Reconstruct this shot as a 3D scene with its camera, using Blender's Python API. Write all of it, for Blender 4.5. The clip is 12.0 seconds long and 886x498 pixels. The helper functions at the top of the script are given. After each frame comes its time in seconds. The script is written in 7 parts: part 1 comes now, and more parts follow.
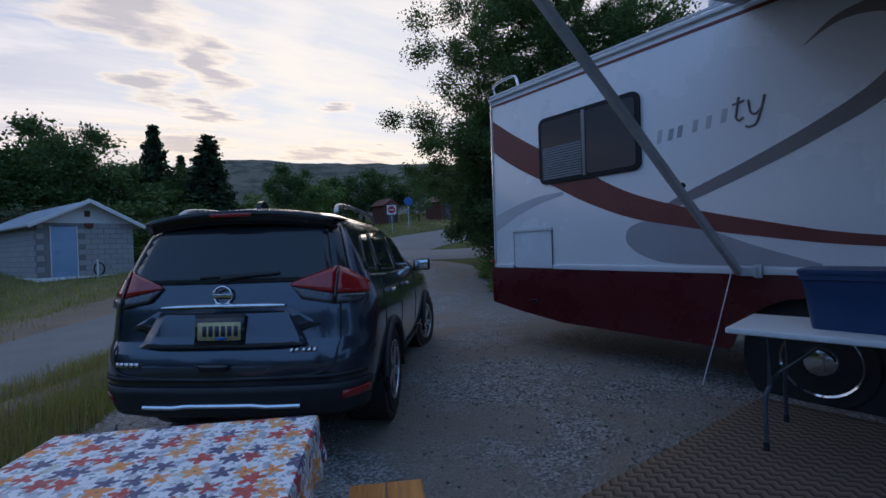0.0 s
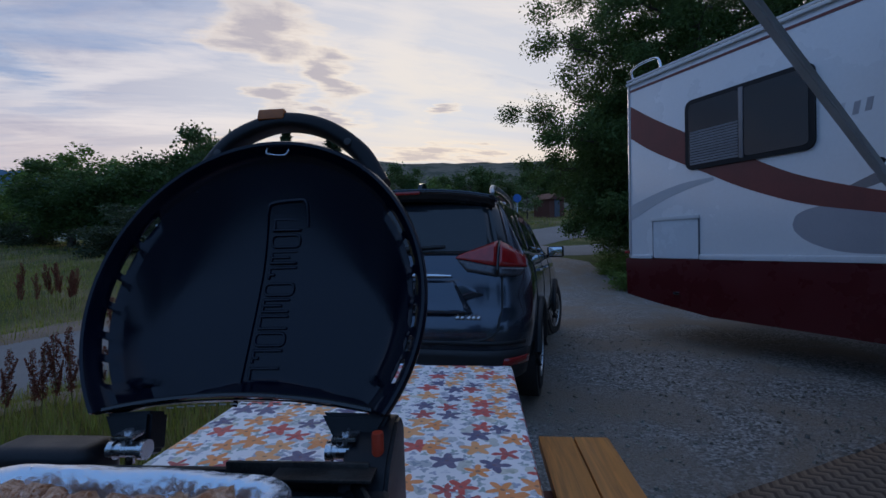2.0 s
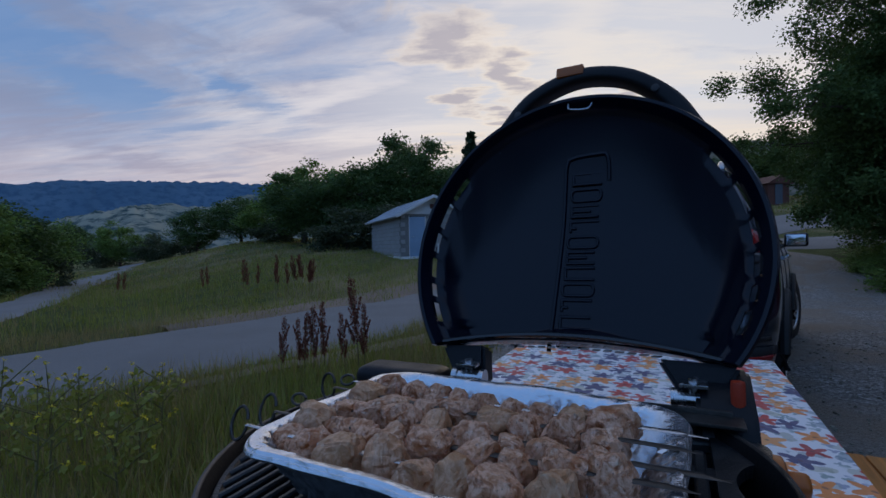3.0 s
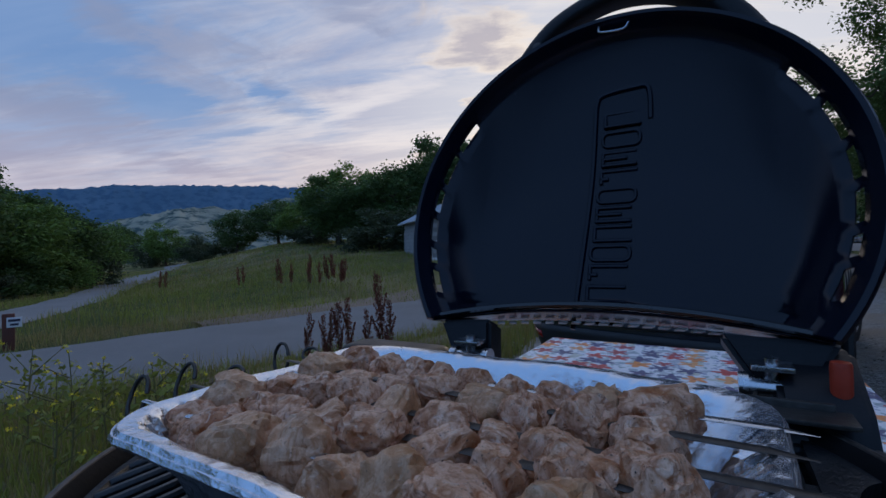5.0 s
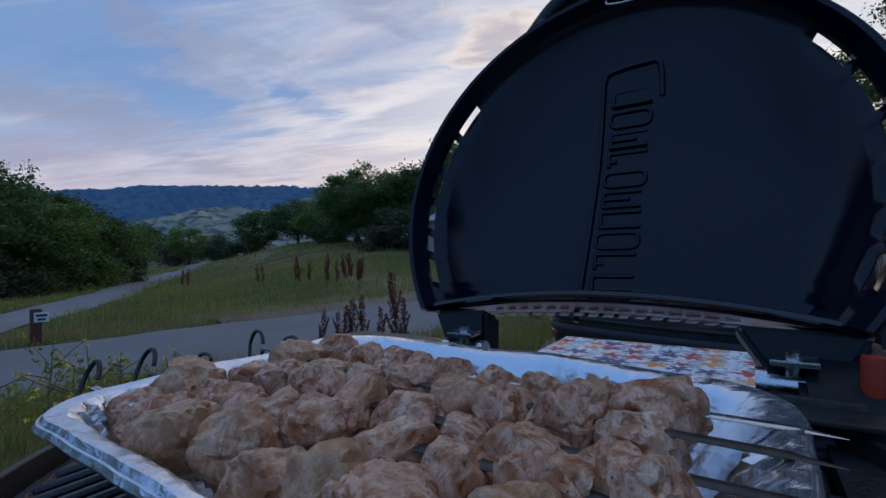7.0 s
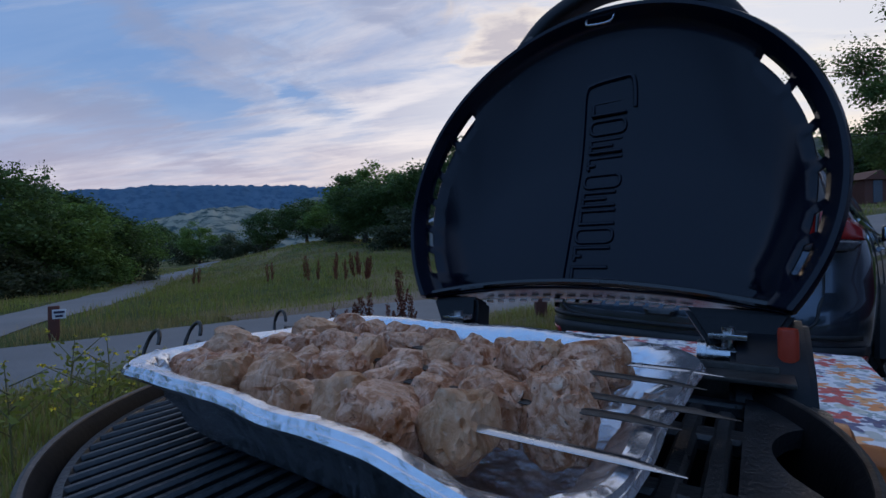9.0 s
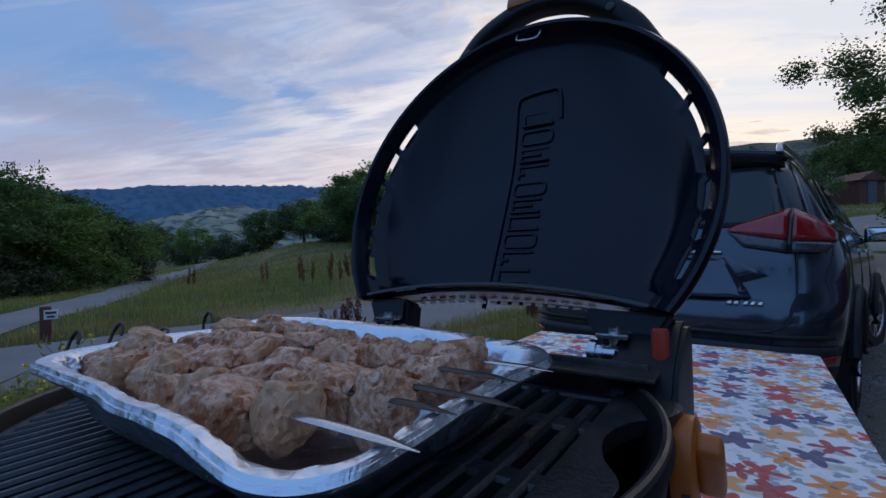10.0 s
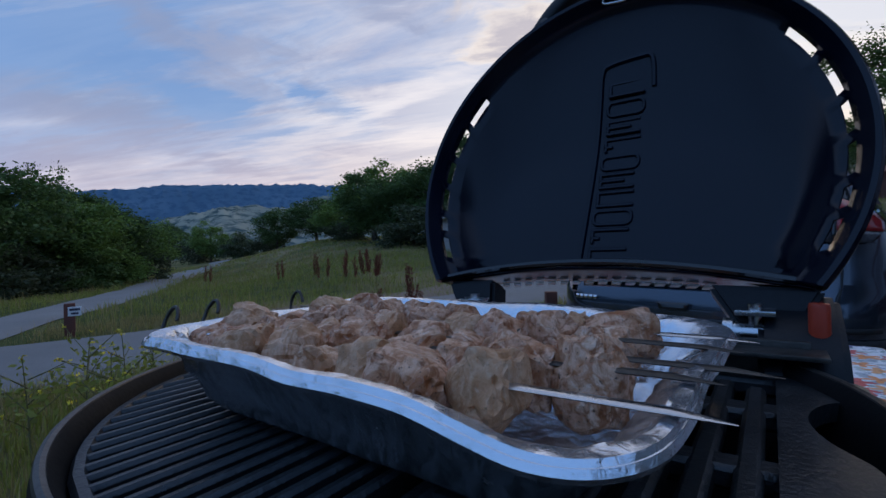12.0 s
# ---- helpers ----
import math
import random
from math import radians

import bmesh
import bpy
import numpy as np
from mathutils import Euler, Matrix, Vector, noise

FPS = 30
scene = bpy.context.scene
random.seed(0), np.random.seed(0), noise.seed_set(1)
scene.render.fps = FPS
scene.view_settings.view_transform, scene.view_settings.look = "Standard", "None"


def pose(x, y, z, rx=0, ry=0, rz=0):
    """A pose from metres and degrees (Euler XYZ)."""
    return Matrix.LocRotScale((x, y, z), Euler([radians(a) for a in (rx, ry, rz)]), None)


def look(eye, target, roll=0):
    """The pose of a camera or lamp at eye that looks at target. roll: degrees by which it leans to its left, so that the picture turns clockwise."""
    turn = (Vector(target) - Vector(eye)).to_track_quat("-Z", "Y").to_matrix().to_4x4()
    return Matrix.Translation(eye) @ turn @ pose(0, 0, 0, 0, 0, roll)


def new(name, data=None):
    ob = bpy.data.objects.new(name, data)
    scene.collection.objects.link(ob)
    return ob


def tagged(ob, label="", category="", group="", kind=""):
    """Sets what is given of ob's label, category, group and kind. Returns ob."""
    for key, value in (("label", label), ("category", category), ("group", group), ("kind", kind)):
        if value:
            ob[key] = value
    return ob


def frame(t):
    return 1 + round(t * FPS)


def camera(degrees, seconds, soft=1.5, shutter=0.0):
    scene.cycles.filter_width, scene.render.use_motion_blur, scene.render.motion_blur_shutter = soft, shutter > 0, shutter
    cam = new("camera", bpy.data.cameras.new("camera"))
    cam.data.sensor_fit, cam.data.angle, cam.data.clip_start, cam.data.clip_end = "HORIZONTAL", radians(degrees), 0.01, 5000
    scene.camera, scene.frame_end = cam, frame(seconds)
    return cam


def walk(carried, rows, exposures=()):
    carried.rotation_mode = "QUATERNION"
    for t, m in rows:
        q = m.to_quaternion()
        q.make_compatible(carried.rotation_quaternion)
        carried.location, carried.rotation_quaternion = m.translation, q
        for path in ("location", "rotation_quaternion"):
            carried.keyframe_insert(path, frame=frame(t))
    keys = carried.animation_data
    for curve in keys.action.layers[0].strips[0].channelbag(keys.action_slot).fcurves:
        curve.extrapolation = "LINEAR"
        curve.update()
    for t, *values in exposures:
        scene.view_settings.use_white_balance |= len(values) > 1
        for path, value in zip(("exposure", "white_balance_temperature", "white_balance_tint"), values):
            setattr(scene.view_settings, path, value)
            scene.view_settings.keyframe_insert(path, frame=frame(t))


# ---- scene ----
cam = camera(87.0, 12.0)
PATH = [
    (0, (0.261, 0.160, 1.430), (1.147, 1.953, 1.414), -1.90),
    (0.5, (0.217, 0.166, 1.394), (1.077, 1.971, 1.380), -2.00),
    (1, (0.144, 0.174, 1.357), (0.942, 2.008, 1.346), -1.98),
    (1.5, (0.018, 0.180, 1.313), (0.770, 2.034, 1.307), -1.88),
    (2, (-0.143, 0.176, 1.287), (0.332, 2.118, 1.277), -0.84),
    (2.5, (-0.274, 0.167, 1.244), (-0.205, 2.166, 1.230), -0.91),
    (3, (-0.350, 0.185, 1.218), (-0.629, 2.165, 1.203), -1.11),
    (4.8, (-0.333, 0.315, 1.154), (-0.740, 2.273, 1.153), -0.92),
    (5, (-0.325, 0.331, 1.150), (-0.743, 2.287, 1.148), -0.92),
    (5.5, (-0.328, 0.356, 1.142), (-0.771, 2.307, 1.140), -0.92),
    (6, (-0.319, 0.378, 1.144), (-0.781, 2.324, 1.142), -0.92),
    (6.5, (-0.311, 0.379, 1.136), (-0.791, 2.321, 1.135), -0.82),
    (7, (-0.304, 0.372, 1.133), (-0.797, 2.310, 1.131), -0.72),
    (7.2, (-0.304, 0.362, 1.130), (-0.798, 2.299, 1.129), -0.72),
    (9, (-0.270, 0.300, 1.126), (-0.796, 2.229, 1.121), -0.72),
    (9.5, (-0.224, 0.299, 1.137), (-0.750, 2.229, 1.133), -0.72),
    (10, (-0.170, 0.291, 1.131), (-0.688, 2.223, 1.127), -0.72),
    (10.5, (-0.181, 0.273, 1.121), (-0.692, 2.206, 1.111), -0.72),
    (11, (-0.230, 0.287, 1.114), (-0.750, 2.218, 1.103), -0.82),
    (11.5, (-0.267, 0.303, 1.110), (-0.807, 2.228, 1.098), -0.92),
    (12, (-0.281, 0.304, 1.106), (-0.844, 2.223, 1.092), -1.03),
]
walk(cam, [(t, look(eye, target, roll)) for t, eye, target, roll in PATH], exposures=((0, 0.36), (1.5, 0.2), (2.0, 0.12), (3.0, 0.05), (5.0, 0.15), (6.5, 0.22), (9.0, 0.3), (10.5, 0.34), (12, 0.34)))

# ---------------------------------------------------------------- sky and light
SUN_AZ, SUN_EL = radians(14.0), radians(4.0)     # the set sun's glow, clockwise from +y
world = bpy.data.worlds.new("dusk_sky")
scene.world = world
world.use_nodes = True


class Nodes:
    """Small helper to write node trees."""
    def __init__(self, nt):
        self.nt = nt
        nt.nodes.clear()

    def n(self, kind, **values):
        node = self.nt.nodes.new(kind)
        for k, val in values.items():
            if k.startswith("i") and k[1:].isdigit():
                self.put(node.inputs[int(k[1:])], val)
            else:
                self.put(node.inputs[k.replace("_", " ")], val)
        return node

    def put(self, socket, val):
        if isinstance(val, bpy.types.NodeSocket):
            self.nt.links.new(val, socket)
        elif isinstance(val, bpy.types.Node):
            self.nt.links.new(val.outputs[0], socket)
        else:
            if socket.type == "RGBA" and len(val) == 3:
                val = (*val, 1)
            socket.default_value = val

    def math(self, op, a, b=0.0, c=0.0):
        node = self.nt.nodes.new("ShaderNodeMath")
        node.operation = op
        for s, val in zip(node.inputs, (a, b, c)):
            self.put(s, val)
        return node.outputs[0]

    def vmath(self, op, a, b=(0, 0, 0)):
        node = self.nt.nodes.new("ShaderNodeVectorMath")
        node.operation = op
        self.put(node.inputs[0], a)
        self.put(node.inputs[1], b)
        return node.outputs["Value"] if op in ("DOT_PRODUCT", "LENGTH") else node.outputs[0]

    def mix(self, f, a, b, mode="MIX"):
        node = self.nt.nodes.new("ShaderNodeMix")
        node.data_type, node.blend_type = "RGBA", mode
        self.put(node.inputs[0], f)
        self.put(node.inputs[6], a)
        self.put(node.inputs[7], b)
        return node.outputs[2]

    def ramp(self, f, stops, ease=False):
        node = self.nt.nodes.new("ShaderNodeValToRGB")
        self.put(node.inputs[0], f)
        node.color_ramp.interpolation = "EASE" if ease else "LINEAR"
        els = node.color_ramp.elements
        while len(els) < len(stops):
            els.new(0.5)
        for e, (p, col) in zip(els, stops):
            e.position = p
            e.color = (col, col, col, 1) if isinstance(col, (int, float)) else (*col, 1)
        return node.outputs[0]

    def noise(self, vec, scale, detail=4.0, rough=0.55, distort=0.0):
        node = self.nt.nodes.new("ShaderNodeTexNoise")
        self.put(node.inputs["Vector"], vec)
        for k, val in (("Scale", scale), ("Detail", detail), ("Roughness", rough), ("Distortion", distort)):
            node.inputs[k].default_value = val
        return node.outputs[0]

    def maprange(self, f, a, b, c=0.0, d=1.0):
        node = self.nt.nodes.new("ShaderNodeMapRange")
        for s, val in zip(node.inputs, (f, a, b, c, d)):
            self.put(s, val)
        return node.outputs[0]


w = Nodes(world.node_tree)
co = w.n("ShaderNodeTexCoord").outputs["Generated"]
dirn = w.vmath("NORMALIZE", co)
sep = w.n("ShaderNodeSeparateXYZ", i0=dirn)
up = w.math("MAXIMUM", sep.outputs[2], 0.0)
sunward = w.vmath("DOT_PRODUCT", dirn, (math.sin(SUN_AZ) * math.cos(0.12), math.cos(SUN_AZ) * math.cos(0.12), math.sin(0.12)))
sky = w.n("ShaderNodeTexSky")
sky.sky_type, sky.sun_disc, sky.sun_elevation, sky.sun_rotation, sky.ozone_density = "NISHITA", False, SUN_EL, SUN_AZ, 2.0
# clear sky: blue above, paler to the horizon and to the set sun
clear = w.ramp(up, [(0.0, (0.52, 0.46, 0.54)), (0.12, (0.29, 0.40, 0.61)), (0.32, (0.15, 0.28, 0.55)), (1.0, (0.15, 0.28, 0.55))])
clear = w.mix(0.10, clear, w.mix(1.0, sky.outputs[0], (0.10, 0.10, 0.10), "MULTIPLY"))
# cloud layers on a flat sheet overhead
zz = w.math("ADD", up, 0.10)
flat = w.n("ShaderNodeCombineXYZ", X=w.math("DIVIDE", sep.outputs[0], zz), Y=w.math("DIVIDE", sep.outputs[1], zz))
turned = w.n("ShaderNodeMapping", Vector=flat.outputs[0], Rotation=(0, 0, radians(-52)), Scale=(0.34, 1.25, 1.0))
veil = w.noise(turned.outputs[0], 0.75, 9.0, 0.60, 1.3)
wisps = w.noise(turned.outputs[0], 2.6, 10.0, 0.66, 1.9)
bands = w.noise(turned.outputs[0], 1.25, 8.0, 0.62, 1.0)
ripple = w.noise(flat.outputs[0], 4.2, 6.0, 0.60, 0.6)
glow = w.maprange(sunward, 0.55, 1.0)
# compass bearing and height of the view in degrees, with frayed edges
fray = w.n("ShaderNodeTexNoise", Vector=turned.outputs[0], Scale=3.2, Detail=8.0, Roughness=0.62)
fray_c = w.n("ShaderNodeSeparateColor", i0=fray.outputs["Color"])
bearing = w.math("MULTIPLY_ADD", w.math("ARCTAN2", sep.outputs[0], sep.outputs[1]), 57.2958, w.math("MULTIPLY_ADD", fray_c.outputs[0], 18.0, -9.0))
height = w.math("MULTIPLY_ADD", w.math("ARCSINE", sep.outputs[2]), 57.2958, w.math("MULTIPLY_ADD", fray_c.outputs[1], 7.0, -3.5))


def bank(az, el, wide, tall, tilt=0.0):
    """How deep the view lies in a bank of cloud, 1 at its middle and 0 at its rim."""
    a, b = w.math("SUBTRACT", bearing, az), w.math("SUBTRACT", height, el)
    c, d = math.cos(radians(tilt)), math.sin(radians(tilt))
    u = w.math("MULTIPLY", w.math("ADD", w.math("MULTIPLY", a, c), w.math("MULTIPLY", b, d)), 1 / wide)
    v = w.math("MULTIPLY", w.math("SUBTRACT", w.math("MULTIPLY", b, c), w.math("MULTIPLY", a, d)), 1 / tall)
    return w.math("SUBTRACT", 1.0, w.math("SQRT", w.math("ADD", w.math("MULTIPLY", u, u), w.math("MULTIPLY", v, v))))


def most(items):
    out = items[0]
    for other in items[1:]:
        out = w.math("MAXIMUM", out, other)
    return out


gaps = most([bank(-54, 20, 15, 5.0, 10), bank(-43, 15.5, 9, 2.6, -18), bank(-29, 16, 6, 2.2, -25), bank(-60, 30, 18, 6)])
slabs = most([bank(-56, 13.5, 12, 2.6, -8), bank(-58, 8.4, 12, 1.7, -4), bank(-40, 9.6, 7, 0.8, -6), bank(-47, 23, 9, 2.0, -18)])
mackerel = most([bank(-37, 20.5, 10, 4.0, -18), bank(-22, 26.5, 5, 3.0, 0), bank(-11, 26, 6, 3.0, 0)])
rays = most([bank(-24.5, 16.2, 17, 1.5, 23), bank(-33, 8.0, 10, 1.3, 12), bank(9, 20, 3.0, 10, 6)])
puff = most([bank(-6, 23.5, 7, 2.8, -20), bank(0, 20, 4.5, 2.4, -50), bank(-4.9, 16.9, 2.6, 1.0), bank(-1.5, 15.4, 2.6, 1.0, -10), bank(13.8, 16.6, 2.8, 0.9, 20), bank(11.5, 11.0, 4.5, 0.9), bank(-1.7, 12.0, 3.5, 1.0), bank(-10, 12, 4, 0.9), bank(18, 11, 3, 0.7)])
amount = w.math("ADD", w.math("ADD", veil, w.math("MULTIPLY", wisps, 0.40)), w.math("MULTIPLY", glow, 0.26))
amount = w.math("ADD", amount, w.math("MULTIPLY", w.maprange(gaps, -0.1, 0.7), -0.16))
veil_m = w.maprange(amount, 0.58, 0.84, 0.08, 1.0)
lit = w.ramp(glow, [(0.0, (0.60, 0.60, 0.67)), (0.40, (0.68, 0.66, 0.70)), (0.72, (0.75, 0.71, 0.73)), (1.0, (0.79, 0.73, 0.67))])
shade = w.ramp(glow, [(0.0, (0.27, 0.31, 0.45)), (0.5, (0.43, 0.44, 0.55)), (1.0, (0.66, 0.67, 0.72))])
cloud = w.mix(w.maprange(w.math("ADD", bands, w.math("MULTIPLY", wisps, 0.35)), 0.54, 0.76, 0.0, 1.0), lit, shade)
cloudy = w.mix(veil_m, clear, cloud)
cloudy = w.mix(w.maprange(w.math("MULTIPLY_ADD", wisps, 1.3, rays), 0.45, 1.45, 0.0, 0.75), cloudy, lit)
cloudy = w.mix(w.maprange(w.math("MULTIPLY_ADD", wisps, 1.5, slabs), 0.55, 1.45, 0.0, 0.75), cloudy, w.mix(glow, (0.22, 0.27, 0.42), (0.40, 0.40, 0.50)))
flecks = w.math("MULTIPLY", w.maprange(mackerel, -0.3, 0.5), w.maprange(ripple, 0.44, 0.60))
cloudy = w.mix(w.math("MULTIPLY", flecks, 0.75), cloudy, (0.27, 0.31, 0.45))
# grey-violet puffs with bright edges towards the sun
frayed = w.math("MULTIPLY_ADD", ripple, 2.0, puff)
cloudy = w.mix(w.math("MULTIPLY", w.maprange(frayed, 0.65, 1.20), 0.50), cloudy, w.mix(glow, (0.70, 0.62, 0.62), (1.0, 0.83, 0.62)))
cloudy = w.mix(w.maprange(frayed, 1.05, 1.65, 0.0, 0.70), cloudy, w.mix(glow, (0.27, 0.29, 0.40), (0.36, 0.34, 0.42)))
# pink belt at the horizon, warm towards the sun
belt = w.math("MULTIPLY", w.maprange(up, 0.26, 0.02), w.maprange(sunward, -0.2, 0.75, 0.30, 0.85))
warm = w.ramp(glow, [(0.0, (0.58, 0.46, 0.50)), (0.55, (0.66, 0.51, 0.47)), (0.85, (0.75, 0.60, 0.48)), (1.0, (0.88, 0.70, 0.54))])
low_bars = w.noise(w.n("ShaderNodeMapping", Vector=flat.outputs[0], Scale=(0.35, 0.9, 1.0)).outputs[0], 0.9, 7.0, 0.6, 0.3)
warm = w.mix(w.maprange(low_bars, 0.56, 0.66, 0.0, 0.7), warm, (0.36, 0.36, 0.46))
cloudy = w.mix(belt, cloudy, warm)
# the sky behind the walk is deeper blue
back = w.maprange(sunward, 0.36, -0.22)
cloudy = w.mix(w.math("MULTIPLY", back, 0.94), cloudy, (0.145, 0.300, 0.630))
below = w.maprange(sep.outputs[2], -0.02, -0.12)
cloudy = w.mix(below, cloudy, (0.03, 0.035, 0.03))
bg = w.n("ShaderNodeBackground", Color=cloudy, Strength=1.0)
w.nt.links.new(bg.outputs[0], w.n("ShaderNodeOutputWorld").inputs[0])

sun_data = bpy.data.lights.new("sun", "SUN")
sun_data.energy, sun_data.angle, sun_data.color = 0.25, radians(25), (1.0, 0.80, 0.62)
sun = new("sun", sun_data)
sun.matrix_world = look((20 * math.sin(SUN_AZ), 20 * math.cos(SUN_AZ), 20 * math.tan(radians(9))), (0, 0, 0))


# ---------------------------------------------------------------- materials
def material(name, base, rough=0.6, metal=0.0, var=0.25, scale=8.0, fine=60.0, bump=0.15, second=None, spec=0.5, coat=0.0, bump_dist=0.004, rough_var=0.12):
    """A surface with colour variation at two scales, rough patches and relief; scales are per metre."""
    m = bpy.data.materials.new(name)
    m.use_nodes = True
    t = Nodes(m.node_tree)
    co = t.n("ShaderNodeTexCoord").outputs["Object"]
    rnd = t.n("ShaderNodeObjectInfo").outputs["Random"]
    big = t.noise(co, scale, 5.0, 0.6)
    small = t.noise(co, fine, 4.0, 0.6)
    blend = t.math("ADD", t.math("MULTIPLY", big, 0.65), t.math("MULTIPLY", small, 0.35))
    lo = tuple(max(0.0, c * (1 - var)) for c in base)
    hi = second or tuple(min(1.0, c * (1 + var)) for c in base)
    col = t.ramp(blend, [(0.34, lo), (0.66, hi)])
    col = t.mix(0.12, col, t.mix(1.0, col, t.n("ShaderNodeCombineColor", i0=rnd, i1=rnd, i2=rnd).outputs[0], "MULTIPLY"))
    r = t.maprange(big, 0.3, 0.7, max(0.02, rough - rough_var), min(1.0, rough + rough_var))
    b = t.n("ShaderNodeBump", Strength=bump, Distance=bump_dist, Height=small)
    p = t.n("ShaderNodeBsdfPrincipled", Base_Color=col, Roughness=r, Metallic=metal, Normal=b.outputs[0])
    p.inputs["Specular IOR Level"].default_value = spec
    p.inputs["Coat Weight"].default_value = coat
    p.inputs["Coat Roughness"].default_value = 0.06
    t.nt.links.new(p.outputs[0], t.n("ShaderNodeOutputMaterial").inputs[0])
    return m


def glass(name, tint=(0.03, 0.035, 0.04), rough=0.03, alpha=0.85, spec=0.6):
    """Dark privacy glass: a glossy dark sheet that lets a little through."""
    m = bpy.data.materials.new(name)
    m.use_nodes = True
    t = Nodes(m.node_tree)
    p = t.n("ShaderNodeBsdfPrincipled", Base_Color=tint, Roughness=rough)
    p.inputs["Specular IOR Level"].default_value = spec
    s = t.n("ShaderNodeBsdfTransparent", Color=(0.5, 0.55, 0.55))
    mx = t.n("ShaderNodeMixShader", Fac=alpha, i1=s.outputs[0], i2=p.outputs[0])
    t.nt.links.new(mx.outputs[0], t.n("ShaderNodeOutputMaterial").inputs[0])
    return m


M = {}
M["paint_grey"] = material("car_paint", (0.055, 0.072, 0.100), 0.22, 0.7, 0.08, 3, 300, 0.02, coat=1.0, rough_var=0.04)
M["plastic"] = material("black_plastic", (0.018, 0.019, 0.021), 0.55, 0, 0.3, 12, 400, 0.1)
M["gloss_black"] = material("gloss_black", (0.012, 0.012, 0.014), 0.16, 0, 0.2, 8, 200, 0.02, coat=0.4)
M["rubber"] = material("tyre_rubber", (0.016, 0.016, 0.017), 0.8, 0, 0.35, 14, 180, 0.3)
M["alloy"] = material("alloy", (0.55, 0.56, 0.58), 0.32, 0.9, 0.15, 12, 200, 0.05)
M["chrome"] = material("chrome", (0.78, 0.80, 0.83), 0.09, 1.0, 0.05, 8, 200, 0.01, rough_var=0.04)
M["red_lens"] = material("red_lens", (0.36, 0.010, 0.010), 0.14, 0, 0.25, 25, 120, 0.02, coat=0.8)
M["clear_lens"] = material("clear_lens", (0.085, 0.085, 0.095), 0.15, 0.3, 0.4, 40, 160, 0.05, coat=0.2)
M["glass"] = glass("privacy_glass")
M["window_glass"] = glass("window_glass", (0.012, 0.014, 0.017), 0.04, 0.97, 0.45)
M["plate"] = material("plate_yellow", (0.55, 0.47, 0.24), 0.4, 0, 0.18, 20, 90, 0.05)
M["ink"] = material("plate_ink", (0.03, 0.03, 0.06), 0.5)
M["rv_white"] = material("rv_gelcoat", (0.72, 0.74, 0.77), 0.24, 0, 0.05, 0.8, 30, 0.03, coat=0.25)
M["rv_maroon"] = material("rv_maroon", (0.10, 0.012, 0.014), 0.3, 0, 0.15, 2, 60, 0.04, coat=0.2)
M["decal_red"] = material("decal_brown_red", (0.20, 0.045, 0.035), 0.42, 0, 0.18, 3, 90, 0.05)
M["decal_grey"] = material("decal_silver", (0.40, 0.39, 0.42), 0.38, 0.1, 0.08, 2, 90, 0.03)
M["decal_pale"] = material("decal_pale_silver", (0.56, 0.56, 0.58), 0.38, 0.1, 0.06, 2, 90, 0.03)
M["decal_taupe"] = material("decal_taupe", (0.27, 0.235, 0.235), 0.45, 0, 0.15, 2, 90, 0.05)
M["aluminium"] = material("mill_aluminium", (0.60, 0.61, 0.63), 0.48, 0.15, 0.12, 6, 160, 0.06)
M["awning"] = material("awning_vinyl", (0.30, 0.30, 0.32), 0.6, 0, 0.15, 3, 90, 0.08)
M["steel"] = material("steel", (0.64, 0.65, 0.67), 0.26, 1.0, 0.15, 40, 300, 0.06)
M["burnt_steel"] = material("burnt_steel", (0.085, 0.078, 0.072), 0.45, 0.8, 0.5, 30, 200, 0.12)
M["enamel"] = material("lid_enamel", (0.0004, 0.0024, 0.0120), 0.22, 0.0, 0.25, 4, 260, 0.04, rough_var=0.04)
M["enamel"].node_tree.nodes["Principled BSDF"].inputs["Specular IOR Level"].default_value = 0.34
M["grill_black"] = material("grill_black_paint", (0.009, 0.010, 0.013), 0.42, 0, 0.3, 8, 200, 0.12, spec=0.25)
M["bowl_black"] = material("bowl_black_enamel", (0.008, 0.008, 0.009), 0.6, 0, 0.35, 10, 160, 0.15, spec=0.12)
M["iron"] = material("seasoned_cast_iron", (0.022, 0.024, 0.027), 0.38, 0.2, 0.4, 25, 240, 0.35, spec=0.6)
M["orange"] = material("orange_plastic", (0.46, 0.115, 0.012), 0.4, 0, 0.15, 30, 160, 0.06)
M["red_plastic"] = material("red_plastic", (0.45, 0.045, 0.018), 0.4, 0, 0.15, 30, 160, 0.05)
M["blue_bin"] = material("blue_plastic", (0.012, 0.045, 0.13), 0.4, 0, 0.15, 5, 120, 0.06)
M["white_plastic"] = material("white_plastic_table", (0.70, 0.72, 0.74), 0.5, 0, 0.06, 5, 220, 0.08)
M["grey_steel"] = material("grey_tube", (0.10, 0.11, 0.13), 0.4, 0.5, 0.2, 12, 120, 0.05)
M["white_tile"] = material("painted_metal_roof", (0.52, 0.54, 0.58), 0.45, 0.2, 0.15, 0.7, 25, 0.08)
M["block"] = material("painted_block", (0.36, 0.35, 0.345), 0.85, 0, 0.16, 1.4, 25, 0.3, bump_dist=0.01)
M["mortar"] = material("dark_mortar", (0.21, 0.205, 0.20), 0.95, 0, 0.25, 2, 40, 0.3)
M["white_paint"] = material("white_paint", (0.72, 0.72, 0.72), 0.6, 0, 0.08, 3, 60, 0.08)
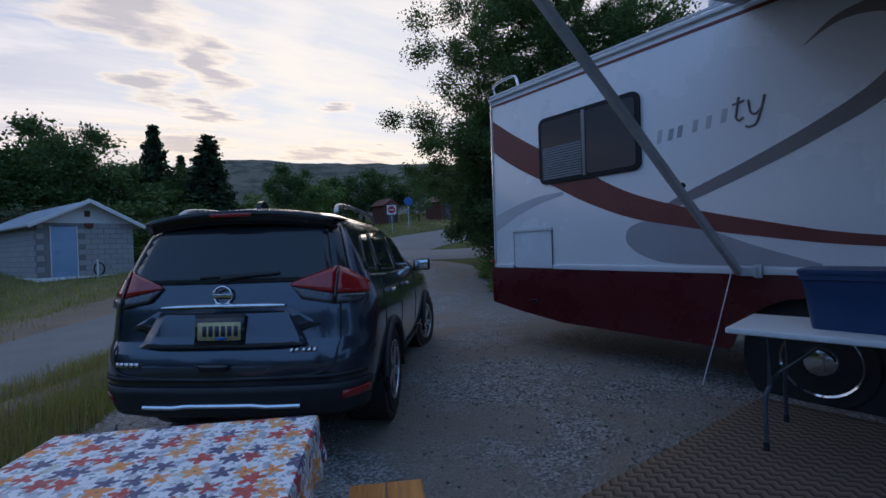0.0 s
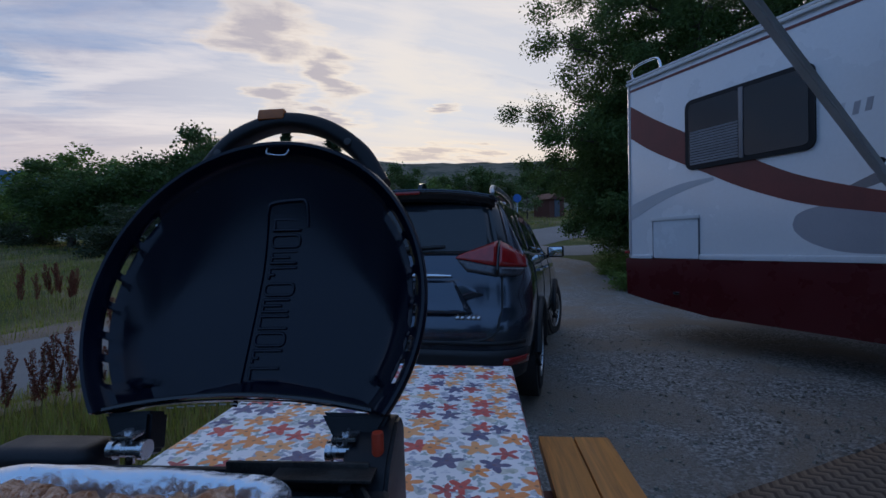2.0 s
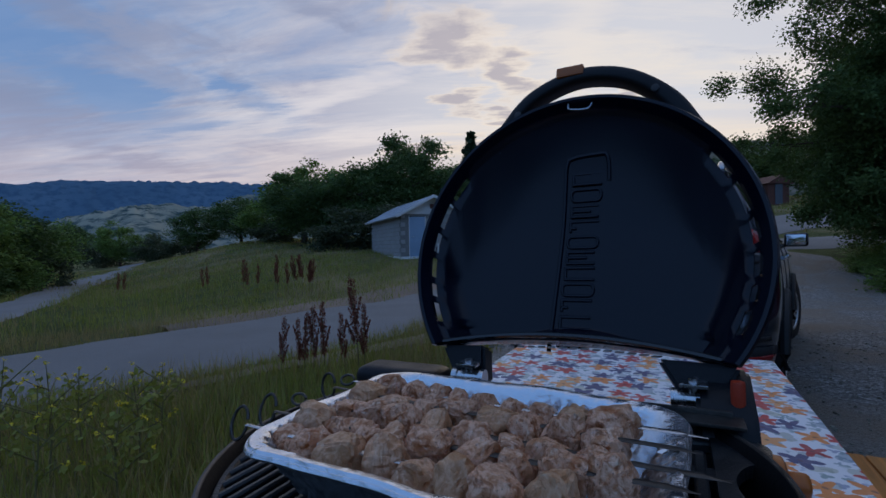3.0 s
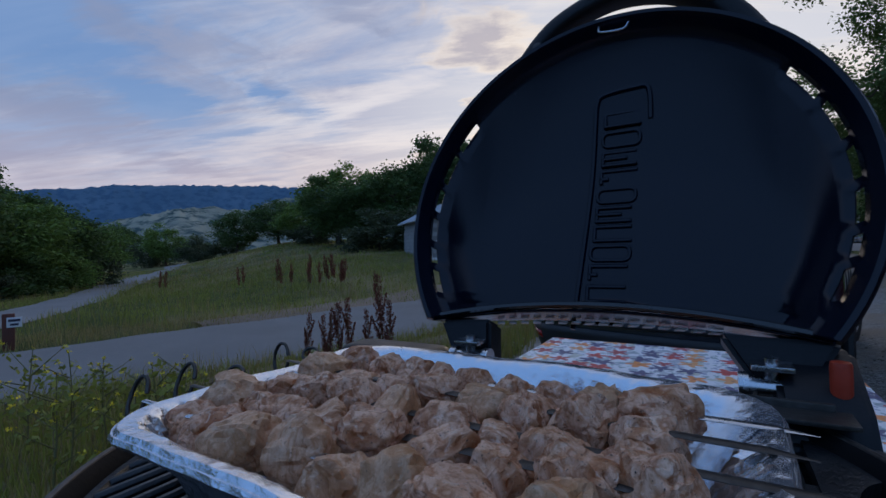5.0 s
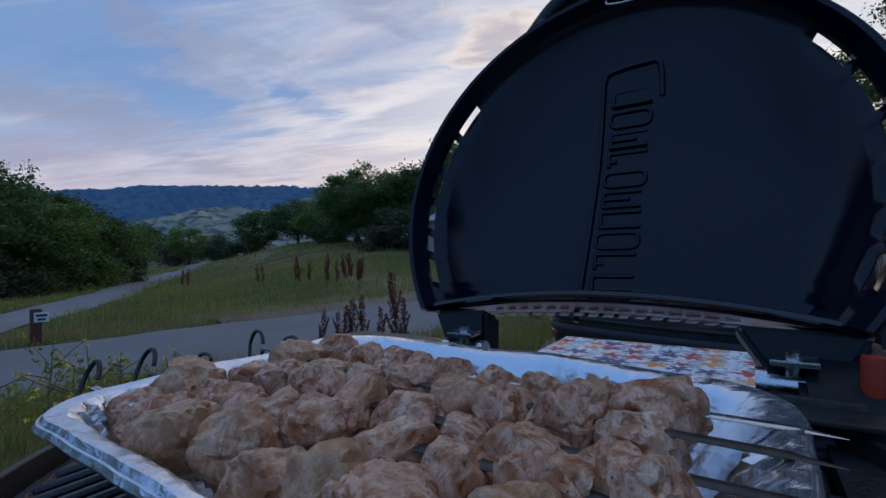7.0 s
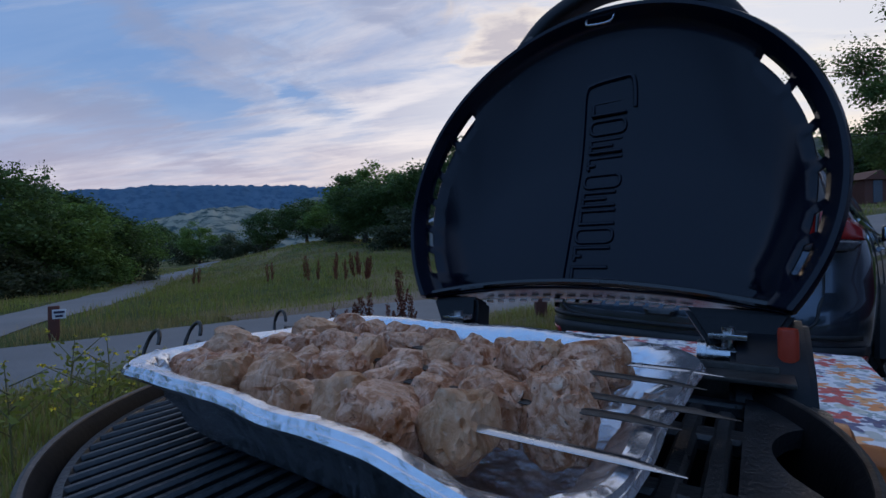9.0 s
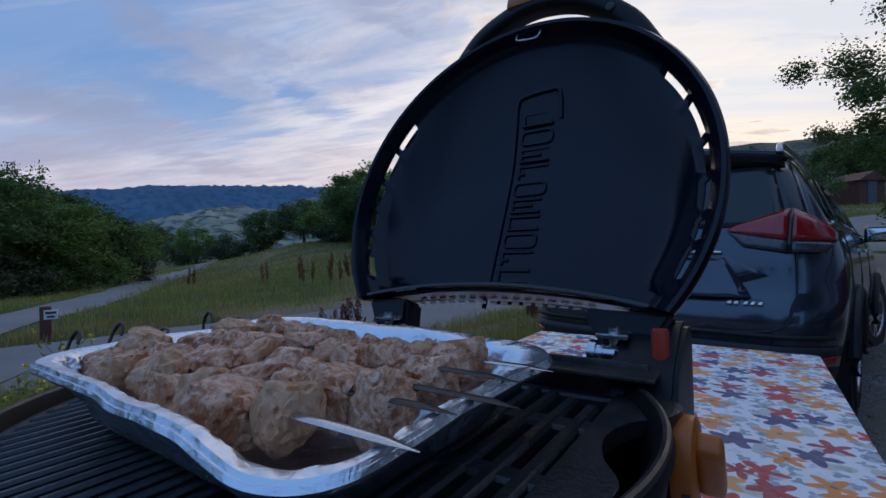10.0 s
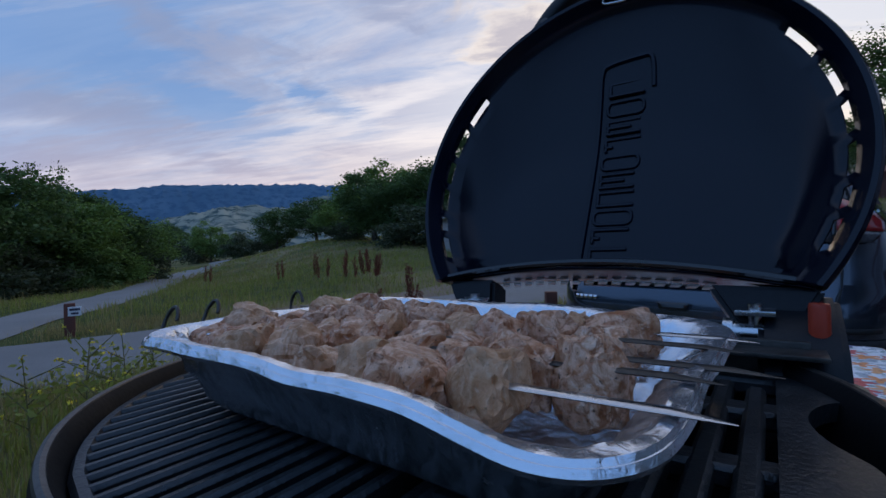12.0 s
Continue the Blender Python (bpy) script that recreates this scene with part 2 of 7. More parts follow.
M["blue_door"] = material("blue_door_paint", (0.27, 0.40, 0.56), 0.5, 0, 0.08, 3, 60, 0.05)
M["brown_wood"] = material("brown_stained_wood", (0.12, 0.036, 0.022), 0.7, 0, 0.3, 6, 60, 0.2)
M["asphalt"] = material("asphalt", (0.19, 0.187, 0.185), 0.9, 0, 0.22, 0.9, 70, 0.5, bump_dist=0.01)
M["bark"] = material("bark", (0.075, 0.055, 0.042), 0.9, 0, 0.4, 5, 40, 0.8, bump_dist=0.02)
M["sign_red"] = material("sign_red", (0.45, 0.02, 0.02), 0.5)
M["sign_blue"] = material("sign_blue", (0.03, 0.14, 0.45), 0.4)
M["rust_dock"] = material("dry_dock_seed", (0.205, 0.055, 0.028), 0.9, 0, 0.4, 30, 200, 0.4)
M["yellow"] = material("yellow_petal", (0.75, 0.58, 0.03), 0.7)
M["stem"] = material("dry_stem", (0.16, 0.15, 0.06), 0.8, 0, 0.3, 30, 100, 0.2)
M["soil"] = material("dry_soil", (0.19, 0.14, 0.10), 0.95, 0, 0.3, 0.8, 20, 0.6, bump_dist=0.03)


def leaf_material(name, base, var=0.5):
    m = bpy.data.materials.new(name)
    m.use_nodes = True
    t = Nodes(m.node_tree)
    isl = t.n("ShaderNodeNewGeometry").outputs["Random Per Island"]
    co = t.n("ShaderNodeTexCoord").outputs["Object"]
    k = t.math("ADD", t.math("MULTIPLY", isl, 0.55), t.math("MULTIPLY", t.noise(co, 0.9, 3.0), 0.5))
    lo, hi = tuple(c * (1 - var) for c in base), (base[0] * (1 + var * 1.1), base[1] * (1 + var), base[2] * (1 + var * 0.6))
    p = t.n("ShaderNodeBsdfPrincipled", Base_Color=t.ramp(k, [(0.25, lo), (0.85, hi)]), Roughness=0.65)
    p.inputs["Specular IOR Level"].default_value = 0.25
    tr = t.n("ShaderNodeBsdfTranslucent", Color=(hi[0] * 1.3, hi[1] * 1.3, hi[2]))
    mx = t.n("ShaderNodeMixShader", Fac=0.22, i1=p.outputs[0], i2=tr.outputs[0])
    t.nt.links.new(mx.outputs[0], t.n("ShaderNodeOutputMaterial").inputs[0])
    return m


M["stone"] = leaf_material("crushed_stone", (0.24, 0.235, 0.23), 0.5)
M["leaf"] = leaf_material("leaf_green", (0.120, 0.195, 0.055))
M["leaf_dark"] = leaf_material("leaf_dark_green", (0.064, 0.112, 0.040))
M["leaf_tall"] = leaf_material("leaf_feathery_green", (0.075, 0.125, 0.042))
M["leaf_grey"] = leaf_material("leaf_grey_green", (0.060, 0.080, 0.050))
M["needle"] = leaf_material("needle_green", (0.034, 0.058, 0.030))
M["grass"] = leaf_material("grass_blade", (0.205, 0.225, 0.058), 0.45)
M["grass_dry"] = leaf_material("dry_grass_blade", (0.27, 0.22, 0.105), 0.4)


def ground_material():
    """Meadow: green and straw patches, bare soil spots."""
    m = bpy.data.materials.new("meadow")
    m.use_nodes = True
    t = Nodes(m.node_tree)
    co = t.n("ShaderNodeTexCoord").outputs["Object"]
    a, b, c = t.noise(co, 0.10, 6.0, 0.6, 0.5), t.noise(co, 0.8, 6.0, 0.65), t.noise(co, 14.0, 5.0, 0.7)
    s = t.n("ShaderNodeMapping", Vector=co, Scale=(1.0, 0.35, 1.0), Rotation=(0, 0, 0.6))
    d = t.noise(s.outputs[0], 0.16, 5.0, 0.6, 1.0)
    col = t.ramp(b, [(0.30, (0.072, 0.095, 0.032)), (0.52, (0.130, 0.148, 0.050)), (0.75, (0.22, 0.20, 0.088))])
    col = t.mix(t.maprange(d, 0.47, 0.62), col, (0.33, 0.265, 0.145))
    col = t.mix(t.maprange(a, 0.60, 0.72, 0, 0.7), col, (0.19, 0.14, 0.095))
    col = t.mix(t.math("MULTIPLY", c, 0.9), col, t.mix(1.0, col, (0.40, 0.42, 0.38), "MULTIPLY"))
    h = t.math("ADD", t.math("MULTIPLY", b, 1.0), t.math("MULTIPLY", c, 0.5))
    bp = t.n("ShaderNodeBump", Strength=0.9, Distance=0.15, Height=h)
    p = t.n("ShaderNodeBsdfPrincipled", Base_Color=col, Roughness=0.95, Normal=bp.outputs[0])
    p.inputs["Specular IOR Level"].default_value = 0.1
    t.nt.links.new(p.outputs[0], t.n("ShaderNodeOutputMaterial").inputs[0])
    return m


def gravel_material():
    m = bpy.data.materials.new("gravel")
    m.use_nodes = True
    t = Nodes(m.node_tree)
    co = t.n("ShaderNodeTexCoord").outputs["Object"]
    vor = t.n("ShaderNodeTexVoronoi", Vector=co, Scale=55.0)
    vor2 = t.n("ShaderNodeTexVoronoi", Vector=co, Scale=130.0)
    big = t.noise(co, 0.9, 5.0, 0.6, 0.4)
    stone = t.ramp(t.n("ShaderNodeSeparateColor", i0=vor.outputs["Color"]).outputs[0], [(0.0, (0.10, 0.096, 0.090)), (0.5, (0.225, 0.212, 0.197)), (1.0, (0.44, 0.42, 0.40))])
    fine = t.ramp(t.n("ShaderNodeSeparateColor", i0=vor2.outputs["Color"]).outputs[0], [(0.0, (0.13, 0.117, 0.104)), (1.0, (0.33, 0.295, 0.26))])
    col = t.mix(t.maprange(big, 0.42, 0.62), stone, fine)
    col = t.mix(t.maprange(big, 0.46, 0.66, 0.0, 0.75), col, (0.255, 0.200, 0.150))
    h = t.math("ADD", t.math("MULTIPLY", vor.outputs["Distance"], -1.0), t.math("MULTIPLY", vor2.outputs["Distance"], -0.4))
    bp = t.n("ShaderNodeBump", Strength=0.8, Distance=0.012, Height=h)
    p = t.n("ShaderNodeBsdfPrincipled", Base_Color=col, Roughness=0.9, Normal=bp.outputs[0])
    p.inputs["Specular IOR Level"].default_value = 0.2
    t.nt.links.new(p.outputs[0], t.n("ShaderNodeOutputMaterial").inputs[0])
    return m


def wood_material(name, base):
    m = bpy.data.materials.new(name)
    m.use_nodes = True
    t = Nodes(m.node_tree)
    co = t.n("ShaderNodeTexCoord").outputs["Object"]
    s = t.n("ShaderNodeMapping", Vector=co, Scale=(1.0, 0.06, 1.0))
    g1, g2 = t.noise(s.outputs[0], 26.0, 6.0, 0.6, 1.2), t.noise(co, 3.0, 4.0)
    col = t.ramp(g1, [(0.30, tuple(c * 0.55 for c in base)), (0.65, tuple(min(1, c * 1.2) for c in base))])
    col = t.mix(t.maprange(g2, 0.55, 0.8, 0, 0.5), col, tuple(c * 0.45 for c in base))
    bp = t.n("ShaderNodeBump", Strength=0.25, Distance=0.002, Height=g1)
    p = t.n("ShaderNodeBsdfPrincipled", Base_Color=col, Roughness=0.5, Normal=bp.outputs[0])
    t.nt.links.new(p.outputs[0], t.n("ShaderNodeOutputMaterial").inputs[0])
    return m


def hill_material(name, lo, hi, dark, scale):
    """A far slope: dry grass and dark patches of wood; the given colours carry any distance haze."""
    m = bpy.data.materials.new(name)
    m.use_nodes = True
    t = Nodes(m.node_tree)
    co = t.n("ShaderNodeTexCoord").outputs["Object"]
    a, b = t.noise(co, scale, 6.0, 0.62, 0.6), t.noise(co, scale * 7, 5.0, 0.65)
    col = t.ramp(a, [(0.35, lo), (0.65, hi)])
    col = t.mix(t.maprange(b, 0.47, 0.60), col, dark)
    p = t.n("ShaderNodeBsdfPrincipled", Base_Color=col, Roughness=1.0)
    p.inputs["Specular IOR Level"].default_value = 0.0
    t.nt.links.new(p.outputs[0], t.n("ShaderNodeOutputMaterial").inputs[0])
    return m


M["meadow"], M["gravel"] = ground_material(), gravel_material()
M["bench_wood"] = wood_material("varnished_bench_wood", (0.52, 0.20, 0.040))
M["hill_near"] = hill_material("sage_hill", (0.15, 0.135, 0.105), (0.21, 0.185, 0.14), (0.095, 0.10, 0.075), 0.02)
# distance haze is in the colours: mid woods blue-green, the ridge all blue
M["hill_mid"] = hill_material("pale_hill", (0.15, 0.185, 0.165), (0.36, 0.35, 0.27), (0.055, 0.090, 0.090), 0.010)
M["hill_far"] = hill_material("hazy_forest_ridge", (0.075, 0.142, 0.215), (0.098, 0.172, 0.250), (0.062, 0.122, 0.190), 0.006)


# ---------------------------------------------------------------- mesh helpers
def bm_box(x0, x1, y0, y1, z0, z1, bevel=0.0, seg=2):
    bm = bmesh.new()
    bmesh.ops.create_cube(bm, size=1.0)
    for vx in bm.verts:
        vx.co = Vector(((x0 + x1) / 2 + vx.co.x * (x1 - x0), (y0 + y1) / 2 + vx.co.y * (y1 - y0), (z0 + z1) / 2 + vx.co.z * (z1 - z0)))
    if bevel:
        bmesh.ops.bevel(bm, geom=bm.edges[:], offset=bevel, segments=seg, affect="EDGES", profile=0.6)
    return bm


def bm_tube(points, radius, sides=10, cap=True, flat=1.0):
    """A tube along points; radius a number or one for each point; flat squeezes it in height."""
    bm = bmesh.new()
    pts = [Vector(p) for p in points]
    rings = []
    for i, p in enumerate(pts):
        d = (pts[min(i + 1, len(pts) - 1)] - pts[max(i - 1, 0)]).normalized()
        side = d.cross(Vector((0, 0, 1)))
        side = side.normalized() if side.length > 1e-4 else Vector((1, 0, 0))
        upv = side.cross(d)
        r = radius[i] if isinstance(radius, (list, tuple)) else radius
        rings.append([bm.verts.new(p + side * r * math.cos(6.28318 * k / sides) + upv * r * flat * math.sin(6.28318 * k / sides)) for k in range(sides)])
    for a, b in zip(rings, rings[1:]):
        for k in range(sides):
            bm.faces.new((a[k], a[(k + 1) % sides], b[(k + 1) % sides], b[k]))
    if cap:
        bm.faces.new(rings[0][::-1])
        bm.faces.new(rings[-1])
    return bm


def bm_lathe(profile, sides=24, close=True):
    """Turn (radius, z) pairs round z."""
    bm = bmesh.new()
    rings = [[bm.verts.new((r * math.cos(6.28318 * k / sides), r * math.sin(6.28318 * k / sides), z)) for k in range(sides)] for r, z in profile]
    for a, b in zip(rings, rings[1:]):
        for k in range(sides):
            bm.faces.new((a[k], a[(k + 1) % sides], b[(k + 1) % sides], b[k]))
    if close:
        bm.faces.new(rings[0][::-1])
        bm.faces.new(rings[-1])
    return bm


def bm_prism(outline, z0, z1):
    """A flat outline (x, y), raised from z0 to z1."""
    bm = bmesh.new()
    lo = [bm.verts.new((x, y, z0)) for x, y in outline]
    hi = [bm.verts.new((x, y, z1)) for x, y in outline]
    n = len(outline)
    for k in range(n):
        bm.faces.new((lo[k], lo[(k + 1) % n], hi[(k + 1) % n], hi[k]))
    bm.faces.new(lo[::-1])
    bm.faces.new(hi)
    bmesh.ops.recalc_face_normals(bm, faces=bm.faces[:])
    return bm


def bm_grid(nu, nv, place):
    bm = bmesh.new()
    g = [[bm.verts.new(place(i / nu, j / nv)) for j in range(nv + 1)] for i in range(nu + 1)]
    for i in range(nu):
        for j in range(nv):
            bm.faces.new((g[i][j], g[i + 1][j], g[i + 1][j + 1], g[i][j + 1]))
    return bm


def moved(bm, m):
    bmesh.ops.transform(bm, matrix=m, verts=bm.verts[:])
    return bm


def joined(*bms):
    out = bms[0]
    for b in bms[1:]:
        me = bpy.data.meshes.new("tmp")
        b.to_mesh(me)
        out.from_mesh(me)
        bpy.data.meshes.remove(me)
        b.free()
    return out


def mesh_of(name, bm, mat, smooth=True):
    me = bpy.data.meshes.new(name)
    bm.to_mesh(me)
    bm.free()
    me.materials.append(mat)
    if smooth:
        me.polygons.foreach_set("use_smooth", [True] * len(me.polygons))
        me.set_sharp_from_angle(angle=radians(38))
    return me


def part(name, bm, mat, parent=None, label="", smooth=True, solid=0.0, sub=0):
    ob = new(name, bm if isinstance(bm, bpy.types.Mesh) else mesh_of(name, bm, mat, smooth))
    if parent:
        ob.parent = parent
    if label:
        ob["label"] = label
    if solid:
        md = ob.modifiers.new("solid", "SOLIDIFY")
        md.thickness, md.offset = solid, 0.0
    if sub:
        md = ob.modifiers.new("sub", "SUBSURF")
        md.levels = md.render_levels = sub
    return ob


def thing(name, m, label, category, group="", kind=""):
    ob = new(name)
    ob.empty_display_size = 0.1
    ob.matrix_world = m
    return tagged(ob, label, category, group, kind)


def smooth01(a, b, x):
    t = min(1.0, max(0.0, (x - a) / (b - a)))
    return t * t * (3 - 2 * t)


# ---------------------------------------------------------------- ground
def lean(x, y):
    """The land's gentle fall from the pitch towards the valley."""
    az = min(0.0, max(-58.0, math.degrees(math.atan2(x, y))))
    d = math.hypot(x, y)
    side = 1 - smooth01(0, 22, math.degrees(math.atan2(x, y))) if y > 0 else smooth01(-6.0, 0.0, y)
    return 0.026 * math.tan(radians(az + 14.8)) * min(d, 900.0) * smooth01(9.0, 22.0, d) * side


def ground_z(x, y):
    """Height of the ground: level at the table, rising to the road and the meadow beyond."""
    dx, dy = x, y - 1.0
    d = math.hypot(dx, dy)
    az = math.degrees(math.atan2(dx, dy))
    h = 0.05 * smooth01(2.0, 4.0, d) * smooth01(-30, 10, az)
    rise = 0.052 * smooth01(-46, -30, az) * (1 - smooth01(60, 100, az)) + 0.058 * smooth01(2, 24, az) * (1 - smooth01(60, 100, az))
    run = max(0.0, d - 9.0)
    run = run if run < 50 else 50 + (run - 50) * 0.25
    h += rise * run * smooth01(9, 16, d)
    h += 0.22 * noise.noise(Vector((x * 0.09, y * 0.09, 3.1))) * smooth01(9, 20, d)
    h += 0.05 * noise.noise(Vector((x * 0.5, y * 0.5, 1.7))) * smooth01(4, 8, d)
    return h + lean(x, y)


def build_ground():
    bm = bmesh.new()
    radii = [0.0]
    r = 0.4
    while r < 3500:
        radii.append(r)
        r *= 1.075 if r < 120 else 1.3
    n = 160
    rings = []
    for r in radii:
        ring = []
        for k in range(n if r else 1):
            a = 6.28318 * k / n
            x, y = r * math.sin(a), 1.0 + r * math.cos(a)
            ring.append(bm.verts.new((x, y, ground_z(x, y) - 0.012)))
        rings.append(ring)
    for k in range(n):
        bm.faces.new((rings[0][0], rings[1][(k + 1) % n], rings[1][k]))
    for a, b in zip(rings[1:], rings[2:]):
        for k in range(n):
            bm.faces.new((a[k], a[(k + 1) % n], b[(k + 1) % n], b[k]))
    bmesh.ops.recalc_face_normals(bm, faces=bm.faces[:])
    return tagged(part("ground", bm, M["meadow"]), "grassy meadow ground with straw and bare patches", "ground", kind="structure")


build_ground()


def catmull(pts, steps=8):
    pts = [Vector(p) for p in pts]
    out = []
    for i in range(len(pts) - 1):
        p0, p1, p2, p3 = pts[max(i - 1, 0)], pts[i], pts[i + 1], pts[min(i + 2, len(pts) - 1)]
        for k in range(steps):
            t = k / steps
            out.append(0.5 * ((2 * p1) + (p2 - p0) * t + (2 * p0 - 5 * p1 + 4 * p2 - p3) * t * t + (3 * p1 - p0 - 3 * p2 + p3) * t ** 3))
    return out + [pts[-1]]


def ribbon(name, line, widths, mat, lift, label, category, ragged=0.08):
    """A strip of paving that follows the ground."""
    pts = catmull([(x, y, 0) for x, y in line], 12)
    bm = bmesh.new()
    rows = []
    for i, p in enumerate(pts):
        d = (pts[min(i + 1, len(pts) - 1)] - pts[max(i - 1, 0)]).normalized()
        s = Vector((d.y, -d.x, 0))
        wd = widths[0] + (widths[1] - widths[0]) * i / (len(pts) - 1)
        row = []
        for k in range(9):
            f = k / 8 * 2 - 1
            q = p + s * (wd / 2 * f + (ragged * noise.noise(p * 1.3 + Vector((f, 0, 0))) if abs(f) == 1 else 0))
            z = ground_z(q.x, q.y) + lift - (0.03 if abs(f) == 1 else 0) + 0.02 * (1 - f * f)
            row.append(bm.verts.new((q.x, q.y, z)))
        rows.append(row)
    for a, b in zip(rows, rows[1:]):
        for k in range(8):
            bm.faces.new((a[k], a[k + 1], b[k + 1], b[k]))
    bmesh.ops.recalc_face_normals(bm, faces=bm.faces[:])
    return tagged(part(name, bm, mat), label, category, kind="structure")


ROAD = [(-12.5, -4.5), (-8.6, 0.2), (-5.5, 3.87), (-4.65, 4.9), (-3.9, 6.05), (-3.0, 7.6), (-2.0, 9.4), (-0.5, 12.2), (2.2, 15.8), (6.0, 19.6), (10.5, 23.0), (16, 26), (26, 30)]
ribbon("road", ROAD, (2.2, 4.8), M["asphalt"], 0.035, "grey asphalt campground road", "road")
ribbon("road", [(6.0, 19.0), (9.0, 17.5), (14, 16.0), (24, 14)], (3.2, 4.0), M["asphalt"], 0.030, "grey asphalt side road behind the trees", "road")
TRAIL = [(-6.7, 2.7), (-8.0, 4.35), (-9.35, 6.0), (-10.9, 7.9), (-13.8, 11.4), (-22.2, 21.0), (-30.5, 31.4), (-40, 44), (-52, 58)]
ribbon("pavement", TRAIL, (0.6, 2.8), M["asphalt"], 0.03, "pale asphalt path winding through the meadow", "path")


def build_pad():
    """The gravel pitch round the table, the car and the motorhome."""
    edge = [(-1.5, -6), (-1.35, -1), (-1.15, 1.6), (-0.9, 3.2), (-0.75, 5.0), (0.0, 8.0), (0.4, 11.0), (2.0, 14.4), (5.6, 17.2), (7.9, 16.0), (8.0, 12.6), (7.3, 10.6), (7.4, 9.0), (10, 7.6), (14, 4), (14, -6)]
    pts = catmull([(x, y, 0) for x, y in edge], 5)
    c = Vector((3.0, 4.0, 0))
    bm = bmesh.new()
    rings = []
    for k in range(0, 15):
        f = k / 14
        ring = []
        for p in pts:
            q = c + (p - c) * f
            if k == 14:
                q += Vector((noise.noise(p * 1.7), noise.noise(p * 1.9 + Vector((5, 5, 0))), 0)) * 0.18
            ring.append(bm.verts.new((q.x, q.y, ground_z(q.x, q.y) + (0.018 if k < 14 else -0.02))))
        rings.append(ring)
    n = len(pts)
    for a, b in zip(rings[1:], rings[2:]):
        for k in range(n):
            bm.faces.new((a[k], a[(k + 1) % n], b[(k + 1) % n], b[k]))
    for k in range(n):
        bm.faces.new((rings[0][k], rings[1][k], rings[1][(k + 1) % n]))
    bmesh.ops.remove_doubles(bm, verts=bm.verts[:], dist=1e-5)
    bmesh.ops.recalc_face_normals(bm, faces=bm.faces[:])
    return tagged(part("gravel_pad", bm, M["gravel"]), "grey gravel pitch with worn earthy patches", "gravel", kind="structure")


build_pad()
ribbon("dirt_shoulder", [(-5.6, 6.6), (-4.6, 8.5), (-3.7, 10.6), (-2.6, 12.9), (-0.6, 16.2)], (0.5, 2.4), M["soil"], 0.03, "bare earth strip along the road's far edge", "earth", 0.35)
ribbon("dirt_shoulder", [(-3.4, 3.6), (-2.5, 4.8), (-1.55, 5.9), (-0.7, 7.2), (0.3, 9.0)], (0.25, 0.7), M["soil"], 0.03, "bare earth strip between road and verge", "earth", 0.25)


# far slopes
def slope(name, az0, az1, dist, depth, crest, mat, label, jag, base=-2.0, spiky=0.0):
    """A hill that stands round part of the horizon; crest(f): height along it, f from 0 to 1."""
    def place(i, j):
        a = radians(az0 + (az1 - az0) * i)
        r = dist + depth * j
        z = base + (crest(i) - base) * (smooth01(0, 0.85, j) if j < 0.86 else 1 - (j - 0.86) * 1.2)
        z += jag * noise.fractal(Vector((math.sin(a) * r * 0.02, math.cos(a) * r * 0.02, 0.3)), 0.9, 2.0, 5) * min(1, j * 3)
        if spiky and j > 0.6:
            z += spiky * abs(noise.noise(Vector((i * 260, j * 7, 0.5))))
        return (r * math.sin(a), r * math.cos(a), z + lean(r * math.sin(a), r * math.cos(a)))
    return tagged(part(name, bm_grid(320 if spiky else 160, 24, place), mat), label, "hill", kind="structure")


slope("hill", -16, 60, 120, 170, lambda f: (36 + 11 * math.sin(f * 2.2 + 0.5)) * (0.25 + 0.75 * smooth01(0.02, 0.22, f)), M["hill_near"], "dry sage-covered hill with a flat crest", 2.5)
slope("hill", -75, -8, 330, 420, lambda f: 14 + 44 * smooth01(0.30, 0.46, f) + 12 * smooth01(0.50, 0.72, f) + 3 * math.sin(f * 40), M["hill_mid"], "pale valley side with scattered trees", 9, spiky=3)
slope("hill", -95, 0, 1300, 500, lambda f: 60 + 120 * smooth01(0.10, 0.36, f) + 48 * smooth01(0.34, 0.58, f) * (1 - 0.35 * smooth01(0.66, 0.95, f)), M["hill_far"], "forested ridge on the skyline, distance haze painted in as blue", 7, spiky=9)


# ---------------------------------------------------------------- motorhome
RV_TURN = 10.0
RV = pose(3.81, 5.78, 0, 0, 0, -90 + RV_TURN)      # x runs along the wall from its rear corner, -y out of the wall


def rv_panel(outline, y, thick):
    """A flat outline (along, height) on the wall, proud of it by thick."""
    bm = bm_prism([(a, b) for a, b in outline], 0, thick)
    return moved(bm, Matrix(((1, 0, 0, 0), (0, 0, -1, y), (0, 1, 0, 0), (0, 0, 0, 1))))


def rounded(x0, x1, z0, z1, r, n=5):
    out = []
    for cx, cz, a0 in ((x1 - r, z1 - r, 0), (x0 + r, z1 - r, 90), (x0 + r, z0 + r, 180), (x1 - r, z0 + r, 270)):
        for k in range(n + 1):
            a = radians(a0 + 90 * k / n)
            out.append((cx + r * math.cos(a), cz + r * math.sin(a)))
    return out


def band(top, bottom, steps=7):
    """An outline between two smooth curves."""
    a = [(p.x, p.y) for p in catmull([(x, z, 0) for x, z in top], steps)]
    b = [(p.x, p.y) for p in catmull([(x, z, 0) for x, z in bottom], steps)]
    return a + b[::-1]


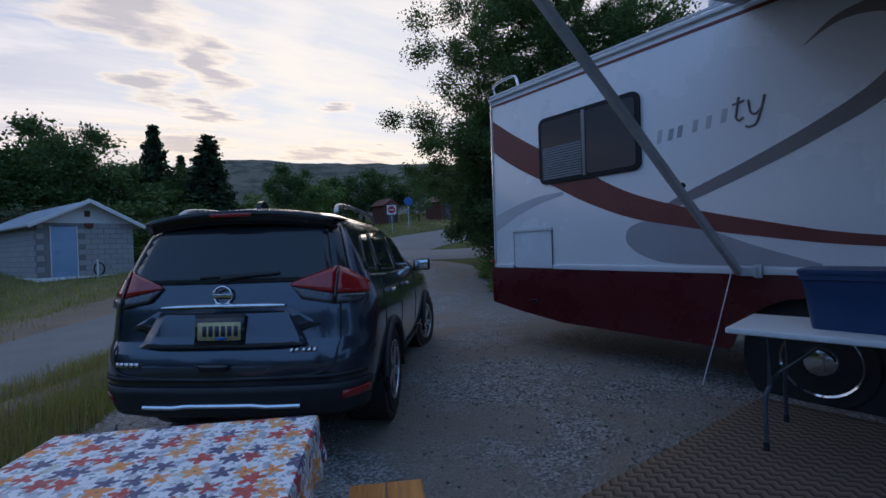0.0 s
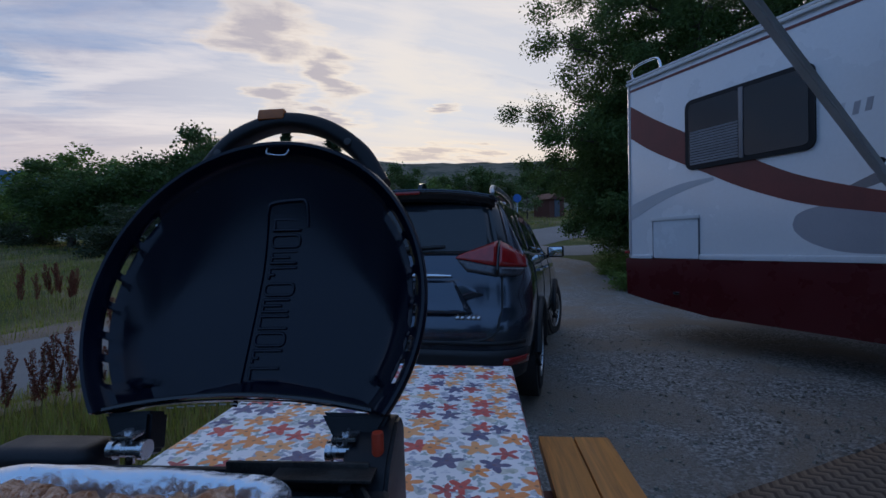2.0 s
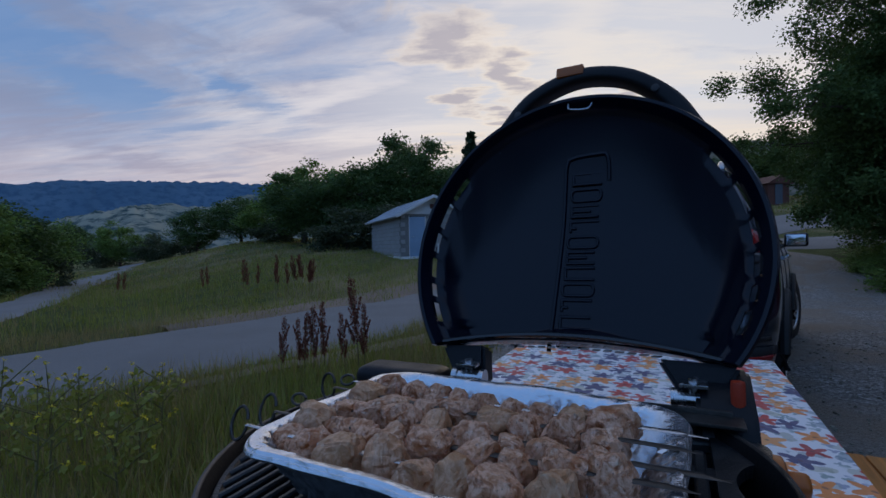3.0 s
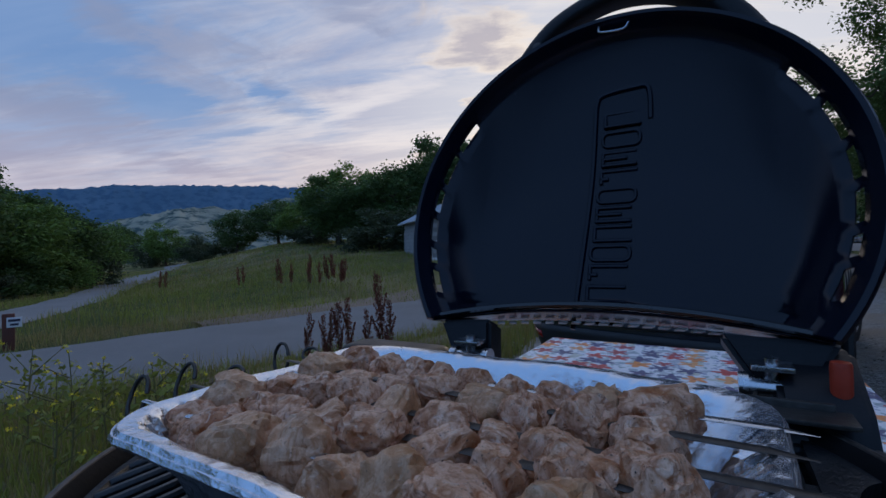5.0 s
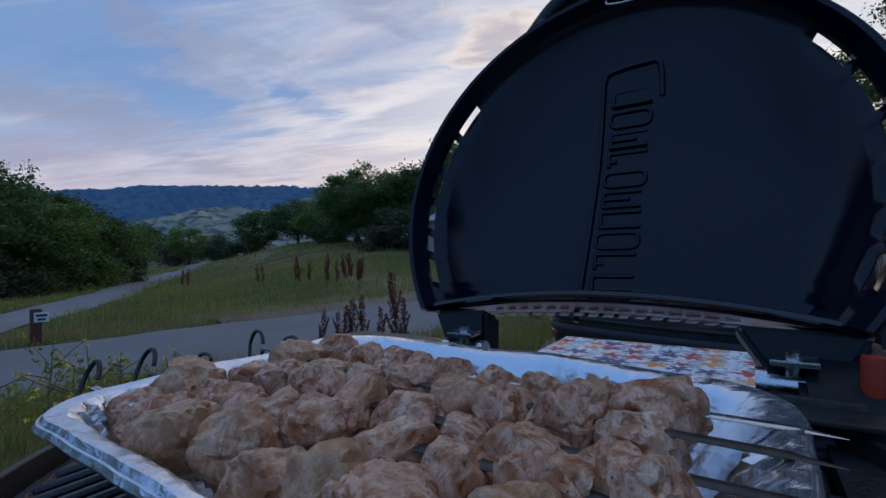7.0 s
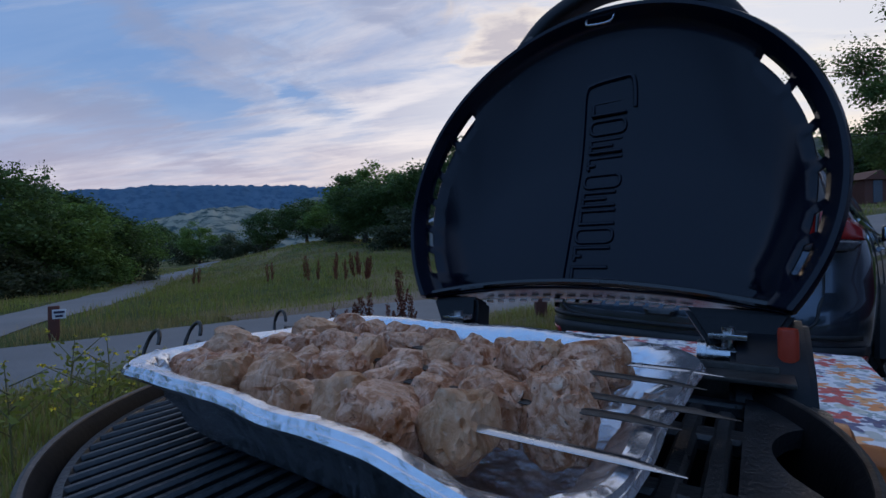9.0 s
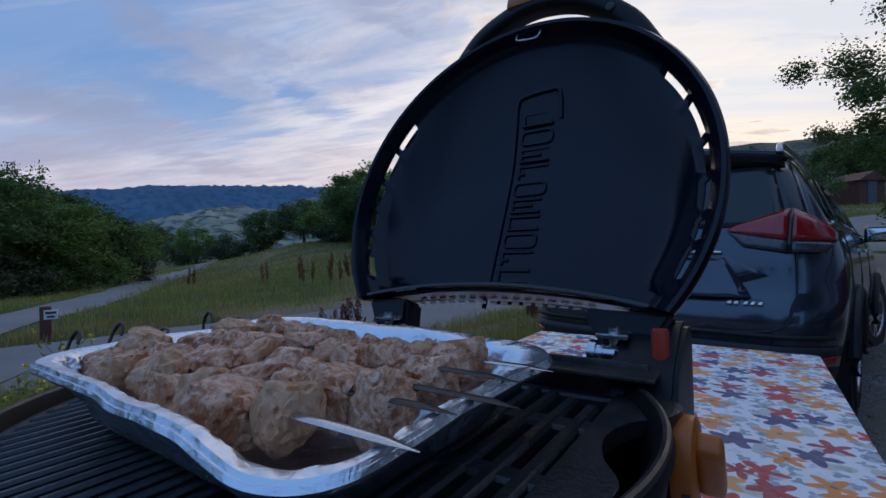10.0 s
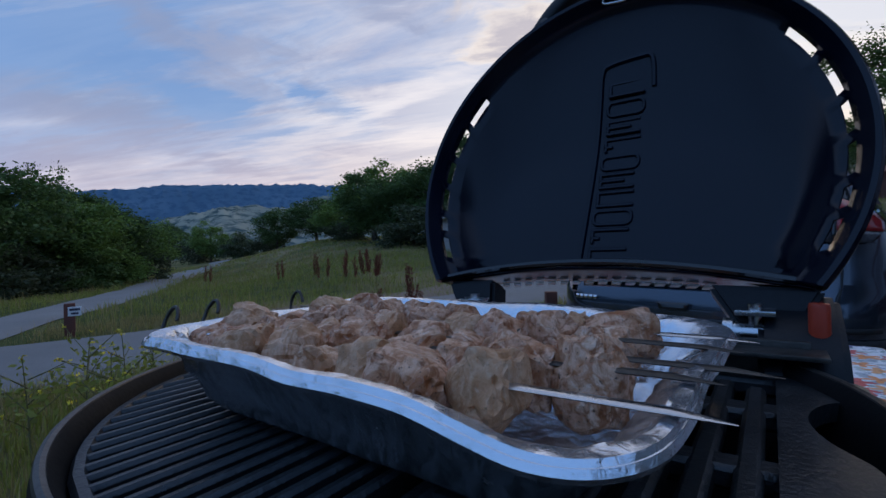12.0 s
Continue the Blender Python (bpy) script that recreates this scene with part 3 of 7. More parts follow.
def build_rv():
    rv = thing("motorhome", RV, "white class A motorhome with maroon skirt and swoosh decals", "motorhome")
    L, W = 9.6, 2.5
    # shell with a rounded roof edge and rear corner
    prof = [(0.0, 1.10), (0.0, 3.38), (0.03, 3.45), (0.10, 3.50), (0.4, 3.55), (W - 0.4, 3.55), (W - 0.1, 3.50), (W, 3.38), (W, 1.10)]
    bm = bmesh.new()
    rows = []
    for x, inset in ((0.0, 0.07), (0.025, 0.025), (0.07, 0.0), (L, 0.0)):
        rows.append([bm.verts.new((x, min(max(y, inset), W - inset), z - (inset * 0.5 if z > 1.2 else 0))) for y, z in prof])
    for a, b in zip(rows, rows[1:]):
        for k in range(len(prof) - 1):
            bm.faces.new((a[k], b[k], b[k + 1], a[k + 1]))
    bm.faces.new(rows[0])
    bm.faces.new(rows[-1][::-1])
    bmesh.ops.recalc_face_normals(bm, faces=bm.faces[:])
    body = part("body", bm, M["rv_white"], rv, "white gelcoat body shell")
    # skirt in dark red, raked up to the rear, with the wheel arch cut out
    arch = [(3.69 + 0.60 * math.cos(radians(a)), 0.36 + 0.56 * math.sin(radians(a))) for a in range(170, 9, -16)]
    low = [(0.02, 0.62), (0.10, 0.60), (0.55, 0.53), (1.24, 0.45), (2.95, 0.43), (3.08, 0.43)]
    outline = [(0.0, 1.095)] + [(a, b) for a, b in low] + arch + [(4.30, 0.43), (9.6, 0.43), (9.6, 1.095)]
    part("skirt", rv_panel(outline, 0.02, 0.03), M["rv_maroon"], rv, "dark maroon lower skirt", smooth=False)
    part("rear_skirt", bm_box(0.0, 0.03, 0.02, W, 0.60, 1.095, 0.008), M["rv_maroon"], rv, "dark maroon rear skirt")
    part("underbody", bm_box(0.35, 9.4, 0.2, W - 0.1, 0.55, 1.09), M["plastic"], rv, "dark underbody")
    part("rub_rail", bm_box(1.11, 9.6, -0.022, 0.0, 1.095, 1.155, 0.008), M["rv_white"], rv, "white moulded rail")
    part("rub_rail", bm_box(0.10, 0.44, -0.022, 0.0, 1.095, 1.145, 0.008), M["rv_white"], rv, "white moulded rail")
    part("corner_trim", bm_box(0.075, 0.095, -0.006, 0.0, 1.10, 3.40), M["decal_grey"], rv, "grey corner seam")
    part("gutter", bm_box(0.05, 9.6, -0.030, 0.01, 3.405, 3.44, 0.008), M["white_paint"], rv, "white roof gutter rail")
    part("gutter_cap", bm_box(0.05, 9.6, -0.014, 0.01, 3.46, 3.485, 0.006), M["aluminium"], rv, "aluminium roof edge strip")
    # decals
    part("stripe", bm_box(0.10, 9.6, -0.004, 0.0, 3.315, 3.345), M["decal_red"], rv, "dark red pinstripe", smooth=False)
    part("swoosh", rv_panel(band([(0.105, 3.13), (0.50, 2.86), (0.93, 2.60), (1.5, 2.28), (2.1, 1.94), (2.7, 1.72), (3.3, 1.56), (4.1, 1.40), (5.4, 1.33)],
                                 [(0.105, 2.70), (0.50, 2.44), (1.17, 2.09), (1.62, 1.86), (2.16, 1.65), (2.7, 1.53), (3.25, 1.43), (4.1, 1.32), (5.4, 1.29)]), 0.0, 0.004), M["decal_red"], rv, "brown-red swoosh decal", smooth=False)
    part("swoosh", rv_panel(band([(0.105, 1.80), (0.5, 1.92), (0.9, 2.0), (1.28, 2.02)], [(0.105, 1.60), (0.5, 1.78), (0.9, 1.91), (1.30, 1.985)]), 0.0, 0.003), M["decal_pale"], rv, "pale silver swoosh decal", smooth=False)
    part("swoosh", rv_panel(band([(2.09, 1.45), (2.13, 1.54), (2.28, 1.60), (2.52, 1.605), (2.9, 1.50), (3.3, 1.34), (3.75, 1.19)],
                                 [(2.09, 1.45), (2.12, 1.37), (2.25, 1.27), (2.5, 1.19), (2.9, 1.17), (3.3, 1.168), (3.75, 1.165)]), 0.0, 0.0025), M["decal_grey"], rv, "silver-grey leaf decal", smooth=False)
    part("swoosh", rv_panel(band([(2.45, 1.72), (2.75, 1.86), (3.26, 2.07), (3.75, 2.30), (4.1, 2.52), (4.28, 2.78), (4.15, 2.96), (3.9, 3.0), (3.66, 2.89)],
                                 [(2.42, 1.66), (2.75, 1.76), (3.26, 1.95), (3.75, 2.16), (4.2, 2.42), (4.42, 2.80), (4.22, 3.06), (3.9, 3.06), (3.66, 2.89)]), 0.0, 0.0025), M["decal_taupe"], rv, "grey-brown sweeping decal", smooth=False)
    # worn model lettering: plain slanted bars and strokes
    for k, (a, z, hgt, mat) in enumerate(((2.46, 2.36, 0.13, "decal_pale"), (2.57, 2.37, 0.11, "decal_grey"), (2.66, 2.38, 0.11, "decal_grey"), (2.80, 2.40, 0.11, "decal_pale"), (2.92, 2.41, 0.11, "decal_pale"), (3.05, 2.43, 0.12, "decal_pale"))):
        part("letter_bar", rv_panel([(a, z), (a + 0.045, z), (a + 0.065, z + hgt), (a + 0.02, z + hgt)], 0.0, 0.002), M[mat], rv, smooth=False)
    for strokes in ([(3.175, 2.45), (3.19, 2.55), (3.20, 2.62)], [(3.15, 2.565), (3.245, 2.58)], [(3.175, 2.45), (3.20, 2.42), (3.235, 2.44)],
                    [(3.275, 2.575), (3.29, 2.47), (3.33, 2.45), (3.36, 2.48)], [(3.395, 2.59), (3.37, 2.48), (3.33, 2.37), (3.28, 2.35), (3.25, 2.365)]):
        pts = catmull([(a, -0.003, z) for a, z in strokes], 5)
        part("letter_stroke", bm_tube(pts, 0.010, 6, flat=1.0), M["decal_grey" if strokes[0][0] < 3.0 else "decal_taupe"], rv)
    # window
    win = part("window", rv_panel(rounded(0.95, 2.30, 2.135, 2.945, 0.09), 0.0, 0.025), M["grill_black"], rv, "black-framed sliding window with a half-drawn blind", smooth=False)
    part("pane", rv_panel(rounded(1.645, 2.25, 2.185, 2.895, 0.05), -0.022, 0.008), M["window_glass"], win, smooth=False)
    part("pane", rv_panel(rounded(1.00, 1.60, 2.185, 2.895, 0.05), -0.022, 0.006), M["window_glass"], win, smooth=False)
    part("mullion", bm_box(1.60, 1.645, -0.042, -0.02, 2.17, 2.91, 0.004), M["decal_taupe"], win)
    for k in range(13):
        z = 2.20 + k * 0.030
        part("blind_slat", moved(bm_box(1.02, 1.585, -0.004, 0.004, -0.010, 0.010), pose(0, -0.031, z, 25, 0, 0)), M["decal_grey"], win)
    # storage door, lamps, handle, ladder rails
    door = part("storage_door", rv_panel(rounded(0.46, 1.10, 1.11, 1.57, 0.02), 0.0, 0.010), M["rv_white"], rv, "white storage hatch", smooth=False)
    part("hinge_rail", bm_box(0.43, 1.115, -0.028, -0.010, 1.57, 1.615, 0.006), M["white_paint"], door)
    part("seam", bm_box(1.095, 1.108, -0.012, 0.0, 1.10, 1.57), M["grey_steel"], door)
    part("seam", bm_box(0.452, 0.462, -0.012, 0.0, 1.10, 1.57), M["grey_steel"], door)
    part("marker_lamp", bm_box(-0.01, 0.05, -0.025, 0.03, 1.16, 1.20, 0.008), M["red_lens"], rv, "small red marker lamp")
    part("skirt_catch", bm_box(0.76, 0.84, -0.028, -0.008, 0.665, 0.70, 0.006), M["chrome"], rv, "chrome skirt catch")
    rail = catmull([(0.02, 0.30, 3.40), (0.02, 0.12, 3.58), (0.06, 0.10, 3.66), (0.26, 0.10, 3.69), (0.46, 0.10, 3.66), (0.50, 0.12, 3.50)], 6)
    part("ladder_rail", bm_tube(rail, 0.018, 8), M["chrome"], rv, "chrome ladder rail")
    part("ladder_rail", bm_tube([p + Vector((0, 0.40, 0)) for p in rail], 0.018, 8), M["chrome"], rv, "chrome ladder rail")
    for z in (1.5, 1.85, 2.2, 2.55, 2.9, 3.25):
        part("ladder_rung", bm_tube([(-0.06, 0.12, z), (-0.06, 0.52, z)], 0.012, 6), M["chrome"], rv)
    part("roof_vent", joined(bm_box(2.2, 2.6, 1.0, 1.4, 3.55, 3.62, 0.02), bm_box(2.24, 2.56, 1.04, 1.36, 3.62, 3.66, 0.015)), M["white_plastic"], rv, "white roof vent")
    part("vent_pipe", moved(bm_lathe([(0.04, 0), (0.04, 0.12), (0.07, 0.12), (0.07, 0.16), (0.03, 0.19)], 14), pose(2.9, 0.35, 3.53)), M["white_plastic"], rv, "white vent pipe")
    # wheel with a chrome cover
    wheel = part("wheel", moved(bm_lathe([(0.26, 0.0), (0.36, 0.0), (0.395, 0.03), (0.40, 0.12), (0.395, 0.22), (0.36, 0.25), (0.26, 0.25)], 40), pose(3.69, 0.36, 0.40, 90, 0, 0)), M["rubber"], rv, "black tyre")
    part("wheel_cover", moved(bm_lathe([(0.29, 0.24), (0.275, 0.262), (0.24, 0.235), (0.20, 0.20), (0.15, 0.20), (0.13, 0.25), (0.10, 0.285), (0.05, 0.295), (0.01, 0.295)], 40), pose(3.69, 0.36, 0.40, 90, 0, 0)), M["chrome"], wheel, "polished wheel cover")
    for k in range(8):
        a = 6.28318 * k / 8
        part("lug", moved(bm_lathe([(0.014, 0), (0.014, 0.03), (0.008, 0.036)], 8), pose(3.69 + 0.175 * math.cos(a), 0.36 - 0.20, 0.40 + 0.175 * math.sin(a), 90, 0, 0)), M["chrome"], wheel)
    part("wheel_well", moved(bm_lathe([(0.55, 0.0), (0.55, 0.42)], 30), pose(3.69, 0.55, 0.40, 90, 0, 0)), M["plastic"], rv, "dark wheel well", solid=0.01)
    return rv


build_rv()


def build_awning():
    aw = thing("awning", RV, "grey rolled-out awning with an aluminium support arm", "awning")
    # arm from its foot on the lower rail up to the roller
    foot, top = Vector((3.19, -0.05, 1.11)), Vector((3.11, -2.60, 2.96))
    d = (top - foot)
    m = Matrix.Translation(foot) @ d.to_track_quat("Z", "X").to_matrix().to_4x4()
    part("arm", moved(bm_box(-0.030, 0.030, -0.022, 0.022, 0.0, d.length, 0.006), m), M["aluminium"], aw, "brushed aluminium arm")
    part("arm_channel", moved(bm_box(-0.022, 0.022, -0.030, 0.030, d.length * 0.36, d.length * 0.98, 0.005), m), M["aluminium"], aw)
    part("knob", moved(bm_lathe([(0.008, 0), (0.022, 0.006), (0.026, 0.03), (0.016, 0.04)], 12), m @ pose(0.03, 0, d.length * 0.36, 0, 90, 0)), M["plastic"], aw, "black locking knob")
    part("bracket", joined(bm_box(3.17, 3.33, -0.075, -0.022, 1.085, 1.16, 0.008), bm_box(3.30, 3.36, -0.06, -0.02, 1.07, 1.18, 0.006)), M["aluminium"], aw, "aluminium foot bracket")
    part("end_cap", moved(bm_box(-0.10, 0.04, -0.02, 0.17, -0.06, 0.10, 0.02), Matrix.Translation(top + Vector((0.02, -0.05, 0)))), M["aluminium"], aw, "grey roller end cap")
    part("roller", bm_tube([(3.11, -2.65, 2.98), (8.9, -2.65, 2.98)], 0.045, 14), M["aluminium"], aw, "awning roller tube")

    def cloth(i, j):
        return (3.24 + 5.6 * i, -2.65 + 2.63 * j, 3.01 + 0.38 * j - 0.05 * math.sin(math.pi * j))
    part("canopy", bm_grid(10, 14, cloth), M["awning"], aw, "grey vinyl canopy", solid=0.004)
    return aw


build_awning()


def build_guy():
    rope = thing("guy_rope", RV, "thin white guy rope pegged into the gravel", "rope")
    part("cord", bm_tube([(3.12, -0.03, 1.12), (2.99, -0.06, 0.55), (2.87, -0.09, 0.06)], 0.006, 6), M["white_paint"], rope)
    part("peg", bm_tube([(2.87, -0.09, 0.09), (2.88, -0.09, 0.0)], 0.008, 6), M["steel"], rope)


build_guy()


# ---------------------------------------------------------------- car
CAR = pose(0.76, 4.22, 0.085, -1.0, 0, -29.6)
# height, rear, front, half width, rear corner radius
LEVELS = [(0.24, -0.80, 3.40, 0.80, 0.25), (0.32, -0.97, 3.56, 0.87, 0.30), (0.46, -1.01, 3.64, 0.905, 0.34), (0.60, -1.02, 3.66, 0.92, 0.36), (0.715, -1.00, 3.66, 0.925, 0.36),
          (0.755, -0.945, 3.64, 0.925, 0.34), (0.90, -0.935, 3.58, 0.92, 0.34), (1.03, -0.92, 3.40, 0.900, 0.33), (1.12, -0.885, 2.60, 0.865, 0.31), (1.20, -0.85, 2.05, 0.825, 0.27),
          (1.35, -0.78, 1.75, 0.76, 0.22), (1.48, -0.72, 1.50, 0.70, 0.20), (1.555, -0.66, 1.30, 0.655, 0.22), (1.605, -0.56, 1.05, 0.58, 0.25), (1.635, -0.35, 0.75, 0.42, 0.25), (1.645, 0.0, 0.45, 0.22, 0.2)]


def level(z):
    for a, b in zip(LEVELS, LEVELS[1:]):
        if z <= b[0]:
            f = max(0.0, (z - a[0]) / (b[0] - a[0]))
            return [p + (q - p) * f for p, q in zip(a, b)]
    return list(LEVELS[-1])


def skin(a, z, out=0.0):
    """The point of the body at height z, a metres along its outline from the middle of the rear (right is plus)."""
    _, rear, front, hw, r = level(z)
    s, a = (1, a) if a >= 0 else (-1, -a)
    flat = hw - r
    crown = 0.035
    if a <= flat:
        p, nrm = Vector((a, rear + crown * (a / flat) ** 2, 0)), Vector((0.06 * a, -1, 0))
    else:
        th = min((a - flat) / r, math.pi / 2)
        p = Vector((flat + r * math.sin(th), rear + crown + r * (1 - math.cos(th)), 0))
        nrm = Vector((math.sin(th), -math.cos(th), 0))
        rest = a - flat - r * math.pi / 2
        if rest > 0:
            p.y += rest
    p += nrm.normalized() * out
    return Vector((s * p.x, p.y, z))


def patch(corners, out, nu=8, nv=4):
    """A panel on the body between four (a, z) corners: lower inner, lower outer, upper outer, upper inner."""
    c = [Vector((x, z, 0)) for x, z in corners]
    return bm_grid(nu, nv, lambda i, j: skin(*((c[0] * (1 - i) + c[1] * i) * (1 - j) + (c[3] * (1 - i) + c[2] * i) * j).xy, out))


def flip(corners):
    return [(-a, z) for a, z in corners]


def build_car():
    car = thing("car", CAR, "dark blue-grey compact SUV parked on gravel, seen from behind", "car")
    bm = bmesh.new()
    rings = []
    for z, rear, front, hw, r in LEVELS:
        half = []
        flat = hw - r
        side = (front - 0.25) - (rear + 0.035 + r)
        for k in range(5):
            half.append(flat * k / 4)
        for k in range(1, 8):
            half.append(flat + r * math.pi / 2 * k / 7)
        for k in range(1, 9):
            half.append(flat + r * math.pi / 2 + side * k / 8)
        pts = [skin(a, z) for a in half] + [Vector((hw * 0.72, front - 0.06, z)), Vector((hw * 0.35, front, z)), Vector((0, front + 0.02, z))]
        ring = pts + [Vector((-p.x, p.y, p.z)) for p in pts[-2:0:-1]]
        rings.append([bm.verts.new(p) for p in ring])
    n = len(rings[0])
    for a, b in zip(rings, rings[1:]):
        for k in range(n):
            bm.faces.new((a[k], a[(k + 1) % n], b[(k + 1) % n], b[k]))
    bm.faces.new(rings[0][::-1])
    bm.faces.new(rings[-1])
    bmesh.ops.recalc_face_normals(bm, faces=bm.faces[:])
    part("body", bm, M["paint_grey"], car, "metallic dark grey-blue body", sub=1)
    # rear glass, spoiler, wiper
    part("rear_window", patch([(-0.69, 1.13), (0.69, 1.13), (0.60, 1.50), (-0.60, 1.50)], 0.006, 20, 8), M["glass"], car, "dark tinted rear window", solid=0.004)
    for sgn in (1, -1):
        c = [(0.69, 1.16), (0.80, 1.16), (0.70, 1.50), (0.60, 1.50)]
        part("pillar_trim", patch(c if sgn > 0 else flip(c), 0.007, 4, 6), M["gloss_black"], car, solid=0.004)

    def spoil(i, j):
        x = -0.66 + 1.32 * i
        e = 1 - (abs(x) / 0.70) ** 4
        return (x, -0.80 + 0.10 * (abs(x) / 0.66) ** 2 + 0.36 * j, 1.545 + 0.075 * (1 - (abs(x) / 0.66) ** 2.4) * (0.75 + 0.25 * j) + 0.03 * j * (1 - abs(x)) - 0.0 * e)
    sp = part("spoiler", bm_grid(24, 8, spoil), M["paint_grey"], car, "roof spoiler over the rear window", solid=0.012)

    def lip(i, j):
        x = -0.66 + 1.32 * i
        return (x, -0.80 + 0.10 * (abs(x) / 0.66) ** 2 + 0.05 * j, 1.540 + 0.075 * (1 - (abs(x) / 0.66) ** 2.4) * 0.75 - 0.075 * j)
    part("spoiler_edge", bm_grid(24, 3, lip), M["gloss_black"], sp, "gloss black spoiler edge", solid=0.008)
    part("brake_lamp", moved(bm_box(-0.14, 0.14, -0.812, -0.79, 1.565, 1.588, 0.004), Matrix.Identity(4)), M["red_lens"], sp, "dark red high brake lamp")
    part("wiper", joined(bm_tube([skin(-0.02, 1.16, 0.03), skin(0.12, 1.175, 0.035), skin(0.33, 1.185, 0.022)], [0.02, 0.013, 0.007], 8), bm_tube([skin(-0.17, 1.17, 0.016), skin(0.34, 1.19, 0.016)], 0.012, 6)), M["plastic"], car, "black rear wiper")
    # hatch panels: plate recess and seams
    part("plate_recess", bm_grid(14, 6, lambda i, j: skin((-0.55 + 1.10 * i) * (1 - 0.24 * j), 0.74 + 0.215 * j, 0.006 + 0.030 * (1 - j) * min(1.0, 6 * min(i, 1 - i) + 0.2))), M["paint_grey"], car, "scooped number plate panel", solid=0.003)
    part("plate_recess_shadow", patch([(-0.16, 0.745), (0.16, 0.745), (0.16, 0.945), (-0.16, 0.945)], 0.034, 6, 3), M["plastic"], car, solid=0.004)
    for sgn in (1, -1):
        c = [(0.44, 0.80), (0.62, 0.86), (0.44, 0.965), (0.40, 0.955)]
        part("recess_edge", patch(c if sgn > 0 else flip(c), 0.005, 5, 3), M["paint_grey"], car, solid=0.003)
    part("chrome_strip", bm_tube([skin(a / 10, 0.985 + 0.006 * math.cos(a / 3), 0.018) for a in range(-4, 5)], [0.009] + [0.014] * 7 + [0.009], 8), M["chrome"], car, "chrome strip over the number plate")
    plate = part("number_plate", patch([(-0.155, 0.765), (0.155, 0.765), (0.155, 0.92), (-0.155, 0.92)], 0.040, 4, 2), M["gloss_black"], car, "number plate in a black frame", solid=0.006)
    part("plate_face", patch([(-0.137, 0.782), (0.137, 0.782), (0.137, 0.895), (-0.137, 0.895)], 0.0455, 4, 2), M["plate"], plate, "pale yellow plate face", solid=0.002)
    for k in range(6):
        a = -0.105 + k * 0.040
        part("plate_bar", patch([(a, 0.808), (a + 0.026, 0.808), (a + 0.026, 0.872), (a, 0.872)], 0.0482, 1, 1), M["ink"], plate, solid=0.002)
    part("plate_sticker", patch([(-0.02, 0.785), (0.05, 0.785), (0.05, 0.803), (-0.02, 0.803)], 0.0482, 1, 1), M["sign_blue"], plate, solid=0.002)
    # round maker's badge as plain ring and bar
    bm = bm_tube([skin(0, 1.055, 0.014) + Vector((0.058 * math.cos(k * 0.2618), 0, 0.058 * math.sin(k * 0.2618))) for k in range(25)], 0.010, 8, cap=False)
    badge = part("badge", bm, M["chrome"], car, "round chrome badge")
    part("badge_bar", moved(bm_box(-0.068, 0.068, -0.012, 0.004, -0.013, 0.013, 0.004), Matrix.Translation(skin(0, 1.055, 0.014))), M["chrome"], badge)
    for a0, z, wd, nn in ((0.44, 0.705, 0.023, 5), (-0.69, 0.625, 0.026, 5)):
        for k in range(nn):
            a = a0 + k * (wd + 0.009) + (0.012 if k > 1 and a0 > 0 else 0)
            part("badge_letter", patch([(a, z), (a + wd, z), (a + wd + 0.004, z + 0.028), (a + 0.004, z + 0.028)], 0.010, 1, 1), M["chrome"], car, solid=0.003)
    part("hatch_handle", patch([(-0.09, 0.60), (0.06, 0.60), (0.08, 0.642), (-0.11, 0.642)], 0.026, 6, 3), M["gloss_black"], car, "hatch release recess", solid=0.004)
    seam = [(-0.74, 1.02), (-0.735, 0.72), (-0.66, 0.585), (-0.3, 0.55), (0.3, 0.55), (0.66, 0.585), (0.735, 0.72), (0.74, 1.02)]
    part("hatch_seam", bm_tube([skin(p.x, p.y, 0.001) for p in catmull([(a, z, 0) for a, z in seam], 8)], 0.006, 6), M["plastic"], car, "dark hatch seam")
    # lamps
    for sgn in (1, -1):
        f = (lambda c: c) if sgn > 0 else flip
        lamp = part("tail_lamp", joined(patch(f([(0.42, 1.105), (0.70, 1.050), (0.70, 1.225), (0.44, 1.125)]), 0.014, 8, 4), patch(f([(0.705, 1.050), (0.95, 1.040), (0.97, 1.105), (0.705, 1.225)]), 0.016, 10, 4)), M["red_lens"], car, "red wrap-round tail lamp", solid=0.012)
        part("reversing_lens", joined(patch(f([(0.50, 1.02), (0.70, 0.985), (0.70, 1.046), (0.43, 1.098)]), 0.013, 6, 3), patch(f([(0.705, 0.985), (0.87, 0.985), (0.94, 1.036), (0.705, 1.046)]), 0.015, 8, 3)), M["clear_lens"], lamp, "clear lower lens", solid=0.010)
        part("lamp_divider", patch(f([(0.695, 0.985), (0.710, 0.985), (0.710, 1.225), (0.695, 1.225)]), 0.024, 1, 4), M["gloss_black"], lamp, solid=0.004)
        part("reflector", patch(f([(0.74, 0.395), (0.98, 0.40), (0.98, 0.455), (0.76, 0.445)]), 0.012, 6, 2), M["red_lens"], car, "red bumper reflector", solid=0.008)
    # bumper: dark lower valance and bright strip
    part("valance", patch([(-0.98, 0.27), (0.98, 0.27), (1.02, 0.50), (-1.02, 0.50)], 0.005, 26, 5), M["plastic"], car, "black plastic lower bumper", solid=0.008)
    part("bumper_groove", patch([(-0.95, 0.535), (0.95, 0.535), (0.95, 0.56), (-0.95, 0.56)], 0.003, 26, 1), M["plastic"], car, solid=0.006)
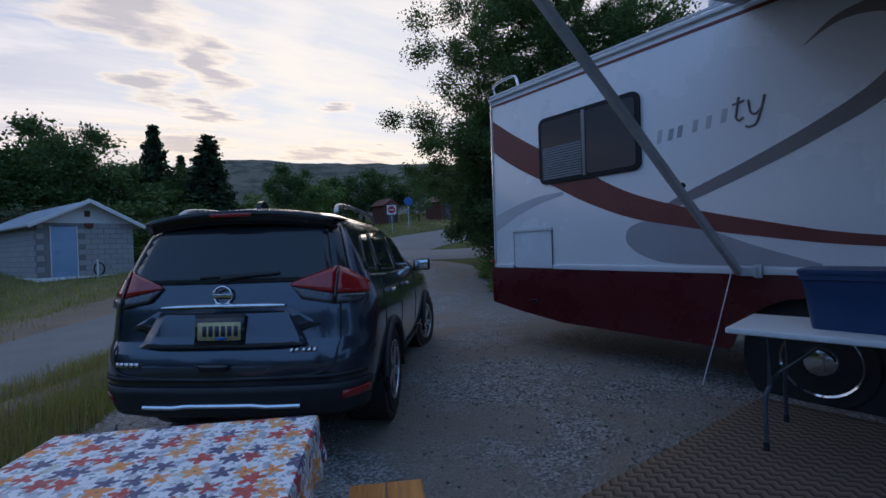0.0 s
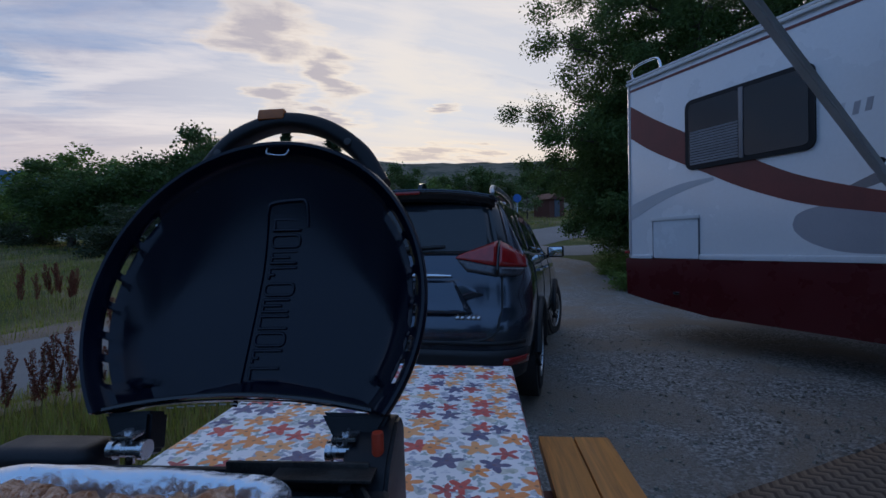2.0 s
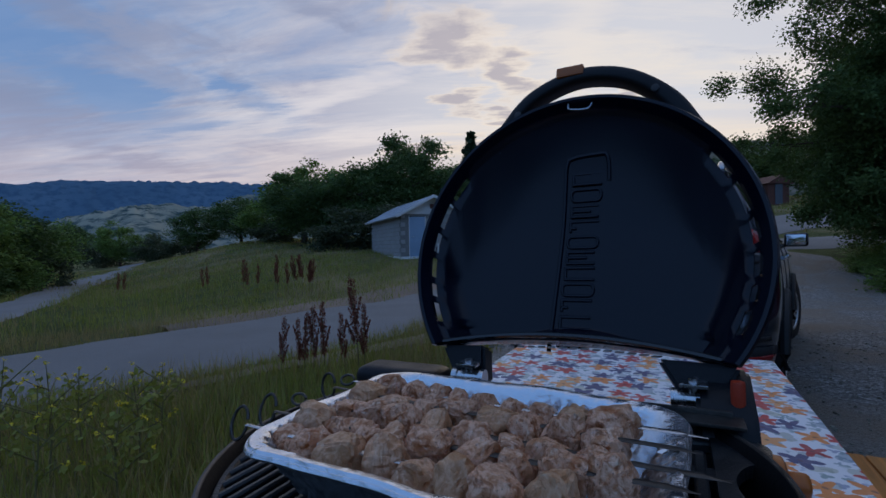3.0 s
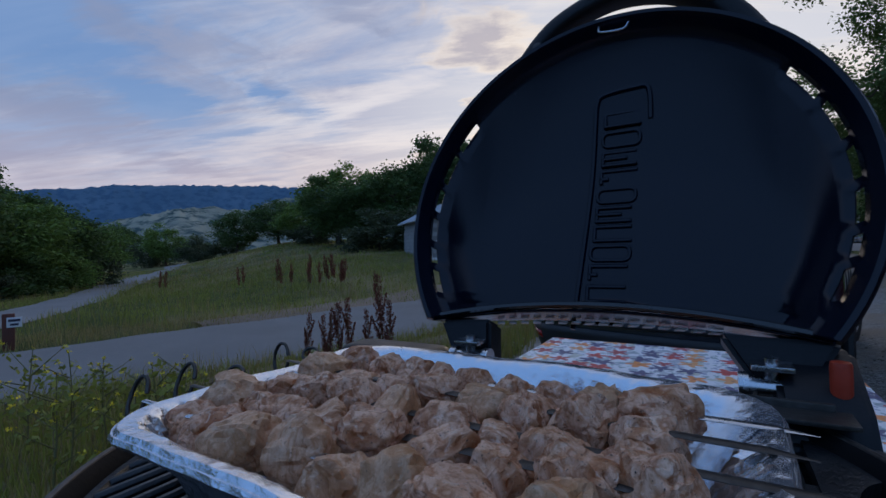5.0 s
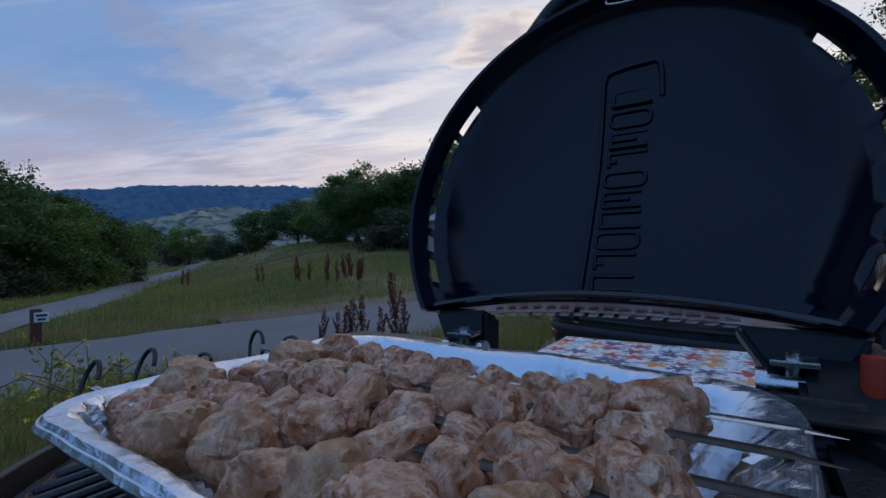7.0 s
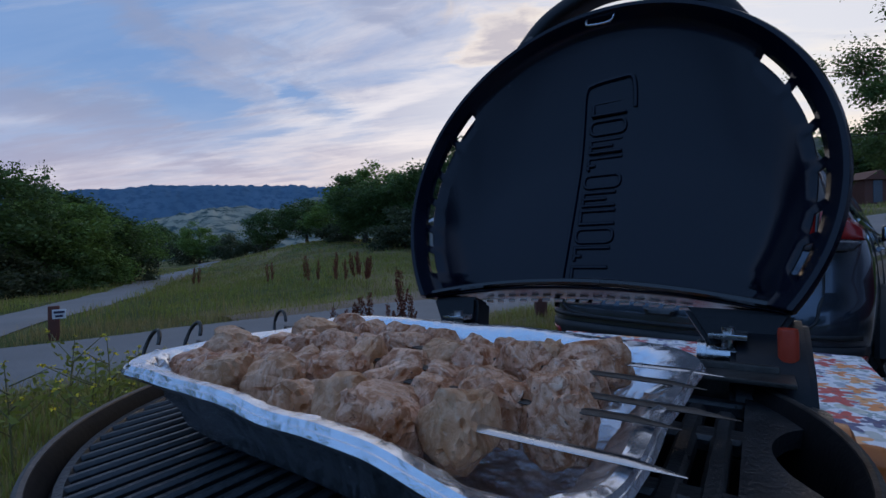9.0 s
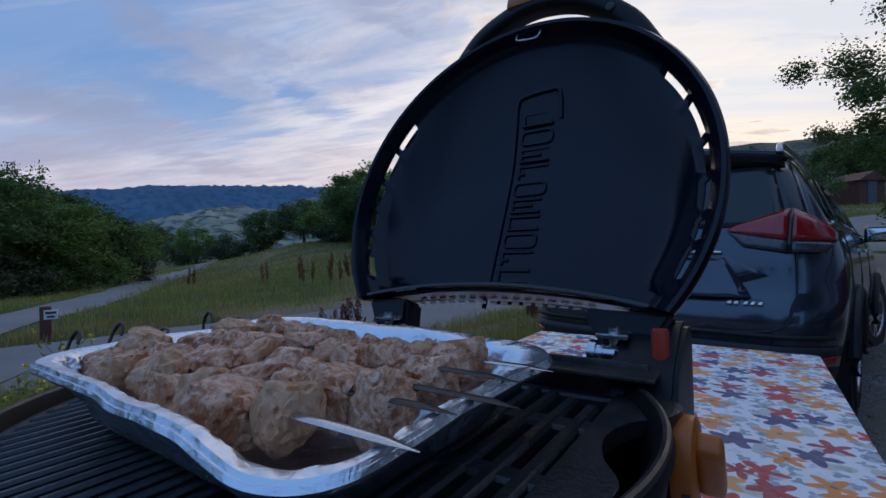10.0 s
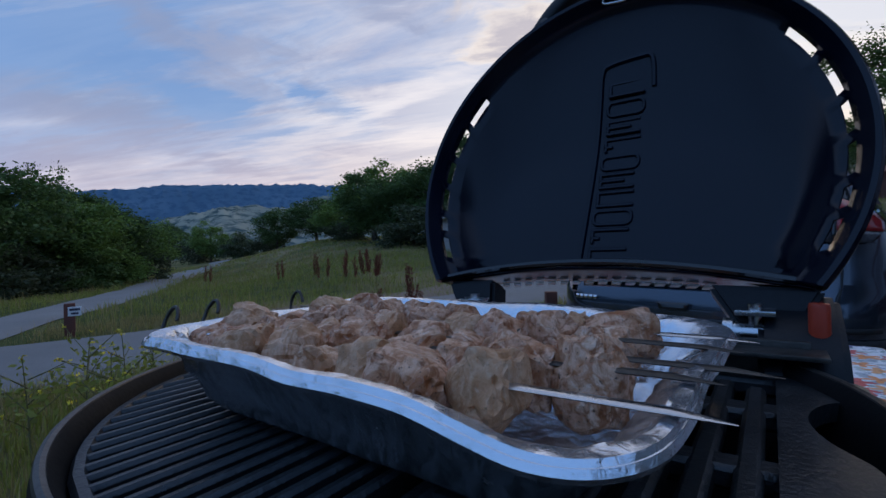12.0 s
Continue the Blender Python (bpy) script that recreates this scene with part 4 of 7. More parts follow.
    part("bumper_strip", bm_tube([skin(a / 10, 0.375 + (0.022 if abs(a) <= 2 else 0) * 0.5, 0.022) for a in range(-5, 6)], 0.017, 8), M["chrome"], car, "bright bumper strip")
    # side windows and trim
    for sgn in (1, -1):
        f = (lambda c: c) if sgn > 0 else flip
        part("quarter_window", patch(f([(0.98, 1.19), (1.36, 1.17), (1.36, 1.46), (1.10, 1.44)]), 0.005, 6, 4), M["glass"], car, "dark quarter window", solid=0.004)
        part("rear_side_window", patch(f([(1.42, 1.17), (2.18, 1.15), (2.12, 1.48), (1.42, 1.475)]), 0.005, 8, 4), M["glass"], car, "dark rear door window", solid=0.004)
        part("front_side_window", patch(f([(2.25, 1.15), (3.15, 1.13), (2.60, 1.45), (2.19, 1.48)]), 0.005, 8, 4), M["glass"], car, "dark front door window", solid=0.004)
        part("window_trim", bm_tube([skin(sgn * a / 10, 1.135 + (0.02 if a < 16 else 0) * (16 - a) / 6, 0.008) for a in range(10, 33)], 0.009, 6), M["chrome"], car, "chrome window sill strip")
        part("sill_cladding", patch(f([(1.30, 0.25), (3.75, 0.25), (3.75, 0.40), (1.30, 0.40)]), 0.008, 14, 3), M["plastic"], car, "black sill cladding", solid=0.01)
        for a in (1.40, 2.22, 3.30):
            part("door_seam", bm_tube([skin(sgn * a, z, 0.001) for z in (0.42, 0.6, 0.8, 1.0, 1.12)], 0.005, 6), M["plastic"], car)
        for a in (1.62, 2.46):
            part("door_handle", bm_tube([skin(sgn * (a + k * 0.045), 1.00, 0.012 + 0.018 * math.sin(k / 4 * math.pi)) for k in range(5)], 0.014, 8), M["chrome"], car, "chrome door handle")
        rail = catmull([(sgn * 0.60, -0.42, 1.60), (sgn * 0.585, -0.30, 1.665), (sgn * 0.575, 0.2, 1.69), (sgn * 0.57, 0.8, 1.68), (sgn * 0.565, 1.1, 1.63)], 5)
        part("roof_rail", bm_tube(rail, [0.012] + [0.019] * (len(rail) - 2) + [0.012], 8), M["alloy"], car, "silver roof rail")
        mir = part("mirror", moved(bm_box(0, 0.20, -0.05, 0.07, -0.07, 0.07, 0.03, 3), pose(sgn * 0.975 - 0.10, 1.90, 1.155)), M["gloss_black"], car, "black door mirror")
        part("mirror_glass", moved(bm_box(0.02, 0.18, -0.056, -0.049, -0.055, 0.055, 0.01), pose(sgn * 0.975 - 0.10, 1.90, 1.155)), M["chrome"], mir, "mirror glass")
        part("mirror_arm", bm_tube([(sgn * 0.84, 1.96, 1.09), (sgn * 0.93, 1.93, 1.12)], 0.025, 8), M["gloss_black"], mir)
        # wheels
        for y in (0.0, 2.706):
            m = pose(sgn * 0.925, y, 0.352, 0, 0, -13 if y > 1 else 0) @ pose(0, 0, 0, 0, 90 * sgn, 0)
            wheel = part("wheel", moved(bm_lathe([(0.225, -0.21), (0.33, -0.215), (0.35, -0.19), (0.355, -0.10), (0.35, -0.02), (0.325, 0.005), (0.235, 0.0), (0.225, -0.03)], 44, close=False), m), M["rubber"], car, "black tyre on an alloy wheel")
            part("rim", moved(bm_lathe([(0.235, 0.004), (0.22, 0.0), (0.212, -0.03), (0.20, -0.12), (0.02, -0.12)], 36, close=False), m), M["alloy"], wheel, "silver alloy rim", solid=0.004)
            for k in range(10):
                a = 6.28318 * (k // 2) / 5 + (0.16 if k % 2 else -0.16)
                sp_ = bm_prism([(0.03, -0.020), (0.215, -0.013), (0.215, 0.013), (0.03, 0.020)], -0.035, -0.005)
                part("spoke", moved(sp_, m @ pose(0, 0, 0, 0, 0, math.degrees(a))), M["alloy"], wheel)
            part("hub_cap", moved(bm_lathe([(0.065, -0.04), (0.065, -0.008), (0.045, 0.0), (0.004, 0.0)], 18), m), M["alloy"], wheel)
            ring = [(sgn * 0.93, y + 0.405 * math.cos(radians(a)), 0.352 + 0.405 * math.sin(radians(a))) for a in range(-8, 189, 14)]
            part("wheel_arch", bm_tube(ring, 0.032, 8), M["plastic"], car, "black wheel arch trim")
            part("wheel_well", moved(bm_lathe([(0.395, -0.30), (0.395, 0.003), (0.01, 0.003)], 30, close=False), m @ pose(0, 0, -0.012)), M["plastic"], car)
    fin = bm_prism([(-0.10, 0), (0.10, 0), (0.03, 0.07), (-0.03, 0.085), (-0.07, 0.07)], -0.018, 0.018)
    part("antenna", moved(fin, Matrix(((0, 0, 1, 0.0), (1, 0, 0, -0.30), (0, 1, 0, 1.635), (0, 0, 0, 1)))), M["gloss_black"], car, "shark-fin antenna")
    return car


build_car()


# ---------------------------------------------------------------- picnic table with a printed cloth
TABLE = pose(-0.285, 0.856, 0, 0, 0, -18.54)
# the grill stands on the table, a little higher at its knob
GRILL = pose(-0.290, 0.8005, 1.059, 0, -0.878, -0.167) @ pose(0.2915, -0.8018, -1.0631) @ TABLE
TOP = 0.764


def cloth_material():
    """White cloth printed with red, orange and navy flowers and grey-blue sprigs."""
    m = bpy.data.materials.new("printed_cloth")
    m.use_nodes = True
    t = Nodes(m.node_tree)
    uv = t.n("ShaderNodeUVMap").outputs[0]
    wob = t.n("ShaderNodeTexNoise", Vector=uv, Scale=40.0, Detail=3.0)
    uv = t.vmath("ADD", uv, t.vmath("SCALE", t.vmath("SUBTRACT", wob.outputs["Color"], (0.5, 0.5, 0.5))))
    uv.node.inputs[1].links[0].from_node.inputs["Scale"].default_value = 0.012

    def flowers(scale, petals, size, shift, rnd=0.75):
        vor = t.n("ShaderNodeTexVoronoi", Vector=t.vmath("ADD", uv, shift), Scale=scale, Randomness=rnd)
        vor.voronoi_dimensions = "2D"
        loc = t.vmath("SUBTRACT", t.vmath("ADD", uv, shift), vor.outputs["Position"])
        s = t.n("ShaderNodeSeparateXYZ", i0=loc)
        ang = t.math("ARCTAN2", s.outputs[1], s.outputs[0])
        c = t.n("ShaderNodeSeparateColor", i0=vor.outputs["Color"])
        wave = t.math("COSINE", t.math("MULTIPLY_ADD", ang, petals, t.math("MULTIPLY", c.outputs[0], 6.28)))
        reach = t.math("MULTIPLY_ADD", wave, size * 0.33, t.math("MULTIPLY_ADD", c.outputs[1], size * 0.35, size * 0.62))
        dist = t.vmath("LENGTH", loc)
        inside = t.maprange(t.math("SUBTRACT", reach, dist), -0.0008, 0.0012)
        return inside, c, dist
    paper = t.mix(t.maprange(t.noise(uv, 9.0, 3.0), 0.5, 0.75, 0, 0.25), (0.82, 0.82, 0.85), (0.62, 0.66, 0.62))
    sprig, c, d = flowers(34.0, 3.0, 0.011, (3.3, 1.7, 0))
    soft = t.noise(uv, 12.0, 2.0)
    col = t.mix(t.math("MULTIPLY", sprig, t.maprange(soft, 0.38, 0.50, 0.1, 0.85)), paper, t.ramp(c.outputs[2], [(0.3, (0.28, 0.33, 0.47)), (0.7, (0.22, 0.33, 0.33))]))
    leaf, c, d = flowers(13.0, 2.0, 0.026, (7.1, 4.3, 0))
    col = t.mix(t.math("MULTIPLY", leaf, 0.6), col, t.ramp(c.outputs[2], [(0.0, (0.30, 0.34, 0.50)), (0.35, (0.36, 0.40, 0.36)), (0.55, (0.50, 0.48, 0.30)), (0.75, (0.20, 0.28, 0.34))]))
    flow, c, d = flowers(12.0, 5.0, 0.036, (0.4, 0.9, 0), 0.75)
    tone = t.n("ShaderNodeValToRGB", Fac=c.outputs[2])
    tone.color_ramp.interpolation = "CONSTANT"
    stops = [(0.0, (0.55, 0.035, 0.030)), (0.26, (0.80, 0.26, 0.05)), (0.50, (0.42, 0.025, 0.035)), (0.58, (0.045, 0.055, 0.17)), (0.80, (0.82, 0.36, 0.12))]
    while len(tone.color_ramp.elements) < len(stops):
        tone.color_ramp.elements.new(0.5)
    for e, (p, colr) in zip(tone.color_ramp.elements, stops):
        e.position, e.color = p, (*colr, 1)
    wash = t.mix(t.maprange(t.noise(uv, 60.0, 3.0), 0.42, 0.68, 0.0, 0.10), tone.outputs[0], (0.75, 0.50, 0.42))
    centre = t.maprange(d, 0.006, 0.004, 0.0, 0.6)
    wash = t.mix(centre, wash, (0.10, 0.03, 0.05))
    col = t.mix(t.math("MULTIPLY", flow, 0.95), col, wash)
    weave = t.noise(uv, 600.0, 2.0)
    bp = t.n("ShaderNodeBump", Strength=0.15, Distance=0.001, Height=weave)
    p = t.n("ShaderNodeBsdfPrincipled", Base_Color=col, Roughness=0.55, Normal=bp.outputs[0])
    t.nt.links.new(p.outputs[0], t.n("ShaderNodeOutputMaterial").inputs[0])
    return m


M["cloth"] = cloth_material()


def build_table():
    tb = thing("picnic_table", TABLE, "varnished wooden picnic table with attached benches", "picnic table")
    for k in range(5):
        x = -0.46 + k * 0.184
        part("top_board", bm_box(x, x + 0.178, -0.52, 1.42, TOP - 0.05, TOP - 0.008, 0.006), M["bench_wood"], tb)
    for x0 in (0.585, -0.92):
        for k in range(2):
            part("bench_board", bm_box(x0 + k * 0.152, x0 + 0.147 + k * 0.152, -0.55, 1.475, 0.405, 0.45, 0.007), M["bench_wood"], tb, "orange-brown varnished bench board")
    for y in (-0.15, 1.05):
        part("cross_beam", bm_box(-0.90, 0.88, y, y + 0.05, 0.36, 0.405, 0.004), M["brown_wood"], tb)
        part("cross_beam", bm_box(-0.44, 0.42, y, y + 0.05, TOP - 0.10, TOP - 0.05, 0.004), M["brown_wood"], tb)
        for s in (1, -1):
            leg = bm_box(-0.045, 0.045, y - 0.045, y, 0.0, 0.78, 0.004)
            part("leg", moved(leg, pose(s * 0.62, 0, 0, 0, -s * 27, 0)), M["brown_wood"], tb)
    cl = thing("tablecloth", TABLE, "white tablecloth with red, orange and navy flowers", "tablecloth")
    x0, x1, y0, y1, drop = -0.478, 0.462, -0.54, 1.440, 0.20
    bm = bmesh.new()
    uvl = bm.loops.layers.uv.new("UVMap")
    nu, nv = 76, 130
    W, Ln = (x1 - x0) + 2 * drop, (y1 - y0) + 2 * drop
    grid, uvs = [], {}
    for i in range(nu + 1):
        row = []
        for j in range(nv + 1):
            a, b = -drop + W * i / nu, -drop + Ln * j / nv
            wx, wy = x1 - x0, y1 - y0
            ox = -a if a < 0 else max(0.0, a - wx)
            oy = -b if b < 0 else max(0.0, b - wy)
            hang = max(ox, oy)
            x, y = x0 + min(max(a, 0), wx), y0 + min(max(b, 0), wy)
            r = 0.012
            out = r * math.sin(min(hang / r, 1.5708)) if hang else 0
            z = TOP - (r * (1 - math.cos(min(hang / r, 1.5708))) + max(0, hang - r * 1.5708))
            fold = 0.018 * smooth01(0.02, 0.18, hang) * (math.sin(b * 21 + 0.8 * math.sin(b * 7)) if ox > oy else math.sin(a * 24 + 1))
            if ox > oy:
                x += (out + fold + 0.05 * hang) * (1 if a > 0 else -1)
            elif hang:
                y += (out + fold + 0.05 * hang) * (1 if b > 0 else -1)
            if not hang:
                z += 0.0025 * noise.noise(Vector((x * 5, y * 5, 0))) + 0.0012 * noise.noise(Vector((x * 18, y * 18, 4)))
            vx = bm.verts.new((x, y, z))
            uvs[vx] = (a, b)
            row.append(vx)
        grid.append(row)
    for i in range(nu):
        for j in range(nv):
            f = bm.faces.new((grid[i][j], grid[i + 1][j], grid[i + 1][j + 1], grid[i][j + 1]))
            for lp in f.loops:
                lp[uvl].uv = uvs[lp.vert]
    part("cloth", bm, M["cloth"], cl, solid=0.0015)


build_table()


# ---------------------------------------------------------------- portable gas grill
def d_outline(off, cut=0.005, bow=0.030, n=96, nb=24, half=0.287, climb=0.9):
    """The D shape of lid and bowl: an ellipse cut off by a slightly bowed hinge side; off: inset."""
    ax, ay, cy = half - off, (0.278 if half < 0.288 else 0.273) - off, 0.185
    c = cut + off * climb
    a0 = -math.asin(min(0.999, (cy - c) / ay))
    pts = []
    for k in range(n + 1):
        a = a0 + (math.pi - 2 * a0) * k / n
        pts.append((ax * math.cos(a), cy + ay * math.sin(a)))
    xl, xr = pts[-1][0], pts[0][0]
    for k in range(1, nb):
        f = k / nb
        pts.append((xl + (xr - xl) * f, c + bow * 4 * f * (1 - f) * 0.8))
    return pts


LID = Matrix(((1, 0, 0, 0.004), (0, math.sin(0.37), -math.cos(0.37), 0.016), (0, math.cos(0.37), math.sin(0.37), 1.040), (0, 0, 0, 1))) @ Matrix.Diagonal((0.925, 1, 1, 1))
SLOTS = ((0.338, 0.298), (0.286, 0.246), (0.234, 0.196), (0.184, 0.150), (0.139, 0.107), (0.096, 0.062))


def dish_depth(rise, inward, hinge_side=False):
    """Depth of the lid's inside, so far inward from its lip; it curves most slowly at the crown."""
    reach = 0.030 if hinge_side else 0.055 + 0.145 * max(0.0, rise) ** 1.2
    return -0.019 - 0.055 * (1 - (1 - min(1.0, inward / reach)) ** 1.8)


def dish_z(x, y):
    """Depth of the lid's inside at a place on it, for the relief."""
    r = Vector((x, y - 0.150))
    ln = max(1e-6, r.length)
    d = r / ln
    far = 0.0
    while (d.x * far / 0.260) ** 2 + ((0.150 + d.y * far - 0.185) / 0.251) ** 2 < 1 and 0.150 + d.y * far > 0.012:
        far += 0.002
    return dish_depth(d.y, max(0.0, far - ln), d.y < -0.5)


def build_lid(grill):
    # front lip, slotted side wall, then one smooth dish
    rings = [(0.002, -0.006), (0.0, 0.000), (0.0, 0.006), (0.003, 0.010), (0.007, 0.009), (0.010, 0.003), (0.014, -0.007), (0.0185, -0.0145), (0.0260, -0.0190)]
    bm = bmesh.new()
    vs = []
    for off, dep in rings:
        vs.append([bm.verts.new((x, y, dep)) for x, y in d_outline(off, cut=0.023, climb=0.10)])
    edge = [Vector(p) for p in d_outline(0.026, cut=0.023, climb=0.10)]
    mid = Vector((0.0, 0.150))
    for k in range(1, 20):
        q = 1 - 0.0475 * k
        ring = []
        for p in edge:
            r = p - mid
            ln = r.length
            ring.append(bm.verts.new((*(mid + r * q), dish_depth(r.y / ln, (1 - q) * ln, p.y < 0.063))))
        vs.append(ring)
    n = len(vs[0])
    for i, (a, b) in enumerate(zip(vs, vs[1:])):
        for k in range(n):
            if i == 7 and k <= 96:
                y = (a[k].co.y + a[(k + 1) % n].co.y) / 2
                if any(lo <= y <= hi for hi, lo in SLOTS):
                    continue
            bm.faces.new((a[k], b[k], b[(k + 1) % n], a[(k + 1) % n]))
    bm.faces.new(vs[-1])
    bmesh.ops.recalc_face_normals(bm, faces=bm.faces[:])
    lid = part("lid", moved(bm, LID), M["enamel"], grill, "open dark enamelled lid with vent slots", solid=0.002)
    # dark bowed lip along the hinge side
    ledge = [(x, y + 0.001, 0.009) for x, y in d_outline(0.004, cut=0.023, climb=0.10)[97:]]
    part("ledge", moved(bm_tube(ledge, 0.0038, 6), LID), M["gloss_black"], lid)

    def back(i, j):
        x = -0.225 + 0.45 * i
        bowx = 0.024 * (1 - (x / 0.24) ** 2)
        return (x, 0.019 + bowx * (1 - 0.40 * j) + 0.010 * j, 0.004 - 0.056 * j)
    part("hinge_wall", moved(bm_grid(24, 5, back), LID), M["enamel"], lid, solid=0.002)
    # slatted vent along the back edge of the hinge wall
    for k in range(16):
        x = -0.150 + k * 0.018
        y = 0.019 + 0.024 * (1 - (x / 0.24) ** 2) * 0.64 + 0.009
        fin = moved(bm_prism([(x, -0.051), (x + 0.011, -0.051), (x + 0.016, -0.041), (x + 0.005, -0.041)], -0.001, 0.001), Matrix(((1, 0, 0, 0), (0, 0, 1, y - 0.0045), (0, 1, 0, 0), (0, 0, 0, 1))))
        part("vent_fin", moved(fin, LID), M["white_plastic"], lid, smooth=False)
    # raised lettering drawn as plain relief bars, reading down the lid
    for k in range(11):
        y = 0.335 - k * 0.0280
        x = 0.012 - 0.020 * k / 11
        w2, h2 = 0.027, 0.0100
        dz = dish_z(x, y)
        kind = (0, 1, 2, 3, 1, 2, 0, 1, 3, 0, 2)[k]
        if kind == 1:
            loop = [(x + px_, y + py_, dish_z(x + px_, y + py_) + 0.0015) for px_, py_ in rounded(-w2, w2, -h2, h2, 0.008, 3)]
            part("relief_ring", moved(bm_tube(loop + loop[:1], 0.0028, 6, cap=False), LID), M["enamel"], lid)
        else:
            rows = ((-1, -1.0, 1.0), (1, -1.0, 1.0)) if kind == 0 else (((-1, -1.0, 0.9), (0, -1.0, 0.4), (1, -1.0, 0.9)) if kind == 2 else ((1, -1.0, 1.0), (-0.2, -1.0, -0.5)))
            for sgn, lo, hi in rows:
                part("relief_bar", moved(bm_box(x + lo * w2, x + hi * w2, y + sgn * h2 - 0.0026, y + sgn * h2 + 0.0026, dz - 0.002, dz + 0.004, 0.0012, 1), LID), M["enamel"], lid)
            part("relief_bar", moved(bm_box(x - w2, x - w2 + 0.005, y - h2, y + h2, dz - 0.002, dz + 0.004, 0.0012, 1), LID), M["enamel"], lid)
    frame_pts = [(p.x, p.y, dish_z(p.x, p.y) + 0.001) for p in catmull([(0.052, 0.330, 0), (0.050, 0.370, 0), (0.030, 0.375, 0), (-0.012, 0.372, 0), (-0.024, 0.362, 0), (-0.028, 0.325, 0), (-0.034, 0.20, 0), (-0.046, 0.035, 0)], 6)]
    part("relief_frame", moved(bm_tube(frame_pts, 0.0040, 6), LID), M["enamel"], lid)
    latch = catmull([(-0.015, 0.452, 0.004), (-0.012, 0.440, 0.006), (0.02, 0.436, 0.006), (0.028, 0.446, 0.006)], 4)
    part("latch_wire", moved(bm_tube(latch, 0.0015, 6), LID), M["steel"], lid)
    # handle
    hp = catmull([(-0.166, 0.392, -0.034), (-0.138, 0.440, -0.026), (-0.090, 0.481, -0.012), (-0.018, 0.507, -0.006), (0.045, 0.506, -0.006), (0.104, 0.487, -0.012), (0.159, 0.447, -0.026), (0.192, 0.390, -0.034)], 6)
    bm = bmesh.new()
    prev = None
    for i, p in enumerate(hp):
        d = (hp[min(i + 1, len(hp) - 1)] - hp[max(i - 1, 0)]).normalized()
        nrm = Vector((-d.y, d.x, 0))
        thick = 0.0145 + 0.006 * (abs(i / (len(hp) - 1) - 0.5) * 2) ** 3
        ring = [bm.verts.new(p + nrm * thick * math.copysign(abs(math.cos(a)) ** 0.6, math.cos(a)) + Vector((0, 0, 0.017)) * math.copysign(abs(math.sin(a)) ** 0.6, math.sin(a))) for a in [6.28318 * k / 14 for k in range(14)]]
        if prev:
            for k in range(14):
                bm.faces.new((prev[k], prev[(k + 1) % 14], ring[(k + 1) % 14], ring[k]))
        else:
            bm.faces.new(ring[::-1])
        prev = ring
    bm.faces.new(prev)
    bmesh.ops.recalc_face_normals(bm, faces=bm.faces[:])
    handle = part("handle", moved(bm, LID), M["grill_black"], lid, "arched black plastic handle")
    part("handle_clip", moved(bm_box(-0.040, 0.012, 0.506, 0.527, -0.027, 0.014, 0.004), LID), M["orange"], handle, "orange plastic clip")
    for x, y in ((-0.116, 0.452), (0.134, 0.462)):
        part("screw", moved(bm_lathe([(0.007, 0), (0.007, 0.003), (0.004, 0.004)], 12), LID @ pose(x, y, -0.004)), M["plastic"], handle)
    # hinge ears
    for s, x in ((-1, -0.165), (1, 0.185)):
        ear = bm_prism([(x - 0.055, 0.026), (x + 0.050, 0.024), (x + 0.022, -0.024), (x + 0.004, -0.034), (x - 0.016, -0.032)] if s > 0 else [(x - 0.050, 0.024), (x + 0.028, 0.028), (x + 0.036, -0.026), (x + 0.014, -0.034), (x - 0.020, -0.022)], -0.040, 0.002)
        bmesh.ops.bevel(ear, geom=ear.edges[:], offset=0.005, segments=2, affect="EDGES")
        part("hinge_ear", moved(ear, LID), M["grill_black"], lid)


def grate_half(v):
    """Half width of the cooking area at depth v."""
    f = (v + 0.19) / 0.252
    return 0.270 * math.sqrt(max(0.0, 1 - f * f)) if v < -0.19 else 0.270 * math.sqrt(max(0.0, 1 - ((v + 0.19) / 0.275) ** 2))


